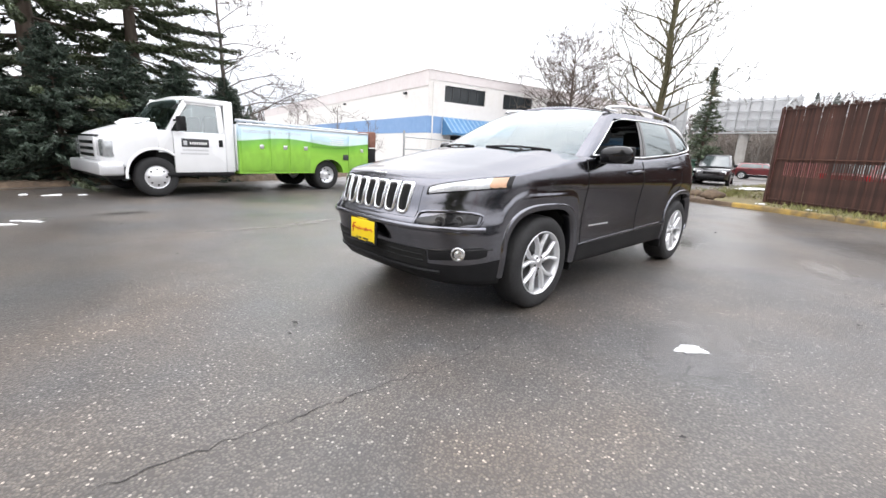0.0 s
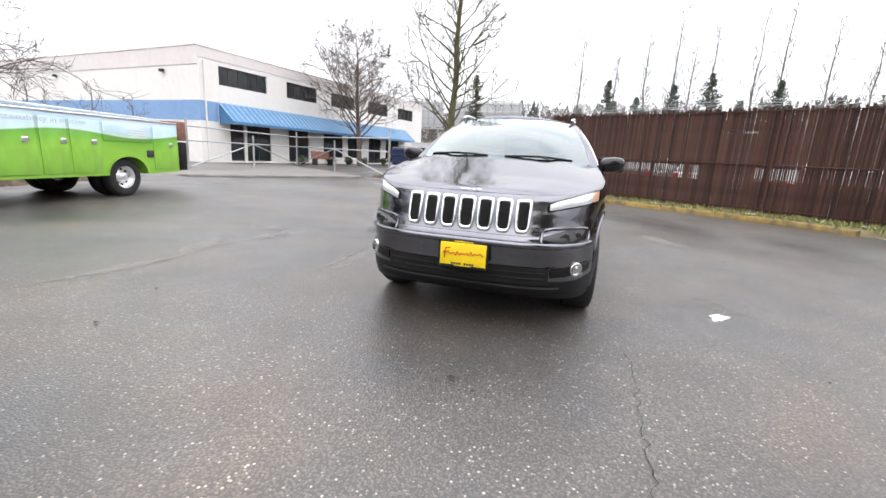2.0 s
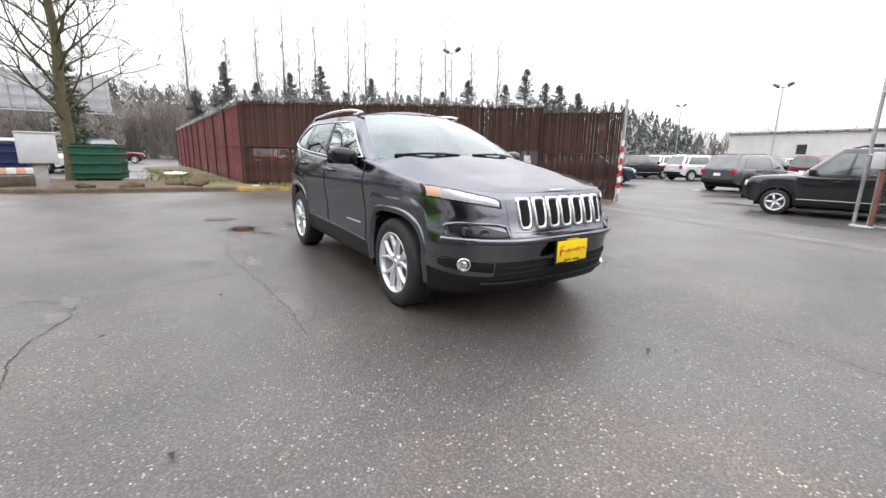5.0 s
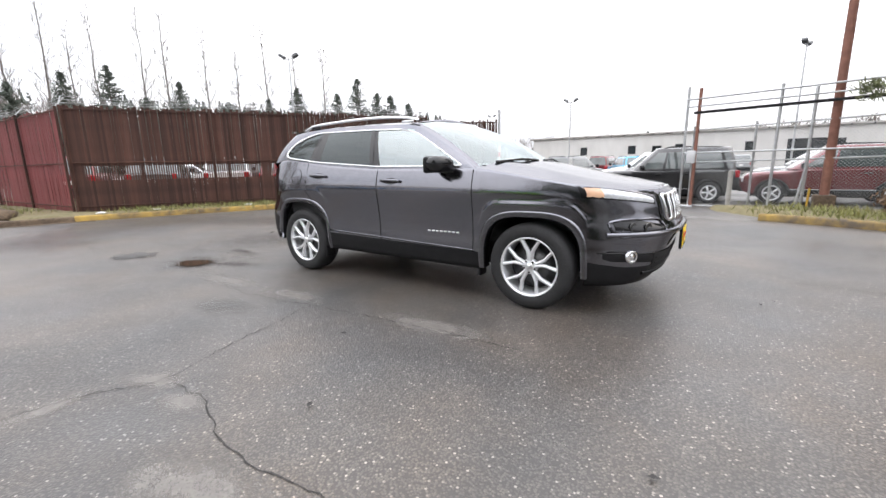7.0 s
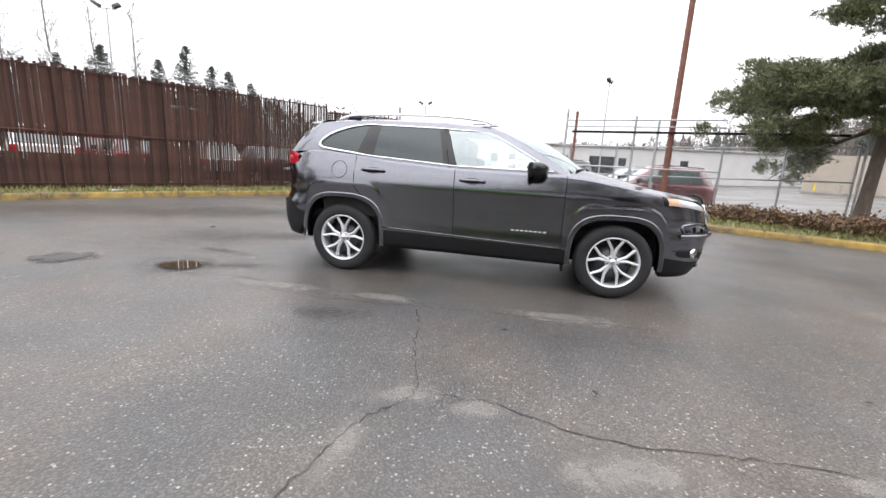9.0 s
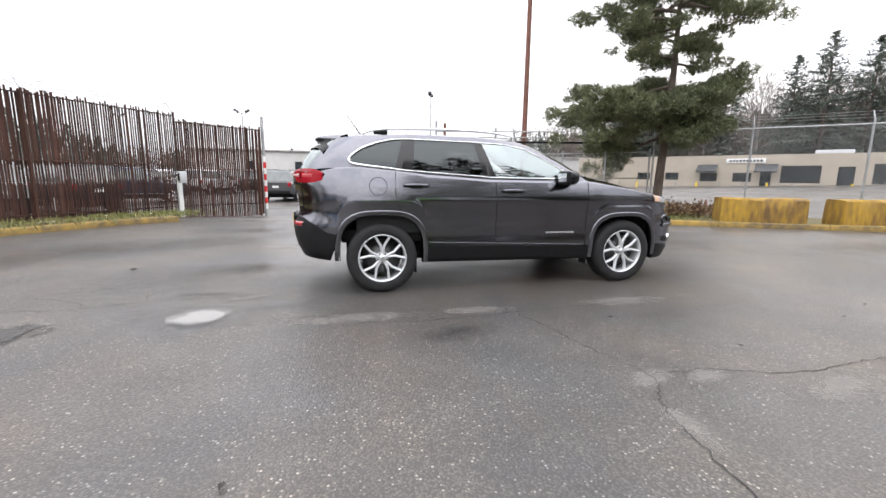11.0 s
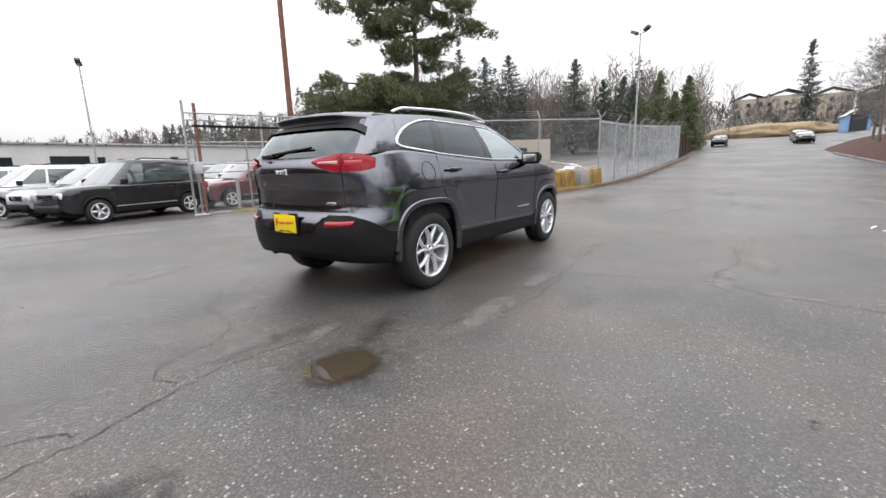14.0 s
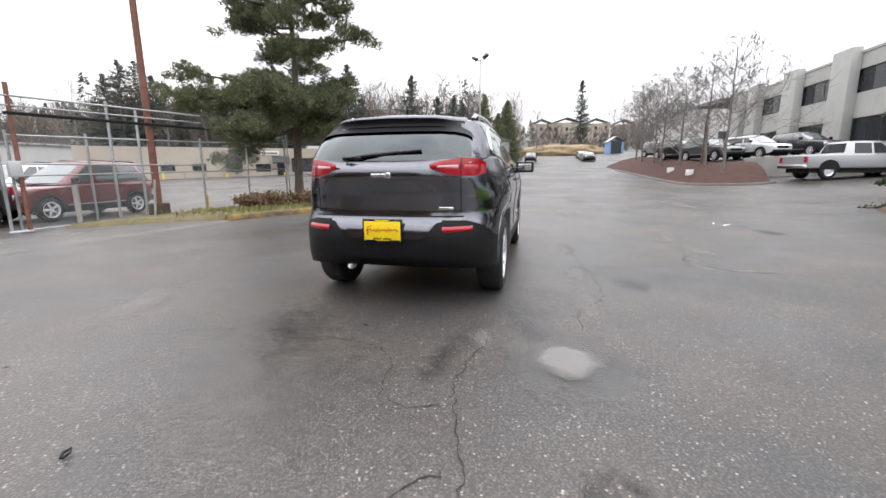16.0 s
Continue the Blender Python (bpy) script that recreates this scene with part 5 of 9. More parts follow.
    part("tailgate_badge", bm, M["chrome"], car, "small chrome badge")
    bm = bmesh.new()
    box(bm, suv_rear_x(0.48, 0.835) - 0.010, suv_rear_x(0.48, 0.835) - 0.001, -0.55, -0.42, 0.825, 0.848, 0.004)
    part("drive_badge", bm, M["chrome"], car)
    # bonnet badge
    bm = bmesh.new()
    for i, (a, b) in enumerate(((-0.07, -0.04), (-0.035, 0.0), (0.005, 0.035), (0.04, 0.07))):
        box(bm, 2.185, 2.20, a, b, 0.948, 0.965, 0.003)
    part("bonnet_badge", bm, M["chrome"], car)
    # spoiler: painted lip over a gloss black underside that runs out along the edges of the glass
    first, last = int(9.0 * st), 11 * st
    lip, under = [], []
    for i in range(first, last + 1):
        f = (i - first) / (last - first)
        e = min(1.0, f / 0.45)
        e = e * e * (3 - 2 * e)
        o = gh(i, 1.0) + np.array((-0.016 - 0.095 * e, -0.002, -0.016 + 0.004 * e))
        low = gh(i, 0.46 + 0.16 * min(1.0, f / 0.22) ** 0.8) + np.array((-0.022, 0.004, 0.004))
        back = np.array((-1.66, o[1] * 0.98, 1.566 + 0.026 * (1 - (o[1] / 0.60) ** 2)))
        crest = back * 0.45 + o * 0.55 + np.array((0, 0, 0.016))
        lip.append([back, crest, o + np.array((0.014, 0, 0.017)), o + np.array((0, 0, 0.009)), o])
        row = []
        for j in range(6):
            t = j / 5
            p = o * (1 - t) + low * t
            row.append(p + np.array((0.050 * e * math.sin(math.pi * t) + 0.003, 0, 0)))
        under.append(row)
    for nm, rows, mt, lbl in (("roof_spoiler", lip, paint, ""), ("spoiler_underside", under, M["black_plastic"], "black underside of the roof spoiler")):
        full = [[tuple(p) for p in r] for r in rows] + [[(p[0], -p[1], p[2]) for p in r] for r in rows[::-1][1:]]
        bm = bmesh.new()
        grid(bm, [r[::-1] for r in full])
        bmesh.ops.recalc_face_normals(bm, faces=bm.faces)
        part(nm, bm, mt, car, lbl)
    # rear wiper
    wp = new("rear_wiper")
    wp.parent = car
    boxed("wiper_motor_cover", (-2.20, -2.15, 0.18, 0.34, 1.205, 1.245), M["gloss_black"], wp, bevel=0.015)
    bar("wiper_arm", [(-2.20, 0.30, 1.225), (-2.17, 0.10, 1.250), (-2.16, -0.12, 1.268)], 0.012, M["gloss_black"], wp)
    bar("wiper_blade", [(-2.185, 0.18, 1.238), (-2.165, -0.05, 1.258), (-2.15, -0.30, 1.278)], 0.010, M["black_plastic"], wp)
    # front wipers and cowl
    bm = bmesh.new()
    rows = []
    for t in np.linspace(-1, 1, 21):
        y = t * 0.78
        xb = 1.10 - 0.235 * abs(t) ** 2.2
        rows.append([(xb + 0.02, y, 1.165 - 0.012 * t * t), (xb + 0.09, y, 1.150 - 0.014 * t * t)])
    grid(bm, rows)
    part("cowl", bm, M["black_plastic"], car)
    for y0, y1 in ((0.62, 0.05), (-0.10, -0.66)):
        wpr = new("front_wiper")
        wpr.parent = car
        pts = []
        for t in np.linspace(0, 1, 7):
            y = y0 + (y1 - y0) * t
            pts.append((1.10 - 0.235 * abs(y / 0.78) ** 2.2 + 0.02, y, 1.188 - 0.012 * (y / 0.78) ** 2 + 0.012 * math.sin(math.pi * t)))
        bar("wiper_blade", pts, 0.010, M["gloss_black"], wpr)
        bar("wiper_arm", [(1.12, y0 * 0.7 + y1 * 0.3, 1.17), ((pts[3][0]), pts[3][1], pts[3][2] + 0.008)], 0.008, M["gloss_black"], wpr)
    # aerial
    bar("aerial", [(-1.50, 0.0, 1.598), (-1.57, 0.0, 1.70), (-1.66, 0.0, 1.82)], [0.008, 0.004, 0.003], M["gloss_black"], car)
    # exhaust
    bar("exhaust_tip", [(-1.8, 0.52, 0.35), (-2.06, 0.52, 0.345)], 0.032, M["underside"], car)
    for x in (-1.02, 0.90):
        for sg in (1, -1):
            boxed("mud_flap", (x - 0.012, x + 0.012, sg * 0.80 - 0.06, sg * 0.80 + 0.06, 0.19 if x < 0 else 0.22, 0.31), M["black_plastic"], car, bevel=0.005)
    # cabin
    for x, ys, nm in ((-0.05, (0.38, -0.38), "front_seat"), (-0.95, (0.38, -0.38), "rear_seat")):
        for y in ys:
            st_ob = new(nm)
            st_ob.parent = car
            boxed("cushion", (x - 0.05, x + 0.48, y - 0.25, y + 0.25, 0.62, 0.80), M["seat"], st_ob, bevel=0.05)
            boxed("seat_back", (x - 0.16, x - 0.02, y - 0.25, y + 0.25, 0.70, 1.26), M["seat"], st_ob, bevel=0.05, m=pose(0, 0, 0))
            boxed("headrest", (x - 0.20, x - 0.10, y - 0.13, y + 0.13, 1.28, 1.45), M["seat"], st_ob, bevel=0.04)
    bm = bmesh.new()
    box(bm, 0.45, 1.02, -0.76, 0.76, 0.80, 1.125, 0.06)
    part("dashboard", bm, M["seat"], car)
    bm = bmesh.new()
    box(bm, -1.75, 1.1, -0.76, 0.76, 0.50, 0.62)
    part("cabin_floor", bm, M["underside"], car)
    bm = bmesh.new()
    ring = [(0.36 - 0.05 * math.sin(a), 0.38 + 0.18 * math.cos(a), 1.02 + 0.17 * math.sin(a)) for a in np.linspace(0, 2 * math.pi, 25)]
    tube(bm, ring, 0.016, 6, False)
    part("steering_wheel", bm, M["black_plastic"], car)
    for sg in (1, -1):
        bm = bmesh.new()
        grid(bm, [[(x, sg * (suv_half_width(x, z) - 0.07), z) for z in (0.6, 0.9, 1.12)] for x in np.linspace(0.85, -1.6, 8)])
        part("door_lining", bm, M["seat"], car)
    return car


build_suv(pose(0, 0, 0), "dark grey metallic sport utility vehicle on wet asphalt", M["paint"], True, plates=True)

# ---- ground ----
def sheet(name, xs, ys, zf, material, label, kind="structure"):
    bm = bmesh.new()
    grid(bm, [[(x, y, zf(x, y)) for y in ys] for x in xs])
    ob = part(name, bm, material)
    if sum(p.normal.z for p in ob.data.polygons) < 0:
        ob.data.flip_normals()
    return tagged(ob, label, "ground", kind=kind)


xs = [-400, -200, -100, -60, -40, -25, -15, -8, 0, 8, 9, 10, 11, 12, 13, 14, 16, 18, 20, 22, 25, 29, 35, 42, 55, 75, 100, 140, 185, 400]
ys = [-400, -200, -100, -60, -40, -27, -25, -22, -19, -16, -14, -12, -10.5, -9, -6, 0, 6, 6.6, 7.5, 8.5, 9.5, 10.5, 11, 12, 25, 40, 60, 100, 200, 400]
ground = sheet("ground", xs, ys, ground_z, M["asphalt"], "wet grey asphalt yard with pale stones and cracks")


def ribbon(name, pts, width, material, parent, z=0.003, seed=0, wob=0.03, steps=9):
    """A thin uneven strip along points on the ground."""
    rng = np.random.default_rng(seed)
    line = smooth_curve([(*p, 0) for p in pts], steps)
    bm = bmesh.new()
    rows = []
    for i, p in enumerate(line):
        d = unit(line[min(i + 1, len(line) - 1)] - line[max(i - 1, 0)])
        s = np.array((-d[1], d[0], 0))
        q = p + s * rng.normal(0, wob)
        w = width * rng.uniform(0.35, 1.5)
        zz = ground_z(q[0], q[1]) + z
        rows.append([(*(q + s * w / 2)[:2], zz), (*(q - s * w / 2)[:2], zz)])
    grid(bm, rows)
    ob = part(name, bm, material, parent, smooth=False)
    if ob.data.polygons[0].normal.z < 0:
        ob.data.flip_normals()
    return ob


CRACKS = [
    [(-0.27, -4.6), (-0.26, -3.94), (-0.2, -3.6), (-0.13, -3.3), (0.04, -3.0), (-0.08, -2.6), (-0.16, -2.2), (-0.28, -1.72)],
    [(-2.35, -1.53), (-1.87, -1.55), (-1.5, -1.77), (-0.75, -1.78), (-0.28, -1.72), (0.3, -1.67), (0.85, -1.63), (1.6, -1.63)],
    [(0.06, -3.0), (0.44, -3.0), (0.87, -3.14), (1.28, -3.15), (1.8, -3.1), (2.8, -3.3)],
    [(-5.2, -0.9), (-4.5, -0.94), (-4.07, -0.95), (-3.8, -0.9), (-3.5, -0.82), (-3.2, -0.78), (-2.66, -0.89)],
    [(-3.52, -0.76), (-3.5, -0.46), (-3.1, -0.35), (-2.9, -0.15), (-2.82, 0.34), (-2.8, 0.81), (-2.93, 1.33)],
    [(4.0, 0.99), (3.69, 1.01), (3.43, 1.03), (3.08, 1.05), (2.55, 1.08), (2.18, 1.09)],
    [(-4.6, -0.5), (-4.2, -0.66), (-3.95, -0.86)],
]
for i, c in enumerate(CRACKS):
    ribbon("crack", c, 0.004 if i == 5 else 0.006, M["crack"], ground, 0.004, 10 + i, 0.012)


def patch_decal(x, y, rx, ry, turn, material, name, z=0.002):
    bm = bmesh.new()
    k = 24
    c, s = math.cos(radians(turn)), math.sin(radians(turn))
    rows = []
    for i in range(9):
        rows.append([])
        for j in range(9):
            u, v = (i / 4 - 1) * rx, (j / 4 - 1) * ry
            rows[-1].append((u, v, 0))
    grid(bm, rows)
    ob = part(name, bm, material, ground, smooth=False)
    if ob.data.polygons[0].normal.z < 0:
        ob.data.flip_normals()
    ob.matrix_basis = pose(x, y, ground_z(x, y) + z, 0, 0, turn)
    return ob


for i, (x, y, rx, ry, a) in enumerate(((0.9, -1.58, 0.75, 0.20, 0), (-0.6, -1.60, 0.5, 0.16, -5), (-1.7, -1.62, 0.9, 0.20, 0), (0.02, -3.04, 0.30, 0.17, 10), (0.38, -3.08, 0.24, 0.17, 0), (1.05, -3.35, 0.6, 0.22, 10), (-0.14, -3.5, 0.12, 0.35, 0), (-2.62, -0.85, 0.30, 0.12, 10), (2.2, -3.2, 0.8, 0.15, -8), (4.15, -5.0, 0.35, 0.16, 40), (-2.5, 2.2, 0.8, 0.3, 20), (7.5, -3.2, 1.5, 0.5, 20), (9.5, -5.5, 2.5, 0.5, 10), (6.3, -1.9, 1.2, 0.4, -10), (12, -2.5, 3.0, 0.6, 5))):
    patch_decal(x, y, rx, ry, a, M["worn_patch"], "worn_patch", 0.0015 + 0.0003 * i)
for i, (x, y, rx, ry, a) in enumerate(((-3.4, 0.2, 1.6, 0.9, 30), (-2.9, -1.35, 0.75, 0.55, 0), (-3.4, 4.5, 2.2, 1.0, 10), (1.2, 1.9, 0.8, 0.5, 0), (4.2, 3.2, 1.8, 0.9, -10), (-7, -2, 2.2, 1.4, 0), (8, 0.5, 3, 1.2, 5), (-1.2, 13.5, 2.2, 0.6, 10), (-4.6, 2.6, 2.4, 1.2, 25))):
    patch_decal(x, y, rx, ry, a, M["wet_patch"], "wet_patch", 0.0072 + 0.0003 * i)
for i, (x, y, rx, ry, a) in enumerate(((-3.0, -0.65, 0.62, 0.15, -10), (-2.35, -1.15, 0.5, 0.2, 15), (-2.75, 0.55, 0.9, 0.45, 20), (-0.9, -2.1, 0.5, 0.25, 10), (3.2, -5.2, 0.7, 0.3, 0))):
    patch_decal(x, y, rx, ry, a, M["film"], "water_film", 0.0098 + 0.0002 * i)
patch_decal(-4.15, -1.58, 0.42, 0.30, 20, M["dark_patch"], "repair_patch", 0.0105)


def puddle(x, y, rx, ry, seed, turn=0):
    rng = np.random.default_rng(seed)
    ph = rng.uniform(0, 6.28, 5)
    bm = bmesh.new()
    grid(bm, [[(rx * 1.5 * (i / 4 - 1), ry * 1.5 * (j / 4 - 1), 0) for j in range(9)] for i in range(9)])
    ob = part("puddle", bm, M["water"], None, smooth=False)
    if ob.data.polygons[0].normal.z < 0:
        ob.data.flip_normals()
    ob.matrix_world = pose(x, y, 0.0125, 0, 0, turn)
    return tagged(ob, "shallow rain puddle lying on the asphalt", "puddle", "puddles in the yard", "structure")


puddle(-2.88, -1.38, 0.24, 0.19, 1)
puddle(-1.6, 13.6, 1.5, 0.28, 3, 12)
puddle(-3.6, 16.0, 1.2, 0.3, 4, 20)
puddle(4.3, -9.2, 0.5, 0.12, 6, 10)

# kerbs
def kerb(pts, material, label, h=0.13, w=0.16, seg=2.4):
    """A run of kerb stones, each a piece of its own."""
    run = thing("kerb", label, "kerb", kind="structure")
    line = smooth_curve([(*p, 0) for p in pts], 8)
    acc, cur = 0.0, [line[0]]
    for a, b in zip(line, line[1:]):
        cur.append(b)
        acc += float(np.linalg.norm(b - a))
        if acc >= seg or b is line[-1]:
            rows = []
            n = len(cur)
            for i, p in enumerate(cur):
                d = unit(cur[min(i + 1, n - 1)] - cur[max(i - 1, 0)])
                s = np.array((-d[1], d[0], 0))
                q = p + d * (0.006 if i == 0 else (-0.006 if i == n - 1 else 0))
                z = ground_z(q[0], q[1])
                rows.append([(*(q + s * o)[:2], z + hh) for o, hh in ((-w / 2, -0.05), (-w / 2, h - 0.03), (-w / 2 + 0.03, h), (w / 2 - 0.02, h), (w / 2, h - 0.02), (w / 2, -0.05))])
            bm = bmesh.new()
            vs = grid(bm, rows)
            bm.faces.new(vs[0])
            bm.faces.new(vs[-1][::-1])
            bmesh.ops.recalc_face_normals(bm, faces=bm.faces)
            sharp(part("kerb_stone", bm, material, run), 50)
            acc, cur = 0.0, [b]
    return run


kerb([(-12.2, -6.5), (-11.3, -5.6), (-10.9, -3.5), (-10.45, -1.2), (-10.2, -0.5)], M["soil"], "low kerb buried in soil and leaf litter", 0.12)
kerb([(-10.2, -0.5), (-9.3, 1.5), (-7.9, 3.9), (-6.7, 5.7), (-5.7, 6.5)], M["kerb_yellow"], "faded yellow concrete kerb along the slatted fence")
kerb([(3.2, 6.0), (4.2, 5.6), (5.3, 5.05), (6.4, 4.55), (8.4, 3.5), (10.0, 2.75), (11.6, 2.25), (13.5, 1.9)], M["kerb_yellow"], "faded yellow concrete kerb in front of the blocks")
kerb([(13.5, 1.9), (18, 1.6), (24, 1.45), (30, 1.4), (38, 1.2)], M["soil"], "low concrete kerb caked with soil and leaves beside the rising road", 0.10)
# gate track: two steel strips in the ground
for off in (0.0, 0.2):
    ribbon("gate_track", [(-6.0, 6.95 + off), (-3.0, 6.55 + off), (0.0, 6.1 + off), (3.2, 5.75 + off)], 0.05, M["concrete"], ground, 0.008, 3, 0.003)
ribbon("faded_line", [(-4.2, 9.0), (-1.5, 8.3), (1.5, 7.6), (3.6, 7.3)], 0.10, M["worn_patch"], ground, 0.009, 4, 0.01)


def verge(name, outline, material, label, h, noise_amp=0.05, seed=0, cell=0.35):
    """A raised bed of soil or turf: a bumpy sheet inside an outline, its edge down at the kerb."""
    bm = bmesh.new()
    vs = [bm.verts.new((*p, 0)) for p in outline]
    f = bm.faces.new(vs)
    bmesh.ops.triangulate(bm, faces=[f])
    size = max(max(p[0] for p in outline) - min(p[0] for p in outline), max(p[1] for p in outline) - min(p[1] for p in outline))
    for _ in range(int(max(2, min(6, math.log2(size / cell) + 1)))):
        bmesh.ops.subdivide_edges(bm, edges=[e for e in bm.edges if e.calc_length() > cell], cuts=1, use_grid_fill=True)
        bmesh.ops.triangulate(bm, faces=bm.faces)
    edge = {v for e in bm.edges if e.is_boundary for v in e.verts}
    for v in bm.verts:
        nz = noise.noise((v.co.x * 0.9 + seed, v.co.y * 0.9, seed)) * noise_amp + noise.noise((v.co.x * 3.1, v.co.y * 3.1, seed)) * noise_amp * 0.5
        v.co.z = ground_z(v.co.x, v.co.y) + (-0.10 if v in edge else h + nz)
    ob = part(name, bm, material)
    if sum(p.normal.z for p in ob.data.polygons) < 0:
        ob.data.flip_normals()
    return tagged(ob, label, "verge", kind="structure")


verge("verge", [(-10.35, -1.0), (-9.2, 1.6), (-7.85, 4.0), (-6.6, 5.8), (-5.75, 6.6), (-5.9, 7.5), (-6.1, 8.3), (-6.4, 8.6), (-11.7, 0.2), (-30, -2), (-30, -3.5), (-12.5, -1.8)], M["turf"], "strip of wet winter grass under the fence", 0.12, 0.04, 1)
verge("soil_strip", [(-12.4, -1.6), (-10.45, -1.0), (-10.95, -3.5), (-11.35, -5.6), (-12.3, -6.6), (-13.2, -8.2), (-15.5, -8.8), (-17, -4.5), (-15, -2.0)], M["soil"], "leaf-littered soil strip behind the kerb", 0.10, 0.03, 2)
verge("verge", [(3.3, 6.1), (4.3, 5.7), (5.4, 5.15), (6.5, 4.65), (8.5, 3.6), (10.1, 2.85), (11.6, 2.35), (13.6, 2.0), (14.6, 2.2), (11.5, 5.2), (8.6, 7.9), (6.0, 9.0), (3.4, 9.8), (2.2, 9.9), (2.4, 7.6)], M["turf"], "verge of grass and dead leaves below the pine", 0.11, 0.04, 3)
verge("soil_strip", [(-4.6, -14.5), (-6.2, -12.2), (-8.3, -10.4), (-10.4, -9.2), (-12.2, -8.3), (-13.6, -8.6), (-16, -12), (-19, -17), (-14, -18.6), (-9, -17.5)], M["old_paving"], "wet broken paving before the white building", 0.03, 0.01, 4, 0.8)
verge("soil_strip", [(8.2, -9.8), (6, -9.3), (3, -9.7), (0.5, -10.2), (-3.0, -11.0), (-6, -13), (-6, -24), (9, -24), (9, -11)], M["soil"], "dark soil under the dense conifers", 0.12, 0.08, 5, 0.8)


def grass_tufts(name, pts, n, spread, seed, material, label, size=0.07):
    rng = np.random.default_rng(seed)
    seg = np.array([(*p, 0) for p in pts])
    i = rng.integers(0, len(seg) - 1, n)
    s = rng.random((n, 1))
    c = seg[i] * (1 - s) + seg[i + 1] * s + rng.normal(0, 1, (n, 3)) * (spread, spread, 0)
    c[:, 2] = 0.13 + rng.uniform(-0.02, 0.05, n)
    d = unit(np.column_stack([rng.normal(0, 0.5, n), rng.normal(0, 0.5, n), np.ones(n)]))
    w = unit(np.cross(d, rng.normal(0, 1, (n, 3))))
    k = rng.uniform(0.5, 1.6, (n, 1))
    ob = quads(name, c, d * size * k, w * size * 0.12 * k, material)
    return tagged(ob, label, "grass", kind="stuff")


grass_tufts("grass", [(-10.6, 0.6), (-8.6, 3.6), (-7.1, 6.0), (-5.9, 7.6)], 3500, 0.32, 1, M["grass"], "tufts of winter grass along the fence foot")
grass_tufts("grass", [(3.6, 7.2), (5.0, 6.4), (6.5, 5.6), (8.0, 5.0)], 2600, 0.45, 2, M["grass"], "tufts of winter grass beside the pole")
grass_tufts("grass", [(-12.5, -1.4), (-16, -2.0), (-24, -2.4)], 2500, 0.5, 3, M["grass"], "tufts of grass along the red fence")
rngl = np.random.default_rng(9)
# fallen leaves and bits of litter on the asphalt
for i in range(46):
    a = rngl.uniform(0, 6.28)
    d = rngl.uniform(1.6, 7.5)
    x, y = d * math.cos(a) * 1.1, d * math.sin(a)
    if abs(x) < 2.4 and abs(y) < 1.0:
        continue
    bm = bmesh.new()
    k = rngl.uniform(0.012, 0.03)
    bm.faces.new([bm.verts.new(p) for p in ((0, -k, 0), (k * 0.6, 0, 0.006), (0, k * 1.2, 0.003), (-k * 0.6, 0, 0.005))])
    lf = part("fallen_leaf", bm, M["crack"], None, smooth=False)
    lf.matrix_world = pose(x, y, 0.014, 0, 0, rngl.uniform(0, 360))
    tagged(lf, "small dark wet leaf fallen on asphalt", "leaf", "leaves on the asphalt")
# the curled black scrap
bm = bmesh.new()
tube(bm, [(0, 0, 0.018), (0.03, 0.012, 0.022), (0.06, 0.0, 0.02), (0.03, -0.012, 0.018), (0.0, -0.004, 0.016)], 0.006, 6)
sc = part("rubber_scrap", bm, M["rubber"])
sc.matrix_world = pose(-4.22, 0.62, 0.0, 0, 0, 20)
tagged(sc, "curled scrap of black rubber on asphalt", "debris")

def slush(x, y, rx, ry, seed, turn=0):
    """A flat scrap of melting snow; two thin ones stand for white road paint."""
    bm = bmesh.new()
    bmesh.ops.create_icosphere(bm, subdivisions=4, radius=1)
    for v in bm.verts:
        a = math.atan2(v.co.y, v.co.x)
        k = 1 + 0.22 * math.sin(3 * a + seed) + 0.16 * math.sin(5 * a + 2 * seed) + 0.10 * math.sin(9 * a)
        v.co = Vector((v.co.x * rx * k, v.co.y * ry * k, max(-0.002, v.co.z * 0.016 + 0.006 * noise.noise(v.co * 3))))
    ob = part("slush", bm, M["trash"])
    ob.matrix_world = pose(x, y, 0.004, 0, 0, turn)
    return tagged(ob, "small flat scrap of melting snow and white paint", "snow", "melting snow in the yard")


slush(1.19, 1.90, 0.09, 0.055, 1, -35)
slush(3.9, -8.0, 0.14, 0.06, 2, 20)
slush(4.3, -8.2, 0.08, 0.05, 3, 60)
slush(3.5, -7.9, 0.07, 0.05, 4)
# two thin strokes added in place of white painted road marks
slush(4.2, -4.9, 0.18, 0.02, 5, 140)
slush(4.45, -4.75, 0.14, 0.018, 6, 160)
for i, (x, y) in enumerate(((-9.8, 1.0), (-8.6, 3.0), (-7.4, 5.0), (-6.9, 6.2), (-10.2, -0.1), (-6.3, 6.9))):
    slush(x - 0.25, y + 0.2, 0.16, 0.09, 10 + i, i * 40).location.z = 0.14

# soil and litter along the broken paving
for i, c in enumerate(([(-6.4, -12.0), (-8.4, -10.2), (-10.4, -9.0), (-12.3, -8.0)], [(-8.5, -10.6), (-10.2, -9.6), (-12.0, -8.7)])):
    ribbon("litter_strip", c, 0.30 if i == 0 else 0.16, M["soil"], ground, 0.035 - 0.01 * i, 60 + i, 0.05)
for i, c in enumerate(([(-12.0, -6.9), (-11.1, -5.7), (-10.75, -3.5), (-10.3, -1.2), (-9.9, -0.2)], [(-10.7, -4.6), (-10.5, -2.6), (-10.0, -0.6)])):
    ribbon("litter_strip", c, 0.26 if i == 0 else 0.12, M["soil"], ground, 0.006 + 0.003 * i, 70 + i, 0.05)

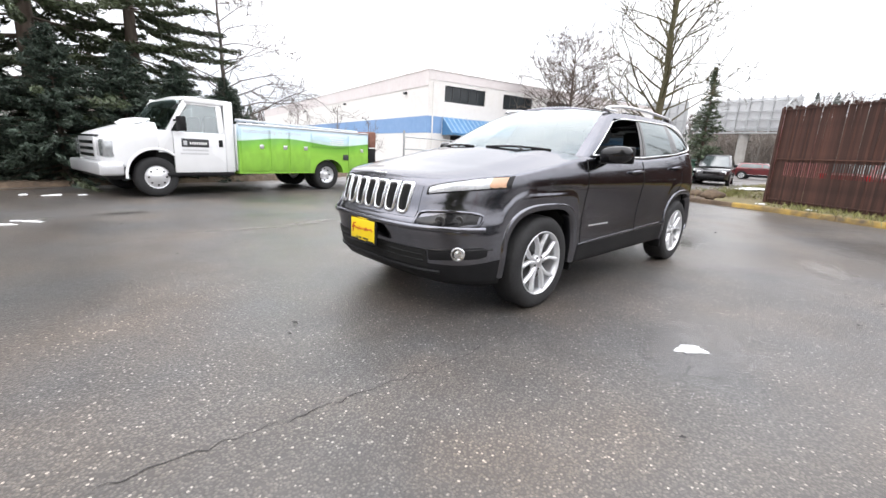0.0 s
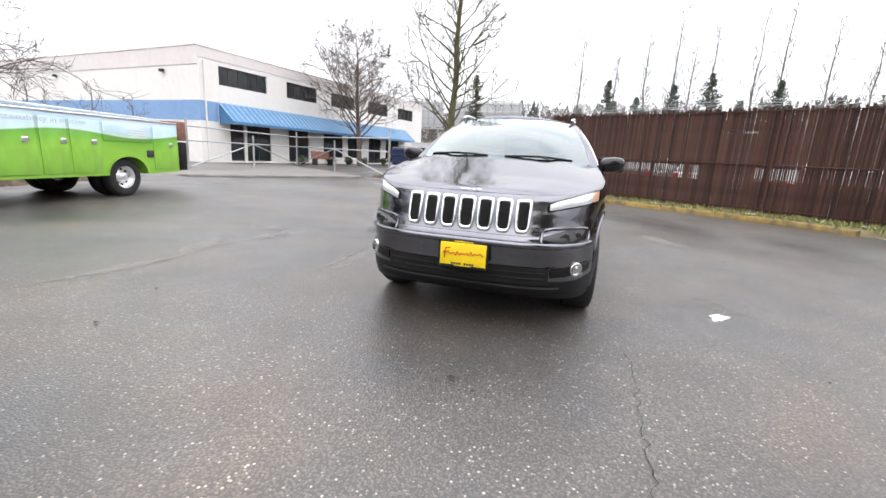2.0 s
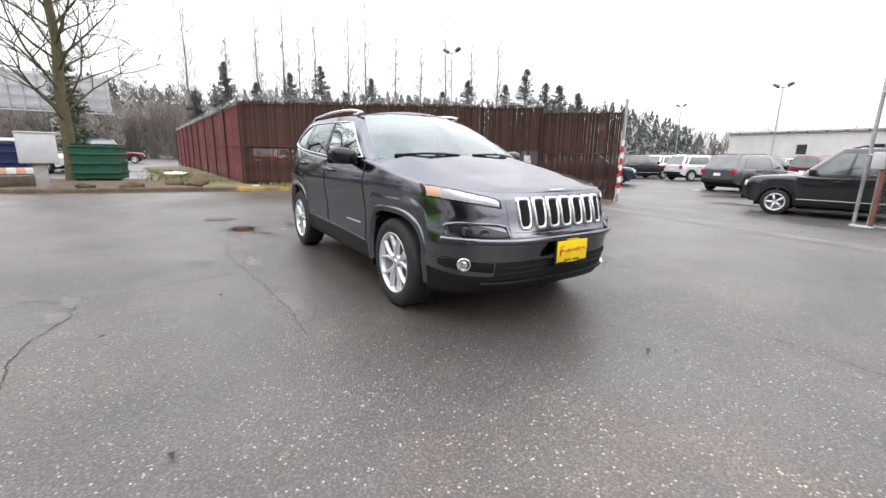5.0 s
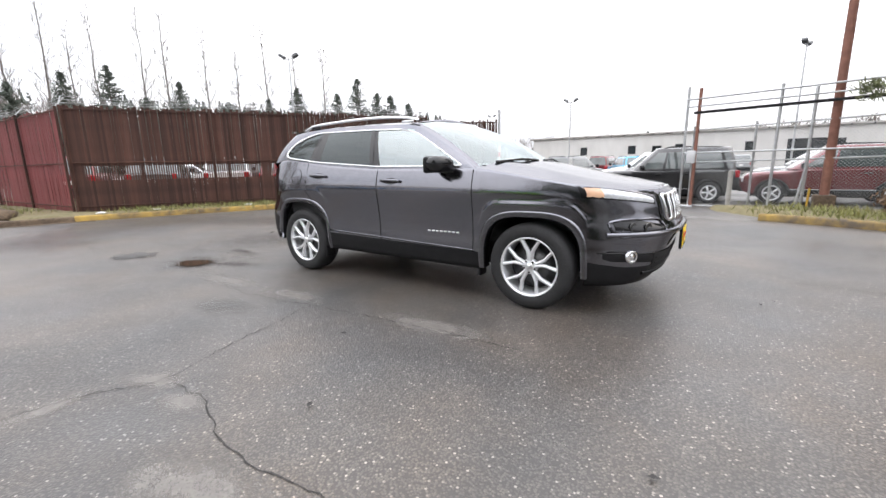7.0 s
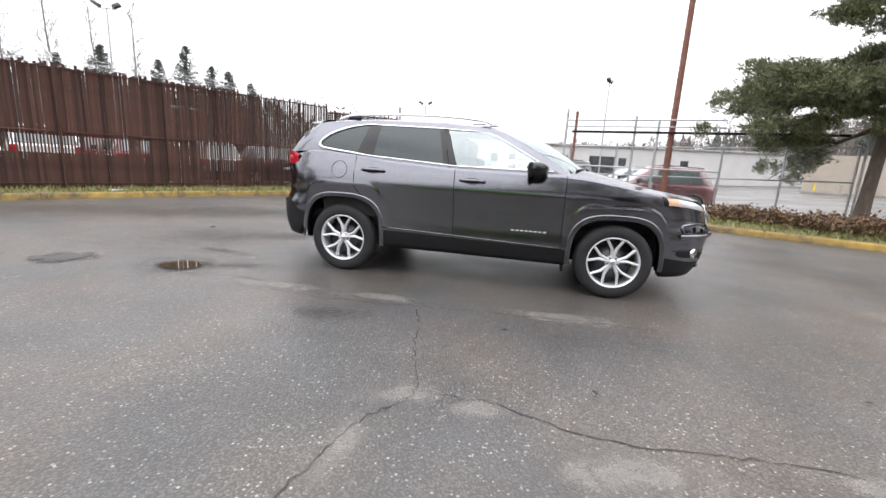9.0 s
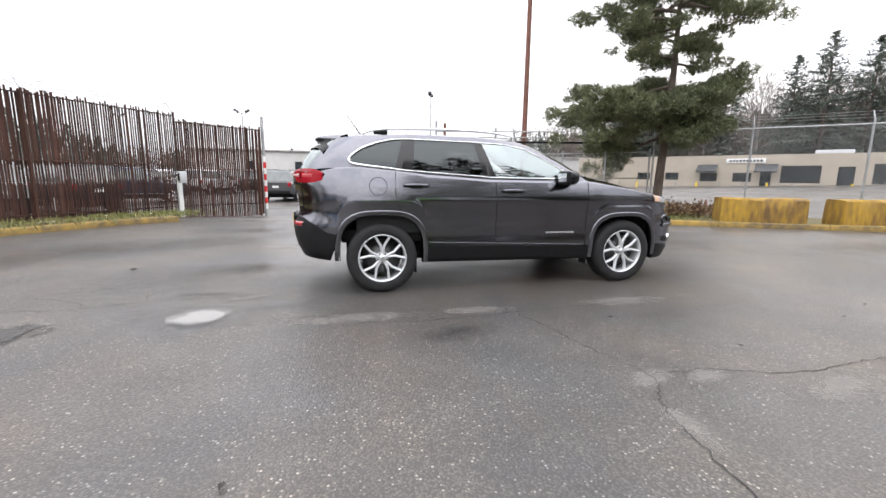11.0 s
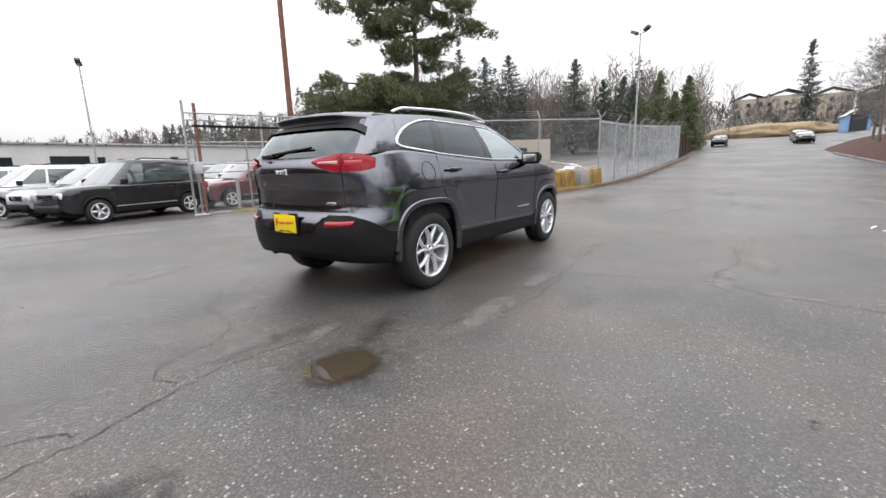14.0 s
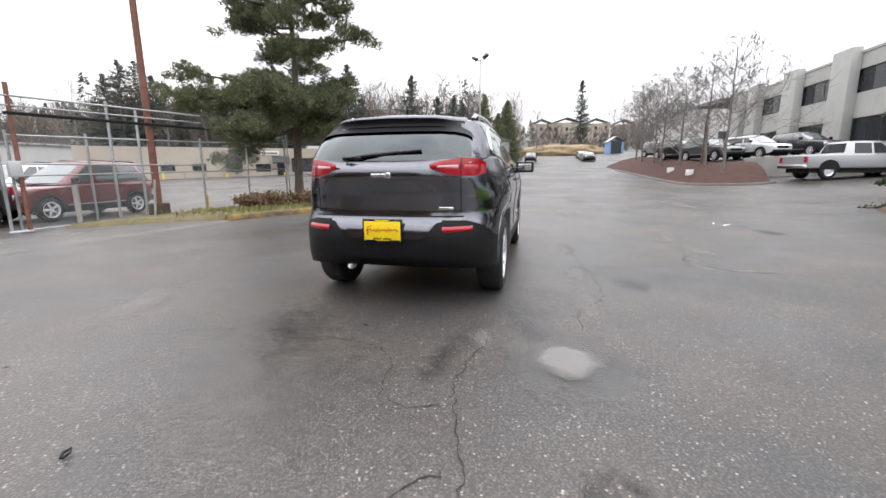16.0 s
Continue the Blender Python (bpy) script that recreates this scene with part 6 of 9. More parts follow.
for i, c in enumerate(([(12.6, 1.95), (15.0, 1.62), (18.0, 1.42), (24.0, 1.27), (30.0, 1.22), (38.0, 1.02)], [(13.4, 1.72), (16.0, 1.45), (20.0, 1.20)])):
    ribbon("litter_strip", c, 0.34 if i == 0 else 0.20, M["soil"], ground, 0.008 + 0.003 * i, 80 + i, 0.07)

# ---- slatted fence ----
def run_frame(a, b):
    d = math.hypot(b[0] - a[0], b[1] - a[1])
    return d, pose(a[0], a[1], 0, 0, 0, math.degrees(math.atan2(b[1] - a[1], b[0] - a[0])))


def slat_mesh(spans, t=0.004):
    """A vertical slat of stacked (half width, z0, z1) lengths."""
    bm = bmesh.new()
    for w, z0, z1 in spans:
        box(bm, -w, w, -t, t, z0, z1)
    me = bpy.data.meshes.new("slat")
    bm.to_mesh(me)
    bm.free()
    return me


def slat_fence(a, b, h, material, label, kinds, pitch=0.056, posts=3.0, seed=0, wire=True, z0=0.06, turn=0.45):
    d, m = run_frame(a, b)
    fence = thing("slatted_fence", label, "fence", m)
    rng = np.random.default_rng(seed)
    meshes = {}
    n = int(d / pitch)
    for i in range(n):
        u = (i + 0.5) * pitch
        k = kinds(u, rng)
        hh = round(h + rng.choice((-0.04, -0.02, 0, 0, 0.03, 0.06)), 2)
        key = (k, hh)
        if key not in meshes:
            meshes[key] = slat_mesh({"full": [(0.0318, z0, hh)], "notch": [(0.0285, z0, 0.92), (0.016, 0.92, 1.30), (0.0285, 1.30, hh)], "low": [(0.018, z0, 0.62), (0.0285, 0.62, hh)], "broad": [(0.051, z0, hh)], "thin": [(0.0270, z0, hh)], "half": [(0.0345, z0, 1.0), (0.0270, 1.0, hh)], "slit": [(0.0285, z0, 2.18), (0.010, 2.18, 2.24), (0.0285, 2.24, hh)]}[k])
            meshes[key].materials.append(material)
        s = new("slat", meshes[key])
        s.parent = fence
        s.location = (u, rng.normal(0, 0.006), 0)
        s.rotation_euler = (rng.normal(0, 0.003), rng.normal(0, 0.0025), (turn if k in ("thin", "half") else min(turn, 0.10)) + rng.normal(0, 0.04))
    k = max(1, round(d / posts))
    for i in range(k + 1):
        bar("post", [(d * i / k, -0.06, -0.1), (d * i / k, -0.06, h + 0.05)], 0.03, M["rust"], fence)
        if wire:
            bar("wire_arm", [(d * i / k, -0.06, h + 0.03), (d * i / k, 0.16, h + 0.28)], 0.014, M["galv"], fence, n=5)
    for z in (0.25, h * 0.5, h - 0.05):
        bar("rail", [(0, -0.05, z), (d, -0.05, z)], 0.016, M["rust"], fence, n=6)
    if wire:
        for j, (y, z) in enumerate(((0.0, 0.10), (0.08, 0.18), (0.15, 0.27))):
            pts = [(d * i / (k * 6), y + rng.normal(0, 0.012), h + z + 0.05 * math.sin(i * 1.3 + j) * 0.4 - 0.03 * math.sin(math.pi * (i % 6) / 6)) for i in range(k * 6 + 1)]
            bar("barbed_wire", pts, 0.006, M["galv"], fence, n=4)
        pts = [(u, 0.08 + 0.12 * math.cos(u * 9), h + 0.18 + 0.10 * math.sin(u * 9)) for u in np.linspace(0, d, int(d * 14))]
        bar("wire_coil", pts, 0.004, M["galv"], fence, n=3)
    return fence


def main_kinds(u, rng):
    if 0.3 < u < 5.0:
        return "notch" if rng.random() < 0.88 else "full"
    if 5.5 < u < 6.2:
        return "slit"
    if u > 6.2:
        if 6.2 < u < 7.2:
            return "notch" if rng.random() < 0.6 else "thin"
        return "thin" if rng.random() < 0.35 else "half"
    return "full" if rng.random() < 0.93 else "low"


slat_fence((-11.6, 0.0), (-6.3, 8.45), 2.78, M["rust"], "tall rusty brown slatted fence with barbed wire", main_kinds, seed=1)
slat_fence((-6.28, 8.47), (-4.35, 9.98), 2.62, M["rust"], "rusty brown gate leaf of spaced slats", lambda u, r: "thin" if r.random() < 0.85 else "half", seed=2, wire=False, posts=2.4, z0=-0.16)
slat_fence((-38.0, -1.2), (-11.68, -0.02), 2.75, M["rust_red"], "red-brown slatted fence running away beside grass", lambda u, r: "broad", seed=3, pitch=0.10, turn=0.0)

slat_fence((37.6, 1.95), (50.0, 2.3), 2.9, M["rust"], "dark red-brown slatted fence beside the rising road", lambda u, r: "broad", seed=4, pitch=0.10, wire=False, z0=1.0, turn=0.0)

# gate post with red and white bands
post = thing("gate_post", "steel gate post with red and white reflective bands", "post", pose(-4.25, 10.02, 0))
bar("pipe", [(0, 0, -0.30), (0.02, 0, 1.5), (0.0, 0.02, 3.0)], 0.045, M["galv"], post)
for i in range(9):
    z = 0.05 + i * 0.19
    bar("band", [(0.03, -0.02, z), (0.031, -0.02, z + 0.18)], 0.049, M["red_stripe"] if i % 2 else M["white_stripe"], post)
bar("brace_pipe", [(-0.14, -0.03, -0.3), (-0.10, -0.02, 2.6)], 0.03, M["rust_pipe"], post)

# keypad pedestal
ped = thing("keypad_pedestal", "white steel keypad pedestal at the gate", "pedestal", pose(-5.98, 7.66, 0, 0, 0, -55))
boxed("column", (-0.06, 0.06, -0.05, 0.05, 0, 1.08), M["white_stripe"], ped, bevel=0.012)
boxed("arm", (-0.06, 0.24, -0.05, 0.05, 1.0, 1.10), M["white_stripe"], ped, bevel=0.012)
boxed("keypad_box", (0.16, 0.40, -0.09, 0.07, 0.92, 1.22), M["cabinet"], ped, bevel=0.015)
boxed("keypad_face", (0.20, 0.36, -0.097, -0.088, 0.98, 1.16), M["gloss_black"], ped, bevel=0.006)


# ---- chain-link fences ----
def chain_link(pts, h, label, post_gap=2.6, wire_r=0.0022, cell=0.075, arms=True, rails=(0.03, 0.97), zf=ground_z, post_r=0.03):
    for a, b in zip(pts, pts[1:]):
        d, m = run_frame(a, b)
        m.translation.z = 0
        f = thing("chain_link_fence", label, "fence", m)
        za, zb = zf(*a), zf(*b)
        k = max(1, round(d / post_gap))

        def zz(u):
            return zf(a[0] + (b[0] - a[0]) * u / d, a[1] + (b[1] - a[1]) * u / d)
        for i in range(k + 1):
            u = d * i / k
            bar("post", [(u, 0, zz(u) - 0.1), (u, 0, zz(u) + h + 0.06)], post_r, M["galv"], f, n=7)
            if arms:
                bar("arm", [(u, 0, zz(u) + h), (u, -0.22, zz(u) + h + 0.30)], 0.016, M["galv"], f, n=5)
        for r in rails:
            bar("rail", [(d * i / k, 0.03, zz(d * i / k) + h * r) for i in range(k + 1)], 0.021, M["galv"], f, n=6)
        if arms:
            for q in (0.10, 0.19, 0.28):
                bar("barbed_wire", [(d * i / k, -0.22 * q / 0.30, zz(d * i / k) + h + q) for i in range(k + 1)], 0.004, M["galv"], f, n=3)
        bm = bmesh.new()
        n = int(d / cell) + int(h / cell)
        for i in range(n):
            for s in (1, -1):
                u0 = i * cell - h if s == 1 else i * cell
                u1 = u0 + h * s
                lo, hi = (u0, 0.02), (u1, h)
                # clip to the run
                def clip(p, q):
                    out = []
                    for (u, z), (uu, z2) in ((p, q), (q, p)):
                        if u < 0:
                            t = (0 - u) / (uu - u)
                            u, z = 0, z + (z2 - z) * t
                        elif u > d:
                            t = (d - u) / (uu - u)
                            u, z = d, z + (z2 - z) * t
                        out.append((u, z))
                    return out
                if (lo[0] < 0 and hi[0] < 0) or (lo[0] > d and hi[0] > d):
                    continue
                p, q = clip(lo, hi)
                tube(bm, [(p[0], 0.012 * s, zz(p[0]) + p[1]), (q[0], 0.012 * s, zz(q[0]) + q[1])], wire_r, 3, False)
        o = part("wire_mesh", bm, M["galv"], f, smooth=False)


chain_link([(14.6, 2.15), (8.7, 7.8)], 2.85, "galvanised chain-link fence below barbed wire", 2.6)
chain_link([(14.6, 2.15), (25.0, 2.05), (37.5, 1.9)], 2.75, "galvanised chain-link fence along the rising road", 2.6, cell=0.10, wire_r=0.0042)
chain_link([(8.6, 7.85), (5.9, 8.95), (1.75, 10.15)], 2.2, "galvanised chain-link fence beside the car park", 1.6, arms=False, rails=(0.03, 0.58, 0.98))

# cantilever gate frame beside the car park
gate = thing("sliding_gate", "galvanised sliding gate frame with a dark beam", "gate", run_frame((1.55, 10.2), (5.9, 8.9))[1])
for u, h, mt in ((0.0, 3.12, "galv"), (0.30, 3.05, "rust_pipe"), (2.1, 2.9, "galv"), (2.75, 2.75, "galv")):
    bar("upright", [(u, -0.10, -0.3), (u + 0.02, -0.10, h)], 0.045 if mt == "rust_pipe" else 0.035, M[mt], gate)
for z, r, mt in ((2.78, 0.024, "galv"), (2.58, 0.020, "galv"), (1.34, 0.022, "galv")):
    bar("crossbar", [(0, -0.12, z), (4.5, -0.12, z)], r, M[mt], gate)
boxed("track_beam", (0.2, 7.2, -0.15, -0.09, 2.38, 2.45), M["black_plastic"], gate, bevel=0.01)
boxed("roller_box", (0.12, 0.34, -0.20, -0.02, 1.05, 1.40), M["cabinet"], gate, bevel=0.02)
boxed("foot_roller", (-0.06, 0.36, -0.16, -0.06, -0.20, -0.12), M["galv"], gate, bevel=0.03)
bollard = thing("short_post", "short pale steel post beside the gate", "post", pose(2.7, 9.75, -0.15))
bar("post", [(0, 0, 0), (0, 0, 1.0)], 0.06, M["concrete"], bollard)
bollard2 = thing("short_post", "short leaning galvanised post in the grass", "post", pose(4.0, 8.9, 0))
bar("post", [(0, 0, 0), (0.12, 0, 0.95)], 0.03, M["galv"], bollard2)

# utility pole
up = thing("utility_pole", "rust-brown steel pole in a timber footing", "pole", pose(4.57, 9.35, -0.12))
bar("pole", [(0, 0, 0), (0, 0, 5.5), (0, 0, 13.0)], [0.095, 0.082, 0.07], M["rust_pipe"], up, n=14)
boxed("footing", (-0.20, 0.20, -0.20, 0.20, -0.05, 0.40), M["soil"], up, bevel=0.03)
marker = thing("marker_stake", "short yellow stake in the grass", "stake", pose(4.0, 7.2, 0))
bar("stake", [(0, 0, 0), (0.02, 0, 0.55)], 0.02, M["yellow_paint"], marker)


# ---- concrete blocks ----
def barrier_block(x, y, turn, length, label, yellow=True, h=0.62, plain_end=False):
    b = thing("concrete_block", label, "barrier", pose(x, y, 0.11 + ground_z(x, y), 0, 0, turn), "blocks on the verge")
    bm = bmesh.new()
    rows = []
    for u in np.linspace(-length / 2, length / 2, 29):
        e = 0.03 if abs(u) < length / 2 - 0.01 else 0.0
        dip = 0.035 * math.exp(-((abs(u) - 0.02) / 0.06) ** 2) if length > 1.5 else 0
        rows.append([(u, s, z + noise.noise((u * 2.2, s * 4, z * 3 + x)) * 0.03 + noise.noise((u * 9, s * 9, z * 9 + x)) * 0.012 - (dip if z > 0.5 else 0)) for s, z in ((-0.32, -0.03), (-0.31, h * 0.5), (-0.29, h - 0.05), (-0.24, h), (0.24, h), (0.29, h - 0.05), (0.31, h * 0.5), (0.32, -0.03))])
    vs = grid(bm, rows)
    bm.faces.new(vs[0][::-1])
    bm.faces.new(vs[-1])
    bmesh.ops.recalc_face_normals(bm, faces=bm.faces)
    sharp(part("block", bm, M["yellow_paint"] if yellow else M["concrete"], b), 40)
    if plain_end:
        boxed("bare_end", (-length / 2 - 0.012, -length / 2 + 0.75, -0.325, 0.325, -0.02, h + 0.006), M["concrete"], b, "unpainted concrete end", 0.03)
    return b


barrier_block(8.95, 3.95, -27, 1.95, "worn yellow concrete block on the verge")
barrier_block(11.25, 2.85, -14, 1.95, "rust-stained yellow concrete block on the verge")
barrier_block(13.75, 2.45, -8, 1.95, "half-painted yellow concrete block with bare end", plain_end=True)
barrier_block(15.5, 3.2, 20, 1.4, "plain grey concrete block behind the fence", False)
cone = thing("traffic_cone", "small orange traffic cone behind the fence", "cone", pose(9.5, 6.2, 0.1))
bm = bmesh.new()
lathe(bm, [(0.16, 0.0), (0.16, 0.03), (0.11, 0.04), (0.02, 0.48), (0.0, 0.48)], 16, "z")
part("body", bm, M["rust_pipe"], cone)
# heap of dead shrub under the pine
for i, (x, y) in enumerate(((6.9, 5.6), (7.6, 5.5), (8.3, 5.4), (7.2, 6.3), (8.0, 6.3), (6.4, 6.2), (9.0, 5.2), (9.9, 4.6), (5.3, 6.8), (5.8, 6.5), (5.7, 7.2), (6.2, 6.8))):
    shrub(x, y, 0.12, 0.55, 0.42, 40 + i, M["shrub"], "low dry brown shrub below the pine", n=900, size=0.045, stems=34)

# ---- white two-storey building ----
wb = thing("white_building", "white two-storey building with blue band and awning", "building", pose(-15.17, -19.68, 0, 0, 0, 170.4))
# local x runs along the shop front, y behind it is negative; the front faces +y
# (turned by 170.4 degrees the front faces the yard)
UPPER = [(1.3, 4.8), (6.5, 9.5), (11.1, 14.1), (16.0, 19.2), (21.0, 24.0)]
SHOP = [(1.9, 2.9, 0.1), (3.1, 5.0, 0.1), (6.6, 8.6, 0.1), (10.2, 12.6, 0.5), (13.2, 15.2, 0.5), (16.2, 18.2, 0.1), (19.0, 21.4, 0.5)]
H = 6.25


# shop front: place parts in a frame whose x grows from the corner
ff = Matrix.Diagonal((1, -1, 1, 1))
opens = [(a, b, 4.45, 5.5) for a, b in UPPER] + [(a, b, z, 2.3) for a, b, z in SHOP]
fr = pose(0, 0, 0)


def flipped(ob):
    """The front looks to local -y: mirror depth."""
    ob.data.transform(ff)
    ob.data.flip_normals()
    return ob


bm = bmesh.new()
pierced_wall(bm, 26, H, 0.3, opens)
flipped(part("front_wall", bm, M["wall_white"], wb, smooth=False))
for a, b in UPPER:
    w = window_unit(wb, a, b, 4.45, 5.5, 5 if b - a > 3.2 else 4)
    for c in w.children:
        flipped(c)
for a, b, z in SHOP:
    w = window_unit(wb, a, b, z, 2.3, 2 if b - a > 1.5 else 1, name="shop_window")
    for c in w.children:
        flipped(c)
# side wall along the corner, roof, cornice, bands
boxed("side_wall", (0.004, 0.3, 0.3, 52, 0, H), M["wall_white"], wb, bevel=0)
boxed("back_wall", (0.3, 26, 51.7, 52, 0, H), M["wall_white"], wb, bevel=0)
boxed("far_wall", (25.7, 26, 0.3, 51.7, 0, H), M["wall_white"], wb, bevel=0)
boxed("roof", (0.3, 25.7, 0.3, 51.7, H - 0.5, H - 0.35), M["concrete"], wb, bevel=0)
boxed("cornice", (-0.03, 0.0, -0.03, 52, 5.35, H + 0.06), M["wall_pink"], wb, bevel=0)
boxed("cornice", (0.0, 26, -0.03, 0.0, 5.75, H + 0.06), M["wall_pink"], wb, bevel=0)
boxed("coping", (-0.06, 0.36, -0.06, 52.06, H + 0.06, H + 0.14), M["wall_pink"], wb, bevel=0.01)
boxed("coping", (0.36, 26.06, -0.06, 0.36, H + 0.06, H + 0.14), M["wall_pink"], wb, bevel=0.01)
boxed("blue_band", (-0.012, 0.004, -0.012, 52, 2.35, 3.45), M["wall_blue"], wb, bevel=0)
boxed("blue_band", (0.004, 1.15, -0.012, 0.0, 2.35, 3.45), M["wall_blue"], wb, bevel=0)
# unseen dark slab added behind the front to pass for unlit rooms
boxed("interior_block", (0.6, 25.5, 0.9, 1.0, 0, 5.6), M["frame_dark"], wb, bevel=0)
bar("downpipe", [(0.35, -0.06, 0.1), (0.35, -0.06, 5.6)], 0.05, M["wall_white"], wb)
for y in (3.0, 15.0, 28.0):
    boxed("wall_lamp", (-0.22, -0.03, y - 0.14, y + 0.14, 5.0, 5.16), M["frame_dark"], wb, bevel=0.02)
# awning
bm = bmesh.new()
for u0, u1 in ((1.2, 22.4),):
    grid(bm, [[(u0, 0, 3.45), (u1, 0, 3.45)], [(u0, -1.25, 2.42), (u1, -1.25, 2.42)], [(u0, -1.25, 2.27), (u1, -1.25, 2.27)], [(u0, -1.20, 2.27), (u1, -1.20, 2.27)], [(u0, 0, 3.38), (u1, 0, 3.38)]])
    for u in (u0, u1):
        bm.faces.new([bm.verts.new(p) for p in ((u, 0, 3.45), (u, -1.25, 2.42), (u, -1.25, 2.27), (u, 0, 2.27))])
aw = part("awning", bm, M["awning"], wb, "sloping blue metal awning", smooth=False)
for i in range(54):
    u = 1.2 + i * 0.4
    bm = bmesh.new()
    tube(bm, [(u, -0.01, 3.47), (u, -1.26, 2.44)], 0.035, 4)
    part("awning_rib", bm, M["awning_rib"], aw, smooth=False)
wb.rotation_euler[2] += 0.0

# planting before the shop front
for i, u in enumerate((6.0, 8.9, 11.0, 12.9, 16.0)):
    p = wb.matrix_world @ Vector((u, -1.8, 0))
    shrub(p.x, p.y, 0.0, 0.55, 0.7, 80 + i, M["fir"], "clipped dark green shrub before the shop front", n=260, size=0.09)
bench = thing("bench", "red-brown timber bench before the shop front", "bench", wb.matrix_world @ pose(7.6, -2.2, 0))
boxed("seat", (-0.9, 0.9, -0.25, 0.25, 0.42, 0.48), M["rust_pipe"], bench)
boxed("back", (-0.9, 0.9, 0.22, 0.28, 0.48, 0.95), M["rust_pipe"], bench)
for u in (-0.8, 0.8):
    boxed("leg", (u - 0.05, u + 0.05, -0.22, 0.22, 0, 0.42), M["frame_dark"], bench)

# pipe gates in front of the building
def pipe_gate(a, b, label, h=1.9, diag=True):
    d, m = run_frame(a, b)
    g = thing("pipe_gate", label, "gate", m)
    for u in (0.0, d * 0.5, d):
        bar("post", [(u, 0, -0.05), (u, 0, h + (0.15 if u in (0, d) else -0.3))], 0.045, M["galv"], g)
    for z in (h - 0.15, h * 0.62):
        bar("rail", [(0, 0, z), (d, 0, z)], 0.03, M["galv"], g)
    if diag:
        bar("brace", [(0.1, 0, 0.12), (d * 0.5, 0, h * 0.62)], 0.03, M["galv"], g)
        bar("brace", [(d - 0.1, 0, 0.12), (d * 0.5, 0, h * 0.62)], 0.03, M["galv"], g)
    return g


pipe_gate((-12.25, -6.8), (-18.3, -15.6), "galvanised pipe gate before the white building")
pipe_gate((-18.3, -15.6), (-9.0, -14.2), "galvanised pipe gate behind the truck")

# ---- things by the soil strip ----
cab = thing("utility_cabinet", "grey steel mailbox cabinet on a pedestal", "cabinet", pose(-11.75, -5.2, 0.08, 0, 0, -76))
boxed("body", (-0.40, 0.40, -0.22, 0.22, 0.70, 1.50), M["cabinet"], cab, bevel=0.015)
boxed("pedestal", (-0.14, 0.14, -0.12, 0.12, -0.05, 0.70), M["concrete"], cab, bevel=0.01)
boxed("lid", (-0.42, 0.42, -0.24, 0.24, 1.50, 1.54), M["cabinet"], cab, bevel=0.01)
for r in range(3):
    for c in range(4):
        boxed("small_door", (-0.36 + c * 0.18, -0.36 + c * 0.18 + 0.165, -0.228, -0.222, 0.76 + r * 0.24, 0.76 + r * 0.24 + 0.22), M["cabinet"], cab, bevel=0.002)


def skip(x, y, z, turn, L, W, h, mat_body, label, lid=None):
    d = thing("dumpster", label, "dumpster", pose(x, y, z, 0, 0, turn), "waste containers")
    bm = bmesh.new()
    vs = box(bm, -L / 2, L / 2, -W / 2, W / 2, 0.12, h)
    for v in vs:
        if v.co.z < h * 0.5:
            v.co.y *= 0.9
    bmesh.ops.bevel(bm, geom=list(bm.edges), offset=0.02, segments=1, affect="EDGES")
    part("body", bm, M[mat_body], d, smooth=False)
    for u in np.linspace(0.35, h - 0.3, 3):
        boxed("rib", (-L / 2 - 0.03, L / 2 + 0.03, -W / 2 - 0.03, W / 2 + 0.03, u - 0.03, u + 0.03), M[mat_body], d, bevel=0.008)
    boxed("rim", (-L / 2 - 0.04, L / 2 + 0.04, -W / 2 - 0.04, W / 2 + 0.04, h - 0.07, h), M[mat_body], d, bevel=0.01)
    for u in (-1, 1):
        boxed("lid", (u * L / 4 - L / 4 + 0.02, u * L / 4 + L / 4 - 0.02, -W / 2, W / 2, h, h + 0.05), M[lid or mat_body], d, bevel=0.015)
        boxed("fork_pocket", (u * L / 2 - 0.05, u * L / 2 + 0.05, -W / 3, W / 3, h * 0.5, h * 0.5 + 0.14), M[mat_body], d, bevel=0.01)
    return d


skip(-15.8, -4.25, 0.02, 80, 1.35, 1.2, 1.3, "green_dump", "dark green steel dumpster beside the soil", "black_plastic")
skip(-16.6, -7.2, 0.0, 85, 2.0, 1.4, 1.35, "blue_box", "dark blue steel waste container behind the gate")
barr = thing("striped_barricade", "orange and white striped barricade lying on pallets", "barricade", pose(-12.9, -6.25, 0.1, 0, 0, -76))
for i in range(7):
    boxed("stripe", (-0.7 + i * 0.2, -0.5 + i * 0.2, -0.04, 0.04, 0.34, 0.52), M["amber"] if i % 2 else M["white_stripe"], barr, bevel=0.004)
boxed("pallet", (-0.8, 0.8, -0.4, 0.4, 0.0, 0.30), M["bark"], barr, bevel=0.02)
for i, (x, y, k) in enumerate(((-11.4, -3.2, 0.30), (-11.9, -1.5, 0.35), (-12.3, -2.1, 0.26), (-11.7, -4.3, 0.22))):
    bm = bmesh.new()
    bmesh.ops.create_icosphere(bm, subdivisions=3, radius=k)
    for v in bm.verts:
        v.co *= 1 + 0.28 * noise.noise(v.co * 4 + Vector((i, 0, 0)))
        v.co.z *= 0.55
    rk = part("boulder", bm, M["soil"])
    rk.matrix_world = pose(x, y, 0.15, 0, 0, i * 50)
    tagged(rk, "rough dark boulder half sunk in soil", "rock", "boulders behind the kerb")
sm = thing("snow_patch", "thin patch of melting snow on the grass", "snow", pose(-19.5, -1.9, 0.16), kind="structure")
bm = bmesh.new()
bmesh.ops.create_icosphere(bm, subdivisions=3, radius=1)
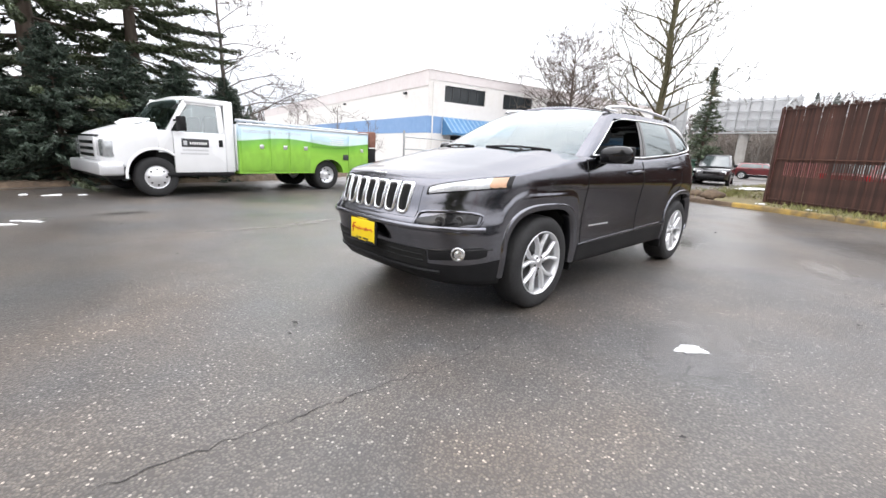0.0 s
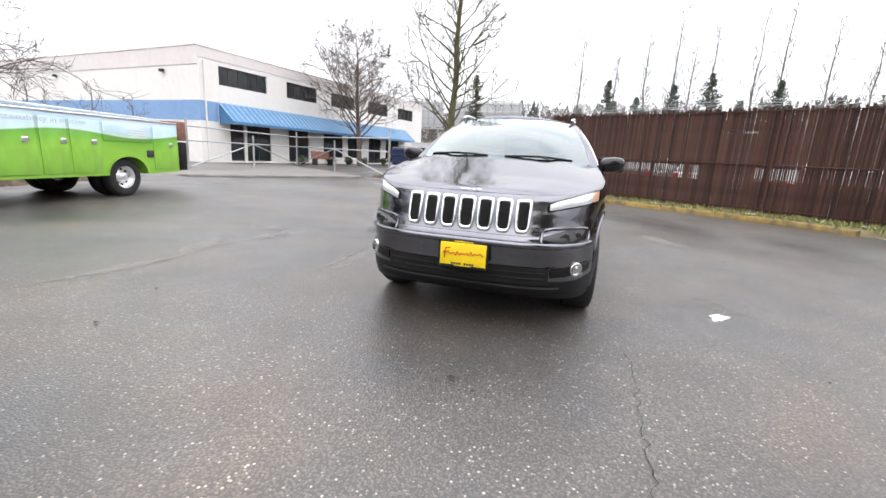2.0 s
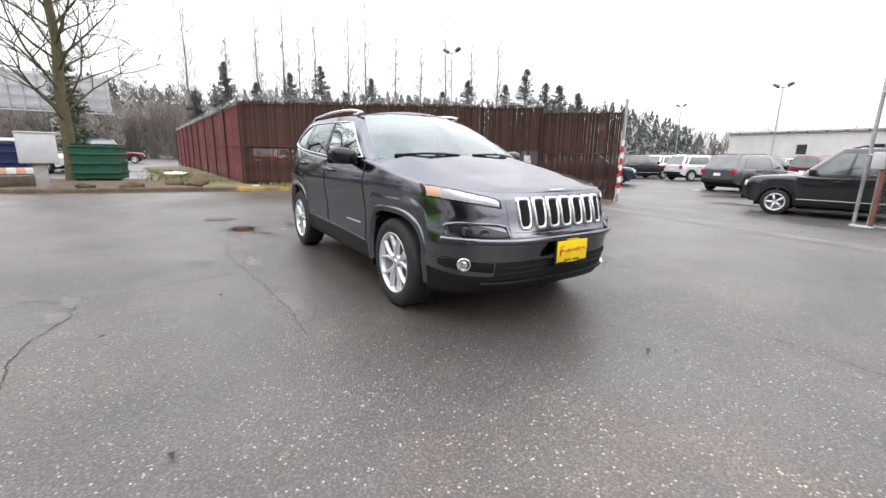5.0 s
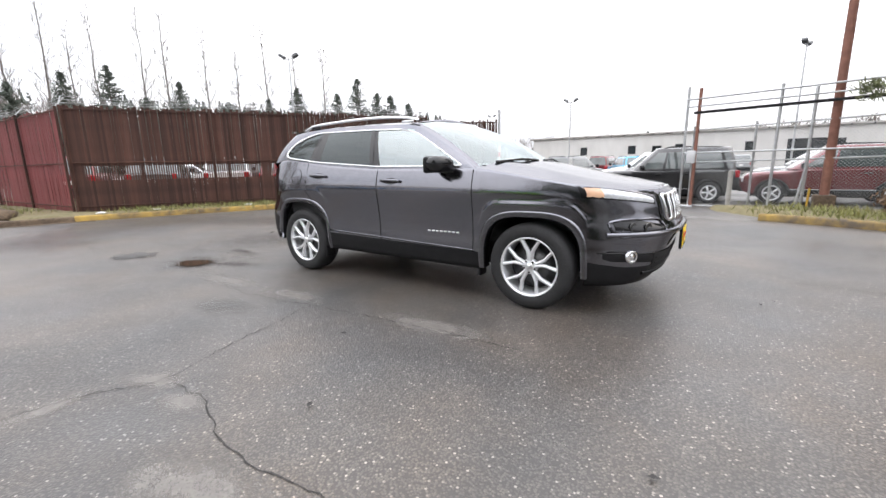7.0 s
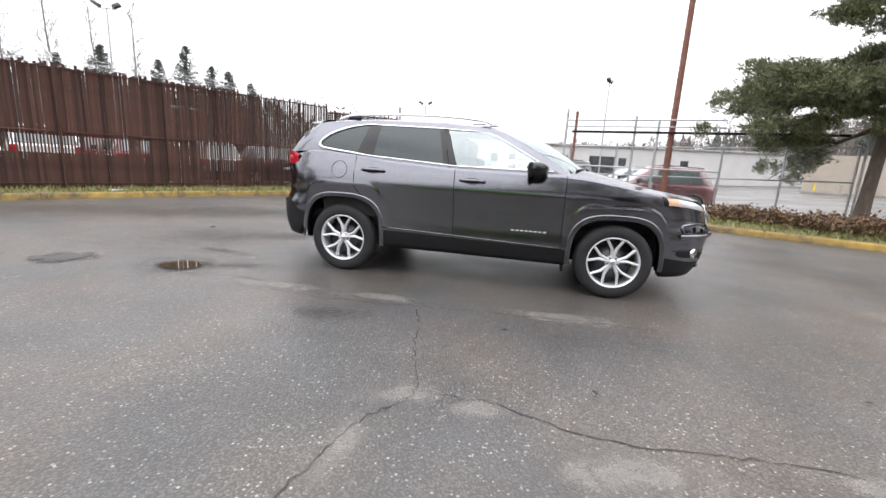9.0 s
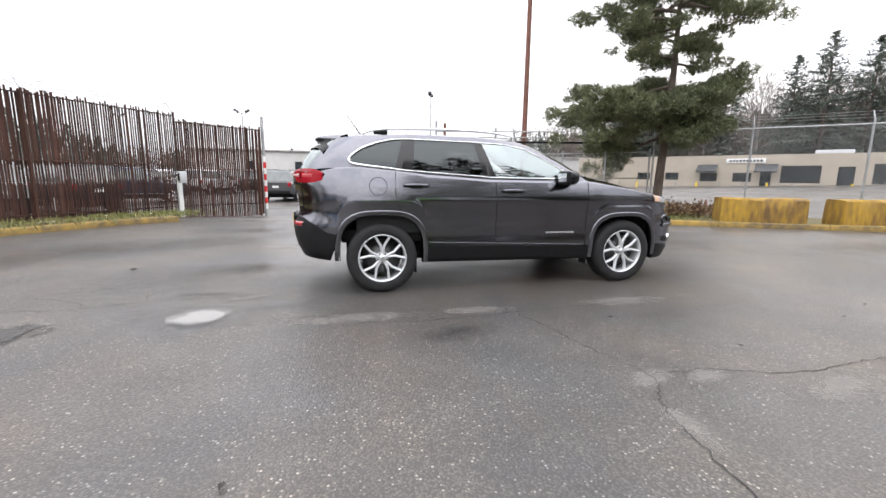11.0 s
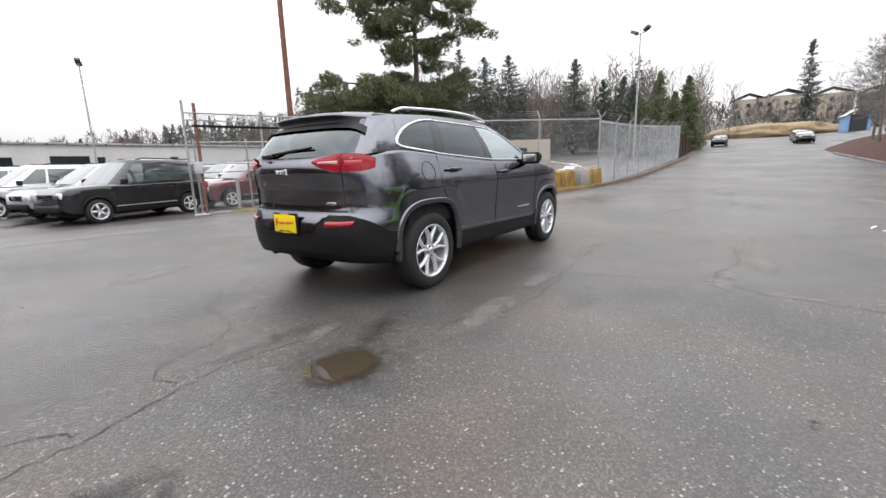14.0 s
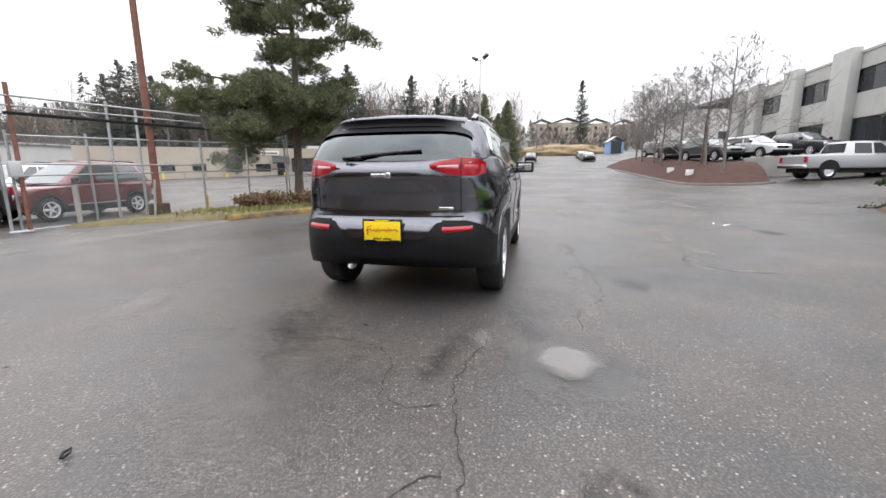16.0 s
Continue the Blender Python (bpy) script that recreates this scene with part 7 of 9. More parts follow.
for v in bm.verts:
    v.co = Vector((v.co.x * 1.6, v.co.y * 0.5, v.co.z * 0.03)) * (1 + 0.3 * noise.noise(v.co * 2))
part("snow", bm, M["trash"], sm)

# ---- low weathered building behind the car park ----
lb = thing("low_building", "long low weathered white building behind the cars", "building", pose(-20, 53, 0.2, 0, 0, -2))
opens = [(a, a + 0.9, 1.7, 2.7) for a in (6.5, 12.3, 17.4, 24.0, 31.0, 38.0)] + [(15.0, 16.0, 0.0, 2.6), (27.5, 31.0 - 0.4, 0.0, 2.8)]
bm = bmesh.new()
pierced_wall(bm, 62, 3.9, 0.3, opens)
flipped(part("front_wall", bm, M["wall_low"], lb, smooth=False))
for a, b, z0, z1 in opens:
    for c in window_unit(lb, a, b, z0, z1, 1).children:
        flipped(c)
boxed("roof_edge", (-0.3, 62.3, -0.25, 14, 3.9, 4.1), M["concrete"], lb, bevel=0.02)
boxed("end_wall", (0, 0.3, 0.3, 14, 0, 3.9), M["wall_low"], lb, bevel=0)
for i in range(40):
    boxed("rafter_end", (1 + i * 1.55, 1.12 + i * 1.55, -0.34, -0.25, 3.86, 4.02), M["frame_dark"], lb, bevel=0)
# dark sheet added behind the openings in place of a shaded interior
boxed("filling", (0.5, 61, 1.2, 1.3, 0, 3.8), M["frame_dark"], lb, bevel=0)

# ---- beige building behind the chain-link ----
ang = math.degrees(math.atan2(14.8 - 33.5, 41.2 - 27.9))
bb = thing("beige_building", "low beige concrete building behind the chain-link fence", "building", pose(24.2, 38.7, 0.35, 0, 0, ang))
LB = 29.3
opens = [(12.0, 13.4, 0.8, 1.6), (14.6, 16.0, 0.8, 1.6), (9.0, 10.2, 0.9, 1.6), (6.4, 7.6, 0.9, 1.6), (18.0, 20.6, 0.75, 2.2), (21.6, 22.6, 0.0, 2.1), (23.6, 26.8, 0.75, 2.3), (16.6, 17.4, 0.0, 2.0)]
bm = bmesh.new()
pierced_wall(bm, LB, 3.15, 0.3, opens)
flipped(part("front_wall", bm, M["wall_beige"], bb, smooth=False))
for a, b, z0, z1 in opens:
    for c in window_unit(bb, a, b, z0, z1, 2 if b - a > 1.1 else 1).children:
        flipped(c)
boxed("end_wall", (LB - 0.3, LB - 0.004, 0.3, 12, 0, 3.15), M["wall_beige"], bb, bevel=0)
boxed("roof", (0.2, LB - 0.4, 0.3, 12, 2.8, 2.95), M["concrete"], bb, bevel=0)
# dark sheet added inside, its colour standing for room shade
boxed("filling", (0.5, LB - 0.5, 1.1, 1.2, 0, 3.0), M["frame_dark"], bb, bevel=0)
for u in (11.8, 16.2):
    bm = bmesh.new()
    grid(bm, [[(u, 0, 2.35), (u + 1.6, 0, 2.35)], [(u, -0.9, 1.75), (u + 1.6, -0.9, 1.75)], [(u, -0.9, 1.62), (u + 1.6, -0.9, 1.62)]])
    part("door_canopy", bm, M["frame_dark"], bb, smooth=False)
sign = boxed("sign_board", (14.0, 16.9, -0.08, -0.02, 2.45, 2.85), M["white_stripe"], bb, "white sign board with plain bars", 0.01)
for i in range(10):
    boxed("sign_bar", (14.25 + i * 0.25, 14.42 + i * 0.25, -0.095, -0.08, 2.56, 2.74), M["frame_dark"], bb, bevel=0)
boxed("roof_unit", (20, 22.5, 3, 5, 2.95, 3.6), M["cabinet"], bb, bevel=0.05)
for i in range(16):
    p = bb.matrix_world @ Vector((1.5 + i * 1.75, -1.1, 0))
    b2 = thing("bollard", "short yellow bollard before the beige building", "bollard", pose(p.x, p.y, 0.35), "bollards by the wall")
    bar("post", [(0, 0, 0), (0, 0, 0.75)], 0.08, M["plate_yellow"] if i % 3 == 0 else M["concrete"], b2)
    boxed("wheel_stop", (-0.6, 0.6, -0.9, -0.75, 0, 0.14), M["concrete"], b2, m=pose(0, 0, 0, 0, 0, ang))

# ---- grey tilt-up building above the parked cars ----
gb = thing("grey_building", "grey concrete industrial building with dark windows", "building", pose(16, -24, 1.9))
LG = 38.0
opens = []
for k in range(5):
    u = 4.8 + k * 7.0
    if u + 6.2 < LG:
        opens += [(u + 1.5, u + 6.2, 4.7, 6.4), (u + 1.7, u + 6.0, 1.0, 2.9)]
bm = bmesh.new()
pierced_wall(bm, LG, 7.5, 0.35, opens)
part("front_wall", bm, M["wall_grey"], gb, smooth=False)
for a, b, z0, z1 in opens:
    window_unit(gb, a, b, z0, z1, 3)
for k in range(6):
    u = 4.8 + k * 7.0 if k < 5 else LG - 1.2
    boxed("pier", (u - 1.1, u + 1.1, 0.0, 0.7, -1, 8.0), M["wall_grey"], gb, bevel=0.03)
boxed("parapet", (0, LG, -0.36, 0.06, 7.5, 7.72), M["wall_grey"], gb, bevel=0.02)
boxed("end_wall", (LG - 0.35, LG, -14, -0.35, -1, 7.5), M["wall_grey"], gb, bevel=0)
boxed("end_wall", (0, 0.35, -14, -0.35, -1, 7.5), M["wall_grey"], gb, bevel=0)
boxed("roof", (0.35, LG - 0.35, -14, -0.35, 7.0, 7.2), M["concrete"], gb, bevel=0)
# added dark slab, the shade of the rooms put into its colour
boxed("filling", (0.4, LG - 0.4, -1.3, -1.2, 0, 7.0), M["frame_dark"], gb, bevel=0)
# blue shed and pale sheds farther up the road
for nm, x, y, w, d, h, mt, lab in (("blue_shed", 104, -18.0, 3.4, 3.4, 2.6, "wall_blue", "small blue metal shed up the road"), ("grey_warehouse", 92, -36, 16, 12, 8.5, "wall_grey", "grey warehouse with shallow pitched roof"), ("pale_warehouse", 74, -27, 14, 10, 6.0, "wall_low", "pale metal warehouse beside bare trees")):
    t = thing(nm, lab, "building", pose(x, y, ground_z(x, y), 0, 0, 8))
    boxed("wall", (-w / 2, w / 2, -d / 2, d / 2, -1, h), M[mt], t, bevel=0)
    bm = bmesh.new()
    grid(bm, [[(-w / 2 - 0.3, -d / 2 - 0.3, h), (-w / 2 - 0.3, 0, h + 1.3), (-w / 2 - 0.3, d / 2 + 0.3, h)], [(w / 2 + 0.3, -d / 2 - 0.3, h), (w / 2 + 0.3, 0, h + 1.3), (w / 2 + 0.3, d / 2 + 0.3, h)]])
    part("roof", bm, M["cabinet"], t, smooth=False)
    boxed("door", (-w / 2 - 0.05, -w / 2, -1.2, 1.2, -0.5, 2.8), M["frame_dark"], t, bevel=0)

# billboard on posts beyond the yard
sg = thing("billboard", "grey lattice back of a large roadside billboard", "billboard", pose(-63, -14, 0, 0, 0, 88))
for k, (u0, u1) in enumerate(((-15, -5.5), (-3.5, 7.0))):
    boxed("panel", (u0, u1, -0.15, 0.0, 5.6, 9.6), M["cabinet"], sg, bevel=0.02)
    for u in np.linspace(u0 + 0.3, u1 - 0.3, 9):
        boxed("stringer", (u - 0.08, u + 0.08, -0.42, -0.15, 5.4, 9.8), M["galv"], sg, bevel=0)
    for z in (6.0, 7.0, 8.0, 9.2):
        boxed("girt", (u0, u1, -0.52, -0.42, z - 0.07, z + 0.07), M["galv"], sg, bevel=0)
    boxed("catwalk", (u0 - 0.3, u1 + 0.3, -1.2, -0.42, 5.25, 5.4), M["galv"], sg, bevel=0)
    bar("column", [((u0 + u1) / 2, -0.3, 0), ((u0 + u1) / 2, -0.3, 5.4)], 0.55, M["concrete"], sg, n=14)

# ---- tall yard lamps ----
def yard_lamp(x, y, h, turn, label, heads=2, z=None):
    t = thing("yard_lamp", label, "street lamp", pose(x, y, ground_z(x, y) if z is None else z, 0, 0, turn), "tall yard lamps")
    bar("mast", [(0, 0, 0), (0, 0, h - 0.25)], [0.075, 0.04], M["galv"], t)
    bar("cross_arm", [(-0.45, 0, h - 0.3), (0.45, 0, h - 0.3)], 0.035, M["galv"], t)
    for s in ((-1, 1) if heads == 2 else (1,)):
        head = new("lamp_head")
        head.parent = t
        head.matrix_basis = pose(s * 0.5, 0, h - 0.12, 0, -28 * s, 0)
        boxed("housing", (-0.22, 0.22, -0.16, 0.16, -0.08, 0.11), M["lamp_grey"], head, bevel=0.04)
        boxed("lens", (-0.17, 0.17, -0.12, 0.12, -0.092, -0.08), M["pane_dark"], head, bevel=0.005)
    return t


yard_lamp(-23.6, 16.4, 9.1, 25, "tall twin-headed yard lamp behind the fence")
yard_lamp(6.3, 34.8, 9.0, 70, "tall yard lamp among the parked cars")
yard_lamp(27.4, 3.4, 8.9, 60, "tall yard lamp behind the chain-link fence", 2)
yard_lamp(-11.0, 40.0, 7.5, 0, "tall twin-headed yard lamp in the car park")
yard_lamp(-30, 60, 9.0, 0, "tall twin-headed yard lamp in the car park")

# ---- service truck ----
def build_truck(m):
    t = thing("service_truck", "white service truck with green landscape on its body", "truck", m)
    W = M["white_paint"]
    # green side picture: sky, hills and meadow in one painted material by height
    gm = bpy.data.materials.new("green_landscape_wrap")
    gm.use_nodes = True
    n, l = gm.node_tree.nodes, gm.node_tree.links
    b = n["Principled BSDF"]
    b.inputs["Roughness"].default_value = 0.3
    b.inputs["Coat Weight"].default_value = 0.5
    tc, sep = n.new("ShaderNodeTexCoord"), n.new("ShaderNodeSeparateXYZ")
    l.new(tc.outputs["Object"], sep.inputs[0])
    wav = n.new("ShaderNodeMath")
    wav.operation = "SINE"
    mul = n.new("ShaderNodeMath")
    mul.operation = "MULTIPLY"
    mul.inputs[1].default_value = 2.1
    l.new(sep.outputs["X"], mul.inputs[0])
    l.new(mul.outputs[0], wav.inputs[0])
    add = n.new("ShaderNodeMath")
    add.operation = "MULTIPLY_ADD"
    add.inputs[1].default_value = 0.055
    l.new(wav.outputs[0], add.inputs[0])
    l.new(sep.outputs["Z"], add.inputs[2])
    mr = n.new("ShaderNodeMapRange")
    mr.inputs["From Min"].default_value, mr.inputs["From Max"].default_value = 0.45, 1.50
    l.new(add.outputs[0], mr.inputs["Value"])
    rp = n.new("ShaderNodeValToRGB")
    e = rp.color_ramp.elements
    e[0].position, e[0].color = 0.0, (0.22, 0.46, 0.05, 1)
    e[1].position, e[1].color = 1.0, (0.62, 0.74, 0.82, 1)
    for p, c in ((0.45, (0.27, 0.55, 0.07, 1)), (0.66, (0.16, 0.42, 0.05, 1)), (0.70, (0.13, 0.36, 0.05, 1)), (0.72, (0.55, 0.72, 0.66, 1)), (0.86, (0.50, 0.68, 0.80, 1))):
        k = e.new(p)
        k.color = c
    l.new(mr.outputs["Result"], rp.inputs["Fac"])
    nz = n.new("ShaderNodeTexNoise")
    nz.inputs["Scale"].default_value = 3.0
    hs, mm = n.new("ShaderNodeHueSaturation"), n.new("ShaderNodeMapRange")
    mm.inputs["To Min"].default_value, mm.inputs["To Max"].default_value = 0.75, 1.25
    l.new(nz.outputs["Fac"], mm.inputs["Value"])
    l.new(mm.outputs["Result"], hs.inputs["Value"])
    l.new(rp.outputs["Color"], hs.inputs["Color"])
    l.new(hs.outputs["Color"], b.inputs["Base Color"])
    # local: x forward, the visible side is y = 0 and the truck lies at y < 0
    wid = 2.0
    # cab shell as lofted sections along x: (x, half width, bottom, side top, roof z, roof half width)
    key = [(2.74, 0.84, 0.62, 1.04, 1.10, 0.72), (2.70, 0.90, 0.60, 1.08, 1.15, 0.76), (2.60, 0.96, 0.58, 1.13, 1.21, 0.80), (2.3, 0.99, 0.56, 1.21, 1.32, 0.82), (1.92, 1.0, 0.50, 1.28, 1.43, 0.84)]
    sec = []
    for x in [2.74, 2.70, 2.65, 2.60, 2.54, 2.49] + [1.98 + 0.485 * math.cos(a) for a in np.linspace(0, 1.70, 12)] + [1.90]:
        v = [interp(x, [(q[0], q[c]) for q in key[::-1]]) for c in range(1, 6)]
        d = abs(x - 1.98) / 0.485
        if d < 1:
            v[1] = max(v[1], 0.42 + 0.485 * math.sqrt(1 - d * d))
        sec.append((x, *v))
    rows = []
    for x, w, z0, zs, zr, wr in sec:
        half = [(w - 0.03, z0), (w, (z0 + zs) / 2), (w - 0.015, zs - 0.03), (w - 0.06, zs), (wr, zr - 0.02), (wr * 0.5, zr + 0.01), (0, zr + 0.02)]
        rows.append([(x, y - wid / 2, z) for y, z in half] + [(x, -y - wid / 2, z) for y, z in half[-2::-1]])
    bm = bmesh.new()
    vs = grid(bm, rows)
    bm.faces.new(vs[0])
    bmesh.ops.recalc_face_normals(bm, faces=bm.faces)
    # wheel arch openings are dark liners over the shell
    sharp(part("bonnet", bm, W, t), 45)
    # cab with openings: side panels
    for yy, sg in ((0.0, 1), (-wid, -1)):
        y0, y1 = (yy - 0.05, yy) if sg > 0 else (yy, yy + 0.05)
        boxed("door", (0.66, 1.66, y0, y1, 0.47, 1.27), W, t, bevel=0.012)
        # window frame of the door, leaning in
        tilt = Matrix.Translation((0, yy - 0.025 * sg, 1.27)) @ pose(0, 0, 0, 9 * sg, 0, 0)
        for d in ((0.66, 0.78, 0.0, 0.62), (0.78, 1.36, 0.54, 0.62)):
            boxed("pillar", (d[0], d[1], -0.025, 0.025, d[2], d[3]), W, t, bevel=0.008, m=tilt)
        bm = bmesh.new()
        q = [Vector((1.78, -0.025, 0.0)), Vector((1.70, -0.025, 0.0)), Vector((1.28, -0.025, 0.62)), Vector((1.40, -0.025, 0.62))]
        f0 = [bm.verts.new(tilt @ v) for v in q]
        f1 = [bm.verts.new(tilt @ (v + Vector((0, 0.05, 0)))) for v in q]
        bm.faces.new(f0[::-1])
        bm.faces.new(f1)
        for i in range(4):
            bm.faces.new((f0[i], f0[(i + 1) % 4], f1[(i + 1) % 4], f1[i]))
        part("screen_pillar", bm, W, t, smooth=False)
        bm = bmesh.new()
        bm.faces.new([bm.verts.new(tilt @ Vector(p)) for p in ((0.78, 0, 0), (1.70, 0, 0), (1.30, 0, 0.55), (0.78, 0, 0.55))])
        part("side_window", bm, M["clear"], t, smooth=False)
        # mirror
        mir = new("door_mirror")
        mir.parent = t
        boxed("mirror_head", (1.50, 1.62, yy + sg * 0.16 - 0.10, yy + sg * 0.16 + 0.12, 1.28, 1.56), M["black_plastic"], mir, bevel=0.03)
        bar("mirror_arm", [(1.62, yy, 1.34), (1.57, yy + sg * 0.12, 1.36)], 0.02, M["black_plastic"], mir)
        bar("mirror_arm", [(1.62, yy, 1.48), (1.57, yy + sg * 0.12, 1.49)], 0.02, M["black_plastic"], mir)
        boxed("door_handle", (0.72, 0.80, yy + sg * 0.0, yy + sg * 0.02, 1.00, 1.14), M["black_plastic"], t, bevel=0.006)
        boxed("step_sill", (0.5, 1.8, min(yy, yy - sg * 0.12), max(yy, yy - sg * 0.12), 0.40, 0.47), M["black_plastic"], t, bevel=0.01)
        boxed("front_wing_panel", (1.668, 1.93, y0, y1, 0.86, 1.28), W, t, bevel=0.012)
        boxed("cab_rear_panel", (0.46, 0.655, y0, y1, 0.47, 1.9), W, t, bevel=0.03, m=Matrix.Translation((0, 0, 0)))
        boxed("door_sign", (1.0, 1.52, yy + (0.001 if sg > 0 else -0.006), yy + (0.006 if sg > 0 else -0.001), 0.98, 1.14), M["frame_dark"], t, "dark sign panel on the door", 0.002)
        for i in range(8):
            boxed("sign_bar", (1.04 + i * 0.043, 1.07 + i * 0.043, yy + (0.006 if sg > 0 else -0.009), yy + (0.009 if sg > 0 else -0.006), 1.03, 1.08), M["white_stripe"], t, bevel=0)
        boxed("sign_emblem", (1.42, 1.49, yy + (0.006 if sg > 0 else -0.009), yy + (0.009 if sg > 0 else -0.006), 1.01, 1.10), M["cabinet"], t, bevel=0.003)
        for r, z in ((11, 0.90), (12, 0.83)):
            for i in range(r):
                boxed("lettering_bar", (1.02 + i * 0.045, 1.052 + i * 0.045, yy + (0.001 if sg > 0 else -0.004), yy + (0.004 if sg > 0 else -0.001), z, z + 0.035), M["cabinet"], t, bevel=0)
    # roof
    rows = []
    for x, w, z in ((1.42, 0.80, 1.88), (1.25, 0.86, 1.95), (0.9, 0.88, 1.99), (0.55, 0.88, 1.98), (0.44, 0.86, 1.93)):
        rows.append([(x, y * w - wid / 2, z + 0.05 * (1 - y * y)) for y in np.linspace(-1, 1, 9)])
    bm = bmesh.new()
    grid(bm, rows)
    r0 = [(x, y, z - 0.08) for x, y, z in rows[0]]
    grid(bm, [rows[0], r0])
    part("cab_roof", bm, W, t)
    for yy in (-0.10, -wid + 0.10):
        boxed("roof_side", (0.46, 1.38, yy - 0.03, yy + 0.03, 1.84, 1.95), W, t, bevel=0.02)
    bm = bmesh.new()
    grid(bm, [[(1.92, y * 0.90 - wid / 2, 1.42 - 0.05 * y * y) for y in np.linspace(-1, 1, 9)], [(1.42, y * 0.78 - wid / 2, 1.87 + 0.03 * (1 - y * y)) for y in np.linspace(-1, 1, 9)]])
    part("windscreen", bm, M["screen"], t)
    boxed("cab_back", (0.44, 0.50, -wid + 0.06, -0.06, 0.5, 1.95), W, t, bevel=0.02)
    bm = bmesh.new()
    box(bm, 0.5, 1.9, -wid + 0.08, -0.08, 0.5, 0.62)
    box(bm, 1.55, 1.95, -wid + 0.1, -0.1, 0.62, 1.30, 0.05)
    part("cab_floor", bm, M["underside"], t)
    for y in (-0.5, -1.5):
        seat = new("seat")
        seat.parent = t
        boxed("cushion", (0.75, 1.25, y - 0.28, y + 0.28, 0.85, 1.02), M["seat"], seat, bevel=0.05)
        boxed("backrest", (0.60, 0.78, y - 0.27, y + 0.27, 1.0, 1.62), M["seat"], seat, bevel=0.05)
    # nose: grille, lamps, bumper
    boxed("grille", (2.66, 2.80, -1.50, -0.50, 0.68, 1.10), M["alloy"], t, bevel=0.02)
    boxed("bonnet_lip", (2.62, 2.795, -1.52, -0.48, 1.102, 1.135), M["gloss_black"], t, bevel=0.01)
    for i in range(3):
        boxed("grille_slot", (2.785, 2.806, -1.44, -0.56, 0.735 + i * 0.115, 0.795 + i * 0.115), M["gloss_black"], t, bevel=0.006)
    for y in (-0.28, -1.72):
        hl = boxed("headlamp", (2.44, 2.775, y - 0.215, y + 0.215, 0.74, 1.06), M["clear_lamp"], t, bevel=0.03)
        sgn = 1 if y > -1 else -1
        boxed("turn_signal", (2.47, 2.62, y + sgn * 0.19 - 0.03, y + sgn * 0.19 + 0.03, 0.88, 0.97), M["orange_lens"], t, bevel=0.01)
    boxed("front_bumper", (2.50, 2.88, -1.99, -0.01, 0.42, 0.665), M["alloy"], t, bevel=0.04)
    boxed("valance", (2.42, 2.74, -1.9, -0.1, 0.34, 0.50), M["black_plastic"], t, bevel=0.03)
    # chassis
    for y in (-0.6, -1.4):
        boxed("chassis_rail", (-3.3, 2.6, y - 0.05, y + 0.05, 0.40, 0.56), M["underside"], t, bevel=0)
    # service body
    for yy, sg in ((0.06, 1), (-wid - 0.06, -1)):
        y0, y1 = (yy - 0.42, yy) if sg > 0 else (yy, yy + 0.42)
        bm = bmesh.new()
        arch, k = 0.47, 14
        prof = [(0.40, 0.44), (0.40, 1.50), (-3.34, 1.50), (-3.34, 0.46)]
        cx = -1.98
        prof += [(cx - arch * math.cos(a), 0.44 + 0.36 * math.sin(a)) for a in np.linspace(0, math.pi, k)]
        f0 = [bm.verts.new((x, y1 if sg > 0 else y0, z)) for x, z in prof]
        f1 = [bm.verts.new((x, y0 if sg > 0 else y1, z)) for x, z in prof]
        a, b2 = bm.faces.new(f0), bm.faces.new(f1[::-1])
        for i in range(len(prof)):
            j = (i + 1) % len(prof)
            bm.faces.new((f0[j], f0[i], f1[i], f1[j]))
        bmesh.ops.recalc_face_normals(bm, faces=bm.faces)
        body = part("side_locker", bm, gm, t, "locker side with green hill picture", smooth=False)
        face = yy + sg * 0.008
        for x0, x1, z0 in ((0.36, -0.30, 0.50), (-0.33, -0.80, 0.50), (-0.83, -1.42, 0.50), (-2.62, -3.28, 0.52), (-1.45, -2.58, 1.08)):
            dr = boxed("locker_door", (min(x0, x1) + 0.012, max(x0, x1) - 0.012, face - 0.008, face + 0.006, z0, 1.42 if z0 < 1 else 1.42), gm, t, bevel=0.004)
            hx = (x0 + x1) / 2 - (0.15 if z0 < 1 else 0)
            if z0 < 1:
                boxed("latch", (hx - 0.05, hx + 0.05, face + sg * 0.004, face + sg * 0.016, 1.00, 1.09) if sg > 0 else (hx - 0.05, hx + 0.05, face - 0.016, face - 0.004, 1.00, 1.09), M["satin"], t, bevel=0.004)
        bm = bmesh.new()
        rows = [[(cx - rr * math.cos(a), yy + sg * 0.012, 0.44 + (0.36 + rr - arch) * math.sin(a)) for a in np.linspace(0, math.pi, k)] for rr in (arch - 0.01, arch + 0.04)]
        grid(bm, rows)
        part("arch_trim", bm, gm, t, smooth=False)
        boxed("filler_flap", (-2.62, -2.44, face - 0.002, face + 0.010, 0.78, 0.92) if sg > 0 else (-2.62, -2.44, face - 0.01, face + 0.002, 0.78, 0.92), M["frame_dark"], t, bevel=0.01)
        words("sustainability in motion", 0.13, M["cabinet"], pose(-0.42, face + sg * 0.008, 1.375, 90, 0, 180 if sg > 0 else 0), t, fit_width=1.45)
        for r in range(4):
            boxed("small_print", (-2.45, -2.05 + 0.05 * (r % 2), face if sg > 0 else face - 0.011, face + 0.011 if sg > 0 else face, 1.16 + r * 0.05, 1.18 + r * 0.05), M["white_stripe"], t, bevel=0)
    boxed("bed_floor", (-3.3, 0.38, -1.62, -0.38, 0.75, 0.85), M["black_plastic"], t, bevel=0)
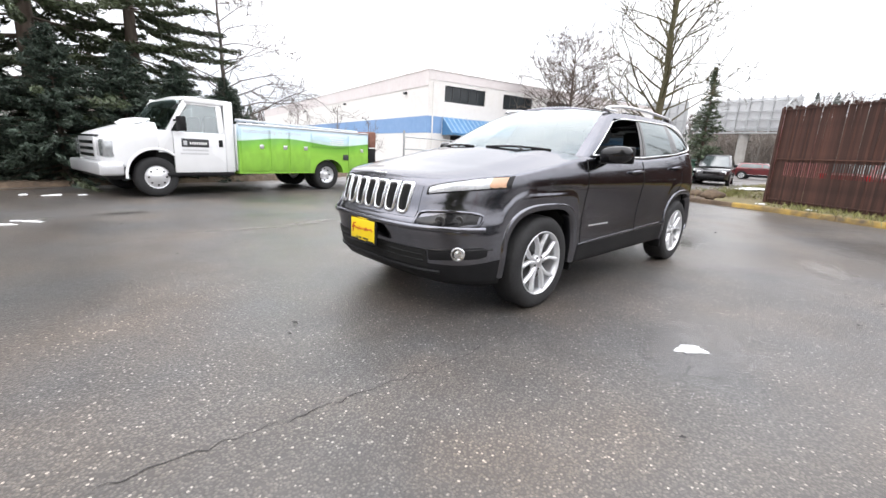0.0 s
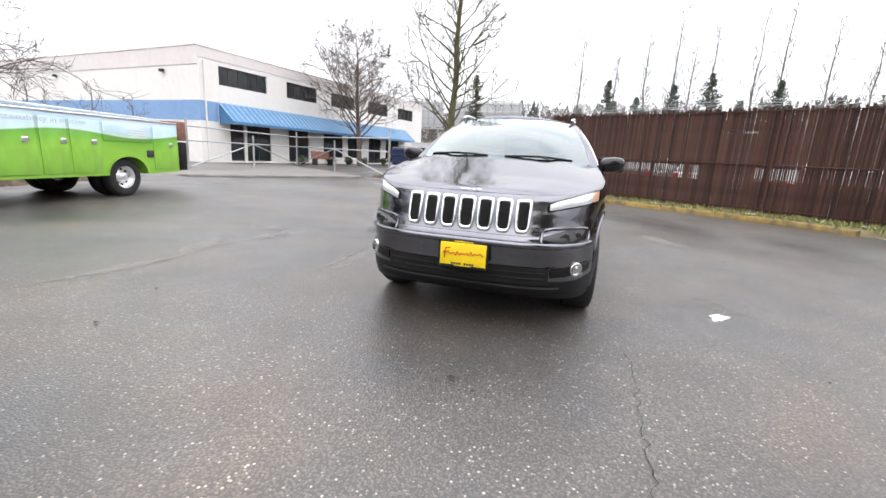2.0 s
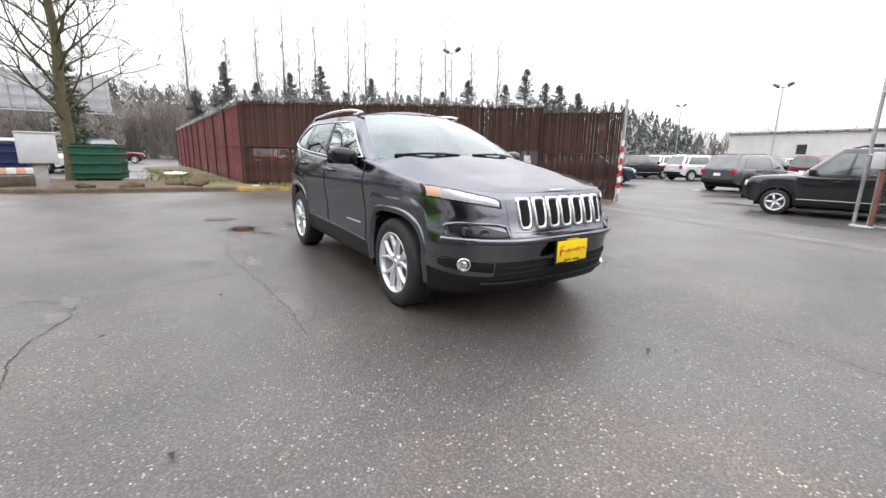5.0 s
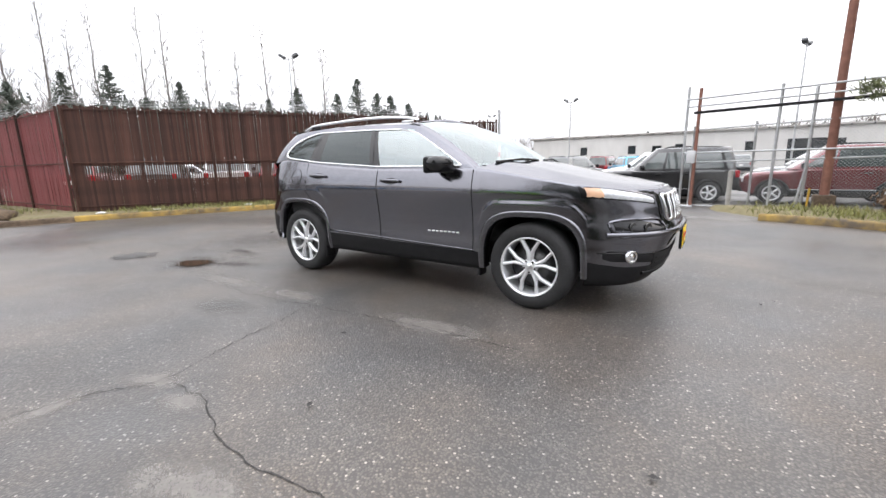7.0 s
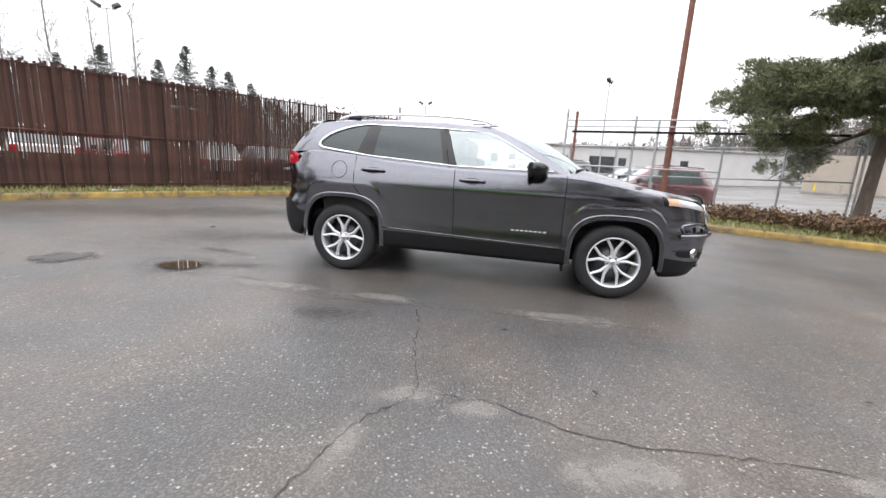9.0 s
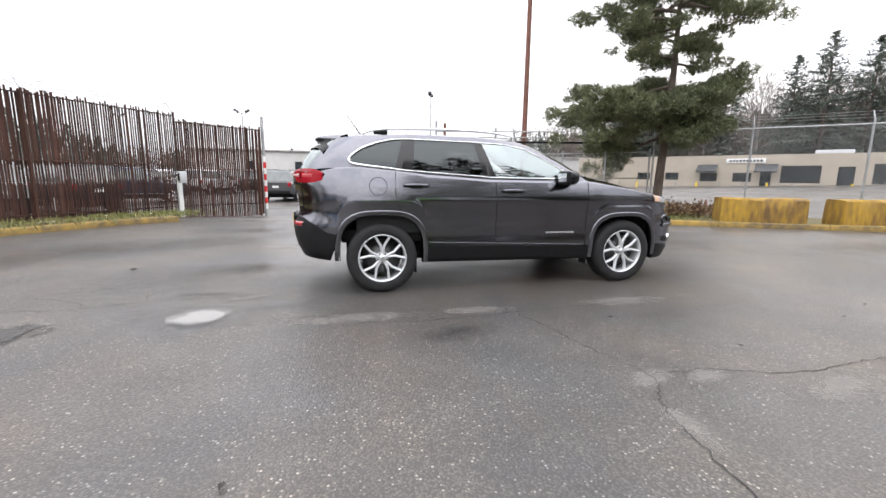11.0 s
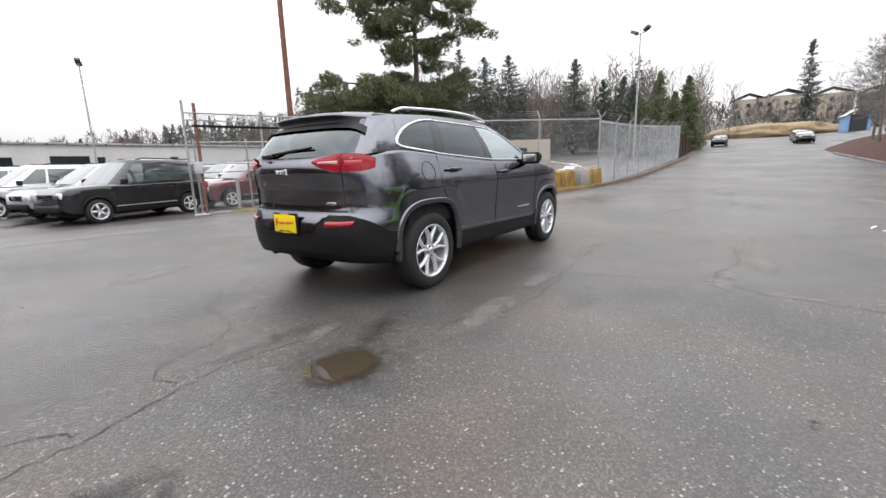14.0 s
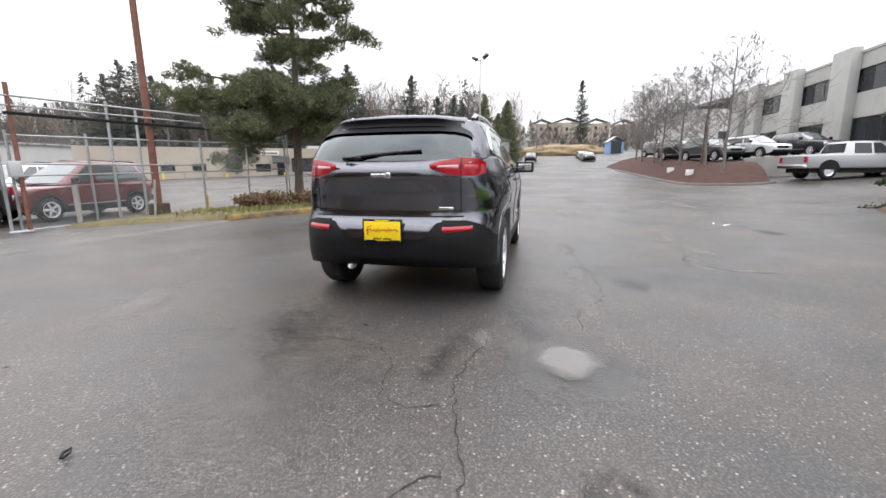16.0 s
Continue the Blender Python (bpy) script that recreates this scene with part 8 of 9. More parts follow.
    boxed("bulkhead", (0.30, 0.42, -1.98, -0.02, 0.5, 1.50), W, t, bevel=0.02)
    boxed("top_rail", (-3.34, 0.40, 0.0, 0.07, 1.49, 1.53), M["satin"], t, bevel=0.006)
    boxed("tail_board", (-3.42, -3.36, -1.6, -0.4, 0.5, 1.2), W, t, bevel=0.01)
    bar("ladder_rack", [(-3.2, -0.25, 1.56), (0.3, -0.25, 1.60)], 0.03, M["galv"], t)
    for x in (-3.0, -1.5, 0.0):
        bar("rack_post", [(x, -0.25, 1.49), (x, -0.25, 1.60)], 0.02, M["galv"], t)
    boxed("rear_box", (-3.68, -3.44, -0.55, 0.02, 1.15, 1.58), M["rust_pipe"], t, bevel=0.02)
    boxed("rear_rack", (-3.70, -3.42, -0.5, 0.0, 0.60, 1.12), M["black_plastic"], t, bevel=0.02)
    boxed("rear_bumper", (-3.75, -3.40, -1.95, -0.05, 0.48, 0.60), M["black_plastic"], t, bevel=0.01)
    boxed("tail_lamp", (-3.37, -3.34, -0.20, -0.06, 0.95, 1.15), M["red_lens"], t, bevel=0.004)
    # wheels
    def tw(x, y, sg, dual=False):
        wh = new("wheel")
        wh.parent = t
        wh.location = (x, y, 0.385)
        bm = bmesh.new()
        lathe(bm, [(0.22, -0.10), (0.25, -0.115), (0.34, -0.11), (0.375, -0.09), (0.385, 0), (0.375, 0.09), (0.34, 0.11), (0.25, 0.115), (0.22, 0.10)], 28)
        part("tyre", bm, M["rubber"], wh)
        bm = bmesh.new()
        o = 0.02 if dual else 0.13
        lathe(bm, [(0.225, sg * 0.10), (0.20, sg * 0.085), (0.17, sg * (o - 0.02)), (0.10, sg * o), (0.06, sg * (o + 0.02)), (0.0, sg * (o + 0.02))] if not dual else [(0.225, sg * 0.10), (0.20, sg * 0.02), (0.12, sg * -0.02), (0.10, sg * 0.05), (0.06, sg * 0.08), (0.0, sg * 0.08)], 28)
        part("rim", bm, M["alloy"], wh)
        for k in range(8):
            a = 2 * math.pi * k / 8
            bm = bmesh.new()
            lathe(bm, [(0.0, sg * 0.02), (0.018, sg * 0.02), (0.022, 0.0)], 8)
            o2 = part("hand_hole", bm, M["underside"], wh)
            o2.location = (0.15 * math.cos(a), sg * (0.10 if not dual else -0.005), 0.15 * math.sin(a))
        return wh
    tw(1.98, -0.14, 1)
    tw(1.98, -wid + 0.14, -1)
    for y, sg in ((-0.14, 1), (-0.42, 1), (-wid + 0.14, -1), (-wid + 0.42, -1)):
        tw(-1.98, y, sg, True)
    # front arch liner
    for yy, sg in ((0.0, 1), (-wid, -1)):
        bm = bmesh.new()
        rows = [[(1.98 + 0.49 * math.cos(a), yy - sg * o, 0.42 + 0.49 * math.sin(a)) for a in np.linspace(-0.1, math.pi + 0.1, 15)] for o in (0.03, 0.5)]
        grid(bm, rows)
        part("wheel_arch", bm, M["underside"], t, smooth=False)
        bm = bmesh.new()
        rows = [[(1.98 + rr * math.cos(a), yy + sg * oo, 0.42 + rr * math.sin(a)) for a in np.linspace(-0.1, 2.25, 15)] for rr, oo in ((0.478, -0.03), (0.482, 0.008), (0.50, 0.012), (0.53, 0.0))]
        grid(bm, rows)
        part("wing_lip", bm, W, t)
    return t


TRUCK = pose(0.408, -7.498, 0, 0, 0, 9.07) @ Matrix.Translation((0, -0.02, 0))
build_truck(TRUCK)
heap = new("snow_heap", bpy.data.meshes.new("snow_heap"))
bm = bmesh.new()
bmesh.ops.create_icosphere(bm, subdivisions=3, radius=1)
for v in bm.verts:
    v.co = Vector((v.co.x * 0.20, v.co.y * 0.72, v.co.z * 0.07)) * (1 + 0.25 * noise.noise(v.co * 3))
bm.to_mesh(heap.data)
bm.free()
heap.data.materials.append(M["trash"])
heap.matrix_world = TRUCK @ pose(2.02, -1.0, 1.42, 0, 14, 0)
tagged(heap, "melting white snow on the truck's bonnet", "snow")

# ---- parked cars ----
PAINTS = {"black": (0.012, 0.012, 0.014), "white": (0.75, 0.76, 0.77), "silver": (0.36, 0.37, 0.38), "red": (0.13, 0.012, 0.015), "grey": (0.09, 0.095, 0.10), "blue": (0.05, 0.30, 0.50), "navy": (0.02, 0.03, 0.06)}
PM = {k: mat(k + "_car_paint", v, 0.28, 0.3, 1.0, grain=0.03, scale=200) for k, v in PAINTS.items()}
FIRST = {}


def build_wagon(m, label, paint, group, long=4.25, high=1.70, bonnet=1.06, rake=0.28, tail=0.12, wide=0.90, name="parked_car"):
    """An upright wagon: x forward, rounded in plan, with glass, lamps, wheels and bumpers of its own."""
    t = thing(name, label, "car", m, group)
    h = long / 2
    # lower body: sections along the car, each a half outline from sill to shoulder
    st = [(-h, 0.80, 0.52, 0.98), (-h + 0.05, 0.90, 0.42, 1.04), (-h + 0.35, 0.98, 0.34, 1.06), (-0.5, 1.0, 0.30, 1.05), (0.55, 1.0, 0.30, 1.03), (h - 1.15, 0.99, 0.30, bonnet), (h - 0.55, 0.97, 0.30, bonnet - 0.03), (h - 0.18, 0.90, 0.33, bonnet - 0.08), (h - 0.04, 0.80, 0.38, bonnet - 0.14), (h, 0.72, 0.46, bonnet - 0.24)]
    wx = h - 0.80
    rows = []
    keys = sorted({round(x, 3) for x in list(np.linspace(-h, h, 23)) + [c + 0.37 * math.cos(q) for c in (wx, -wx) for q in np.linspace(0, math.pi, 11)]})
    for x in keys:
        w = wide * interp(x, [(q[0], q[1]) for q in st])
        lo = interp(x, [(q[0], q[2]) for q in st])
        hi = interp(x, [(q[0], q[3]) for q in st])
        for c in (wx, -wx):
            d = abs(x - c)
            if d < 0.37:
                lo = max(lo, 0.33 + 0.37 * (1 - (d / 0.37) ** 2.6) ** (1 / 2.6))
        half = [(x, w * 0.955, lo), (x, w * 0.985, lo + (hi - lo) * 0.35), (x, w, lo + (hi - lo) * 0.72), (x, w * 0.985, hi - 0.04), (x, w * 0.93, hi), (x, w * 0.5, hi + 0.015)]
        rows.append(half + [(p[0], -p[1], p[2]) for p in half[::-1]])
    bm = bmesh.new()
    vs = grid(bm, rows)
    bm.faces.new(vs[0][::-1])
    bm.faces.new(vs[-1])
    bmesh.ops.recalc_face_normals(bm, faces=bm.faces)
    sharp(part("body", bm, paint, t), 45)
    # cabin
    zb, x1, x0 = 1.03, h - 1.18, -h + 0.08
    lo = [(x1, 0.70), (x1 - 0.12, 0.83), (0, 0.86), (x0 + 0.25, 0.85), (x0, 0.72)]
    hi = [(x1 - rake - 0.40, 0.55), (x1 - rake - 0.50, 0.64), (-0.1, 0.68), (x0 + tail + 0.28, 0.66), (x0 + tail, 0.56)]

    def skin(i, f, v, out=0.0):
        p = [lo[i][k] + (lo[i + 1][k] - lo[i][k]) * f for k in (0, 1)]
        q = [hi[i][k] + (hi[i + 1][k] - hi[i][k]) * f for k in (0, 1)]
        return (p[0] + (q[0] - p[0]) * v, (p[1] + (q[1] - p[1]) * v) * wide / 0.9 + 0.03 * math.sin(math.pi * v) + out, zb + (high - 0.05 - zb) * v)
    ring = [(i, f) for i in range(4) for f in (0, 0.5)] + [(3, 1.0)]
    rows = []
    for v in (0, 0.25, 0.5, 0.75, 1.0):
        left = [skin(i, f, v) for i, f in ring]
        rows.append(left + [(p[0], -p[1], p[2]) for p in left[::-1]])
    left = [skin(i, f, 1.0) for i, f in ring]
    for k, dz in ((0.96, 0.025), (0.6, 0.05), (0.0, 0.055)):
        r2 = [(p[0] * (0.98 if k > 0.5 else 0.9), p[1] * k, p[2] + dz) for p in left]
        rows.append(r2 + [(p[0], -p[1], p[2]) for p in r2[::-1]])
    bm = bmesh.new()
    grid(bm, rows, True)
    bmesh.ops.recalc_face_normals(bm, faces=bm.faces)
    part("cabin", bm, paint, t)
    for sg in (1, -1):
        for nm, i, f0, f1 in (("front_window", 1, 0.12, 0.94), ("rear_window", 2, 0.02, 0.95), ("quarter_window", 3, 0.05, 0.62)):
            bm = bmesh.new()
            grid(bm, [[(p[0], sg * p[1], p[2]) for p in (skin(i, f, v, 0.008) for v in (0.10, 0.35, 0.6, 0.86))] for f in np.linspace(f0, f1, 4)])
            part(nm, bm, M["car_pane"], t)
        boxed("head_lamp", (h - 0.20, h - 0.03, sg * wide * 0.66 - 0.12, sg * wide * 0.66 + 0.12, bonnet - 0.34, bonnet - 0.17), M["led"], t, bevel=0.04)
        boxed("tail_lamp", (-h - 0.012, -h + 0.12, sg * wide * 0.78 - 0.09, sg * wide * 0.78 + 0.09, 0.80, 1.02), M["red_lens"], t, bevel=0.02)
        boxed("door_mirror", (x1 - 0.36, x1 - 0.22, sg * (wide + 0.09) - 0.09, sg * (wide + 0.09) + 0.09, 1.05, 1.22), M["gloss_black"], t, bevel=0.03)
        bar("roof_rail", [(x1 - rake - 0.6, sg * 0.58, high - 0.02), (-0.2, sg * 0.60, high + 0.035), (x0 + 0.4, sg * 0.58, high - 0.01)], 0.018, M["black_plastic"], t, n=5)
        boxed("sill", (-wx + 0.36, wx - 0.36, sg * wide * 0.97 - 0.03, sg * wide * 0.97 + 0.03, 0.27, 0.46), M["black_plastic"], t, bevel=0.015)
        bar("side_strip", [(-wx + 0.42, sg * (wide * 0.975 + 0.032), 0.455), (wx - 0.42, sg * (wide * 0.975 + 0.032), 0.445)], 0.010, M["cabinet"], t, n=5)
        for gx in (x1 - 0.10, -0.06, -wx + 0.42):
            bar("door_gap", [(gx, sg * wide * (0.986 + 0.014 * q), 0.47 + 0.55 * q) for q in (0.0, 0.5, 0.8)] + [(gx, sg * wide * 0.985, 1.0)], 0.006, M["underside"], t, n=4)
        for gx in (0.06, -wx + 0.52):
            boxed("door_handle", (gx, gx + 0.19, sg * (wide + 0.012) - 0.014, sg * (wide + 0.012) + 0.014, 0.90, 0.935), M["gloss_black"], t, bevel=0.01)
        for x in (wx, -wx):
            wh = new("wheel")
            wh.parent = t
            wh.location = (x, sg * (wide - 0.10), 0.335)
            bm = bmesh.new()
            lathe(bm, [(0.21, -0.09), (0.31, -0.10), (0.335, -0.07), (0.335, 0.07), (0.31, 0.10), (0.21, 0.09)], 20)
            part("tyre", bm, M["rubber"], wh)
            bm = bmesh.new()
            lathe(bm, [(0.215, sg * 0.095), (0.195, sg * 0.045), (0.0, sg * 0.045)], 20)
            part("rim", bm, M["disc"], wh)
            bm = bmesh.new()
            for q in range(5):
                an = q * 1.2566
                box(bm, 0.0, 0.205, -0.012, 0.012, -0.028, 0.028, m=Matrix.Translation((0, sg * 0.075, 0)) @ pose(0, 0, 0, 0, math.degrees(an), 0))
            lathe(bm, [(0.232, sg * 0.098), (0.218, sg * 0.106), (0.198, sg * 0.080), (0.190, sg * 0.05)], 20)
            part("wheel_spider", bm, M["alloy"], wh)
            bm = bmesh.new()
            grid(bm, [[(x + rr * math.cos(q), sg * (wide * interp(x + rr * math.cos(q), [(e[0], e[1]) for e in st]) + oo), 0.335 + rr * math.sin(q)) for q in np.linspace(-0.05, math.pi + 0.05, 15)] for rr, oo in ((0.362, -0.05), (0.365, 0.012), (0.425, 0.012), (0.435, -0.015))])
            part("arch_flare", bm, M["black_plastic"], t)
            bm = bmesh.new()
            grid(bm, [[(x + 0.375 * math.cos(q), yy * sg, 0.335 + 0.37 * math.sin(q)) for q in np.linspace(-0.1, math.pi + 0.1, 13)] for yy in (0.45, wide * 0.93)])
            part("wheel_well", bm, M["underside"], t)
    for nm, i0, mt in (("windscreen", 0, "screen"), ("tailgate_glass", 4, "tint_rear")):
        bm = bmesh.new()
        i, f = (0, 0.0) if i0 == 0 else (3, 1.0)
        sx = 0.010 if i0 == 0 else -0.010
        rws = []
        for k in np.linspace(-0.97, 0.97, 7):
            rws.append([(skin(i, f, v)[0] + sx + (0.03 * (1 - k * k) if i0 == 0 else 0), skin(i, f, v)[1] * k, skin(i, f, v)[2]) for v in (0.06, 0.35, 0.65, 0.93)])
        grid(bm, rws)
        part(nm, bm, M["car_pane"], t)
    boxed("grille", (h - 0.06, h + 0.012, -wide * 0.45, wide * 0.45, bonnet - 0.36, bonnet - 0.20), M["gloss_black"], t, bevel=0.02)
    boxed("front_bumper", (h - 0.12, h + 0.03, -wide * 0.74, wide * 0.74, 0.36, 0.54), M["black_plastic"], t, bevel=0.04)
    boxed("rear_bumper", (-h - 0.04, -h + 0.12, -wide * 0.80, wide * 0.80, 0.40, 0.60), M["black_plastic"], t, bevel=0.04)
    boxed("underbody", (-h + 0.3, h - 0.3, -wide * 0.75, wide * 0.75, 0.22, 0.50), M["underside"], t, bevel=0)
    boxed("plate_bar", (-h - 0.02, -h + 0.02, -0.16, 0.16, 0.72, 0.84), M["white_stripe"], t, bevel=0.004)
    return t


def parked(color, x, y, turn, k=(1, 1, 1), label=None, group="cars in the car park", z=None):
    lab = label or (color + " sport utility vehicle parked on wet asphalt")
    m = pose(x, y, ground_z(x, y) if z is None else z, 0, 0, turn)
    key = (color, k)
    if key in FIRST:
        ob = copy_thing(FIRST[key], m)
        ob["label"] = lab
    else:
        ob = build_wagon(m, lab, PM[color], group, 4.5 * k[0], 1.66 * k[2], 1.05 if k[2] > 1.05 else 0.98, 0.32 if k[2] > 1.05 else 0.48, 0.14 if k[2] > 1.05 else 0.34, 0.92 * k[1])
        FIRST[key] = ob
    return ob


BOXY = (0.92, 0.98, 1.0)
parked("black", 0.72, 12.5, 191, (0.94, 0.98, 1.06), "black compact sport utility vehicle parked at the gate")
parked("red", 5.1, 13.1, 181, (0.95, 1.0, 1.03), "dark red sport utility vehicle behind the fence")
parked("silver", 0.6, 15.0, 190, (0.95, 0.97, 1.02), "silver sport utility vehicle parked behind the black one")
parked("white", -0.4, 17.6, 188, (1, 1, 1.04), "white sport utility vehicle parked in a row")
parked("white", -0.9, 20.4, 188, (1, 1, 1.04), "white sport utility vehicle parked in a row")
parked("silver", -1.3, 23.2, 188, (0.95, 0.97, 1.02), "silver sport utility vehicle parked in a row")
parked("white", -1.7, 26.0, 188, (1, 1, 1.04), "white sport utility vehicle parked in a row")
parked("grey", -4.7, 20.7, 78, (1, 1, 1), "grey sport utility vehicle seen from behind")
parked("navy", -11.4, 17.9, 30, (1, 1, 1), "dark blue sport utility vehicle behind the slatted fence")
parked("black", -14.4, 27.0, 75, (1, 1, 1), "black sport utility vehicle with red tail lamps")
parked("white", -11.0, 28.8, 70, (1, 1, 1.04), "white sport utility vehicle seen from behind")
parked("red", -12.7, 36.0, 75, (1.02, 1.0, 1.06), "dark red sport utility vehicle in the car park")
parked("black", -8.6, 33.5, 80, (1, 1, 1), "black sport utility vehicle in the second row")
parked("blue", -3.5, 29.5, 120, BOXY, "bright blue off-road vehicle in the car park")
parked("grey", -17.6, 30.5, 78, (1, 1, 1), "grey sport utility vehicle in the second row")
parked("white", 6.5, 17.5, 186, (1, 1, 1.04), "white sport utility vehicle behind the fence")
parked("silver", 5.8, 21.0, 186, (0.95, 0.97, 1.02), "silver sport utility vehicle behind the fence")
parked("white", -15.5, 33.0, 80, (1, 1, 1.04), "white sport utility vehicle in the far row")
parked("red", -6.0, 34.0, 85, (1.02, 1.0, 1.06), "dark red sport utility vehicle in the far row")
parked("black", -29.5, 17.5, 30, (1, 1, 1), "black sport utility vehicle behind the slatted fence")
parked("red", -24.5, 16.5, 60, (1.02, 1.0, 1.06), "dark red sport utility vehicle behind the slatted fence")
parked("white", -22.0, 21.0, 60, (1, 1, 1.04), "white sport utility vehicle behind the slatted fence")
parked("white", -28.0, 11.0, 60, (1, 1, 1.04), "white sport utility vehicle behind the slatted fence")
for i, c in enumerate(("red", "grey", "white", "red", "silver", "black")):
    u = -1.6 + i * 2.5
    parked(c, -17.5 + 0.531 * u, 3.7 + 0.847 * u, 148, {"red": (0.95, 1.0, 1.03), "silver": (0.95, 0.97, 1.02)}.get(c, (1, 1, 1)), c + " sport utility vehicle close behind the slatted fence", "cars behind the slatted fence")
parked("black", -26.0, -5.2, 10, (1.05, 1, 1.05), "black pick-up sized vehicle on the lane", "vehicles on the lane")
parked("white", -25.0, -7.8, 55, (1, 1, 1), "white car parked behind the grey cabinet", "vehicles on the lane")
parked("grey", -29.0, -11.8, 70, (1, 1, 1), "grey sport utility vehicle behind the pipe gate", "vehicles on the lane")
parked("red", -44.0, -6.0, 90, (1.02, 1.0, 0.9), "red car parked at the end of the lane", "vehicles on the lane")
for i in range(14):
    x, y = -34 + i * 2.9, 40.0 + 0.35 * i
    parked(("white", "grey", "red", "black", "silver")[(i * 3) % 5], x, y, 88, {"white": (1, 1, 1.04), "grey": (1, 1, 1), "red": (0.95, 1.0, 1.03), "black": (1, 1, 1), "silver": (0.95, 0.97, 1.02)}[("white", "grey", "red", "black", "silver")[(i * 3) % 5]], None)
# up the road
parked("grey", 64.6, 0.4, 180, (0.95, 0.97, 0.9), "dark grey hatchback parked at the roadside", "cars along the road")
for i, (x, y, c) in enumerate(((64.0, -8.2, "grey"), (70.0, -8.4, "silver"), (76.0, -8.6, "white"), (82.0, -8.8, "grey"))):
    parked(c, x, y, 182, (0.95, 0.97, 0.86), c + " saloon parked along the rising road", "cars along the road")
# on the raised car park above the mulch
for x, y, c, a in ((29.5, -13.2, "grey", 200), (28.8, -15.6, "white", 200), (28.4, -18.4, "black", 195), (33.0, -12.5, "black", 200), (37.0, -13.0, "grey", 200), (42.0, -13.0, "silver", 200)):
    parked(c, x, y, a, (1, 1, 0.95), c + " car parked on the raised terrace", "cars on the terrace", z=ground_z(x, y) + 0.9)
heap = thing("scrap_heap", "jumble of pale boards, pipes and white sheeting behind the blocks", "scrap", pose(18.1, 4.4, 0.12))
rs = random.Random(31)
for i in range(9):
    bar("pipe", [(-1.3, -0.5 + 0.12 * i, 0.35 + 0.07 * (i % 4)), (1.4, -0.6 + 0.14 * i, 0.42 + 0.08 * (i % 3))], 0.04, M["white_stripe"] if i % 3 else M["amber"], heap)
for i in range(14):
    k = pose(rs.uniform(-1.3, 1.3), rs.uniform(-0.6, 0.6), 0.15 + 0.055 * i, rs.uniform(-10, 10), rs.uniform(-9, 9), rs.uniform(-50, 50))
    boxed("board", (-0.75, 0.75, -0.07, 0.07, -0.02, 0.02), M[("timber", "white_stripe", "concrete")[i % 3]], heap, bevel=0.006, m=k)
for i in range(2):
    bm = bmesh.new()
    ox, oy, oz = -0.9 + 1.4 * i, rs.uniform(-0.3, 0.3), 0.72 + 0.08 * i
    grid(bm, [[(ox + 0.12 * a - 0.4, oy + 0.12 * b - 0.4, oz - 0.05 * ((a - 3) ** 2 + (b - 3) ** 2) * 0.35 + 0.14 * noise.noise((a * 0.6, b * 0.6, i * 7.0))) for b in range(7)] for a in range(7)])
    part("sheeting", bm, M["white_stripe"], heap, "crumpled white sheeting")


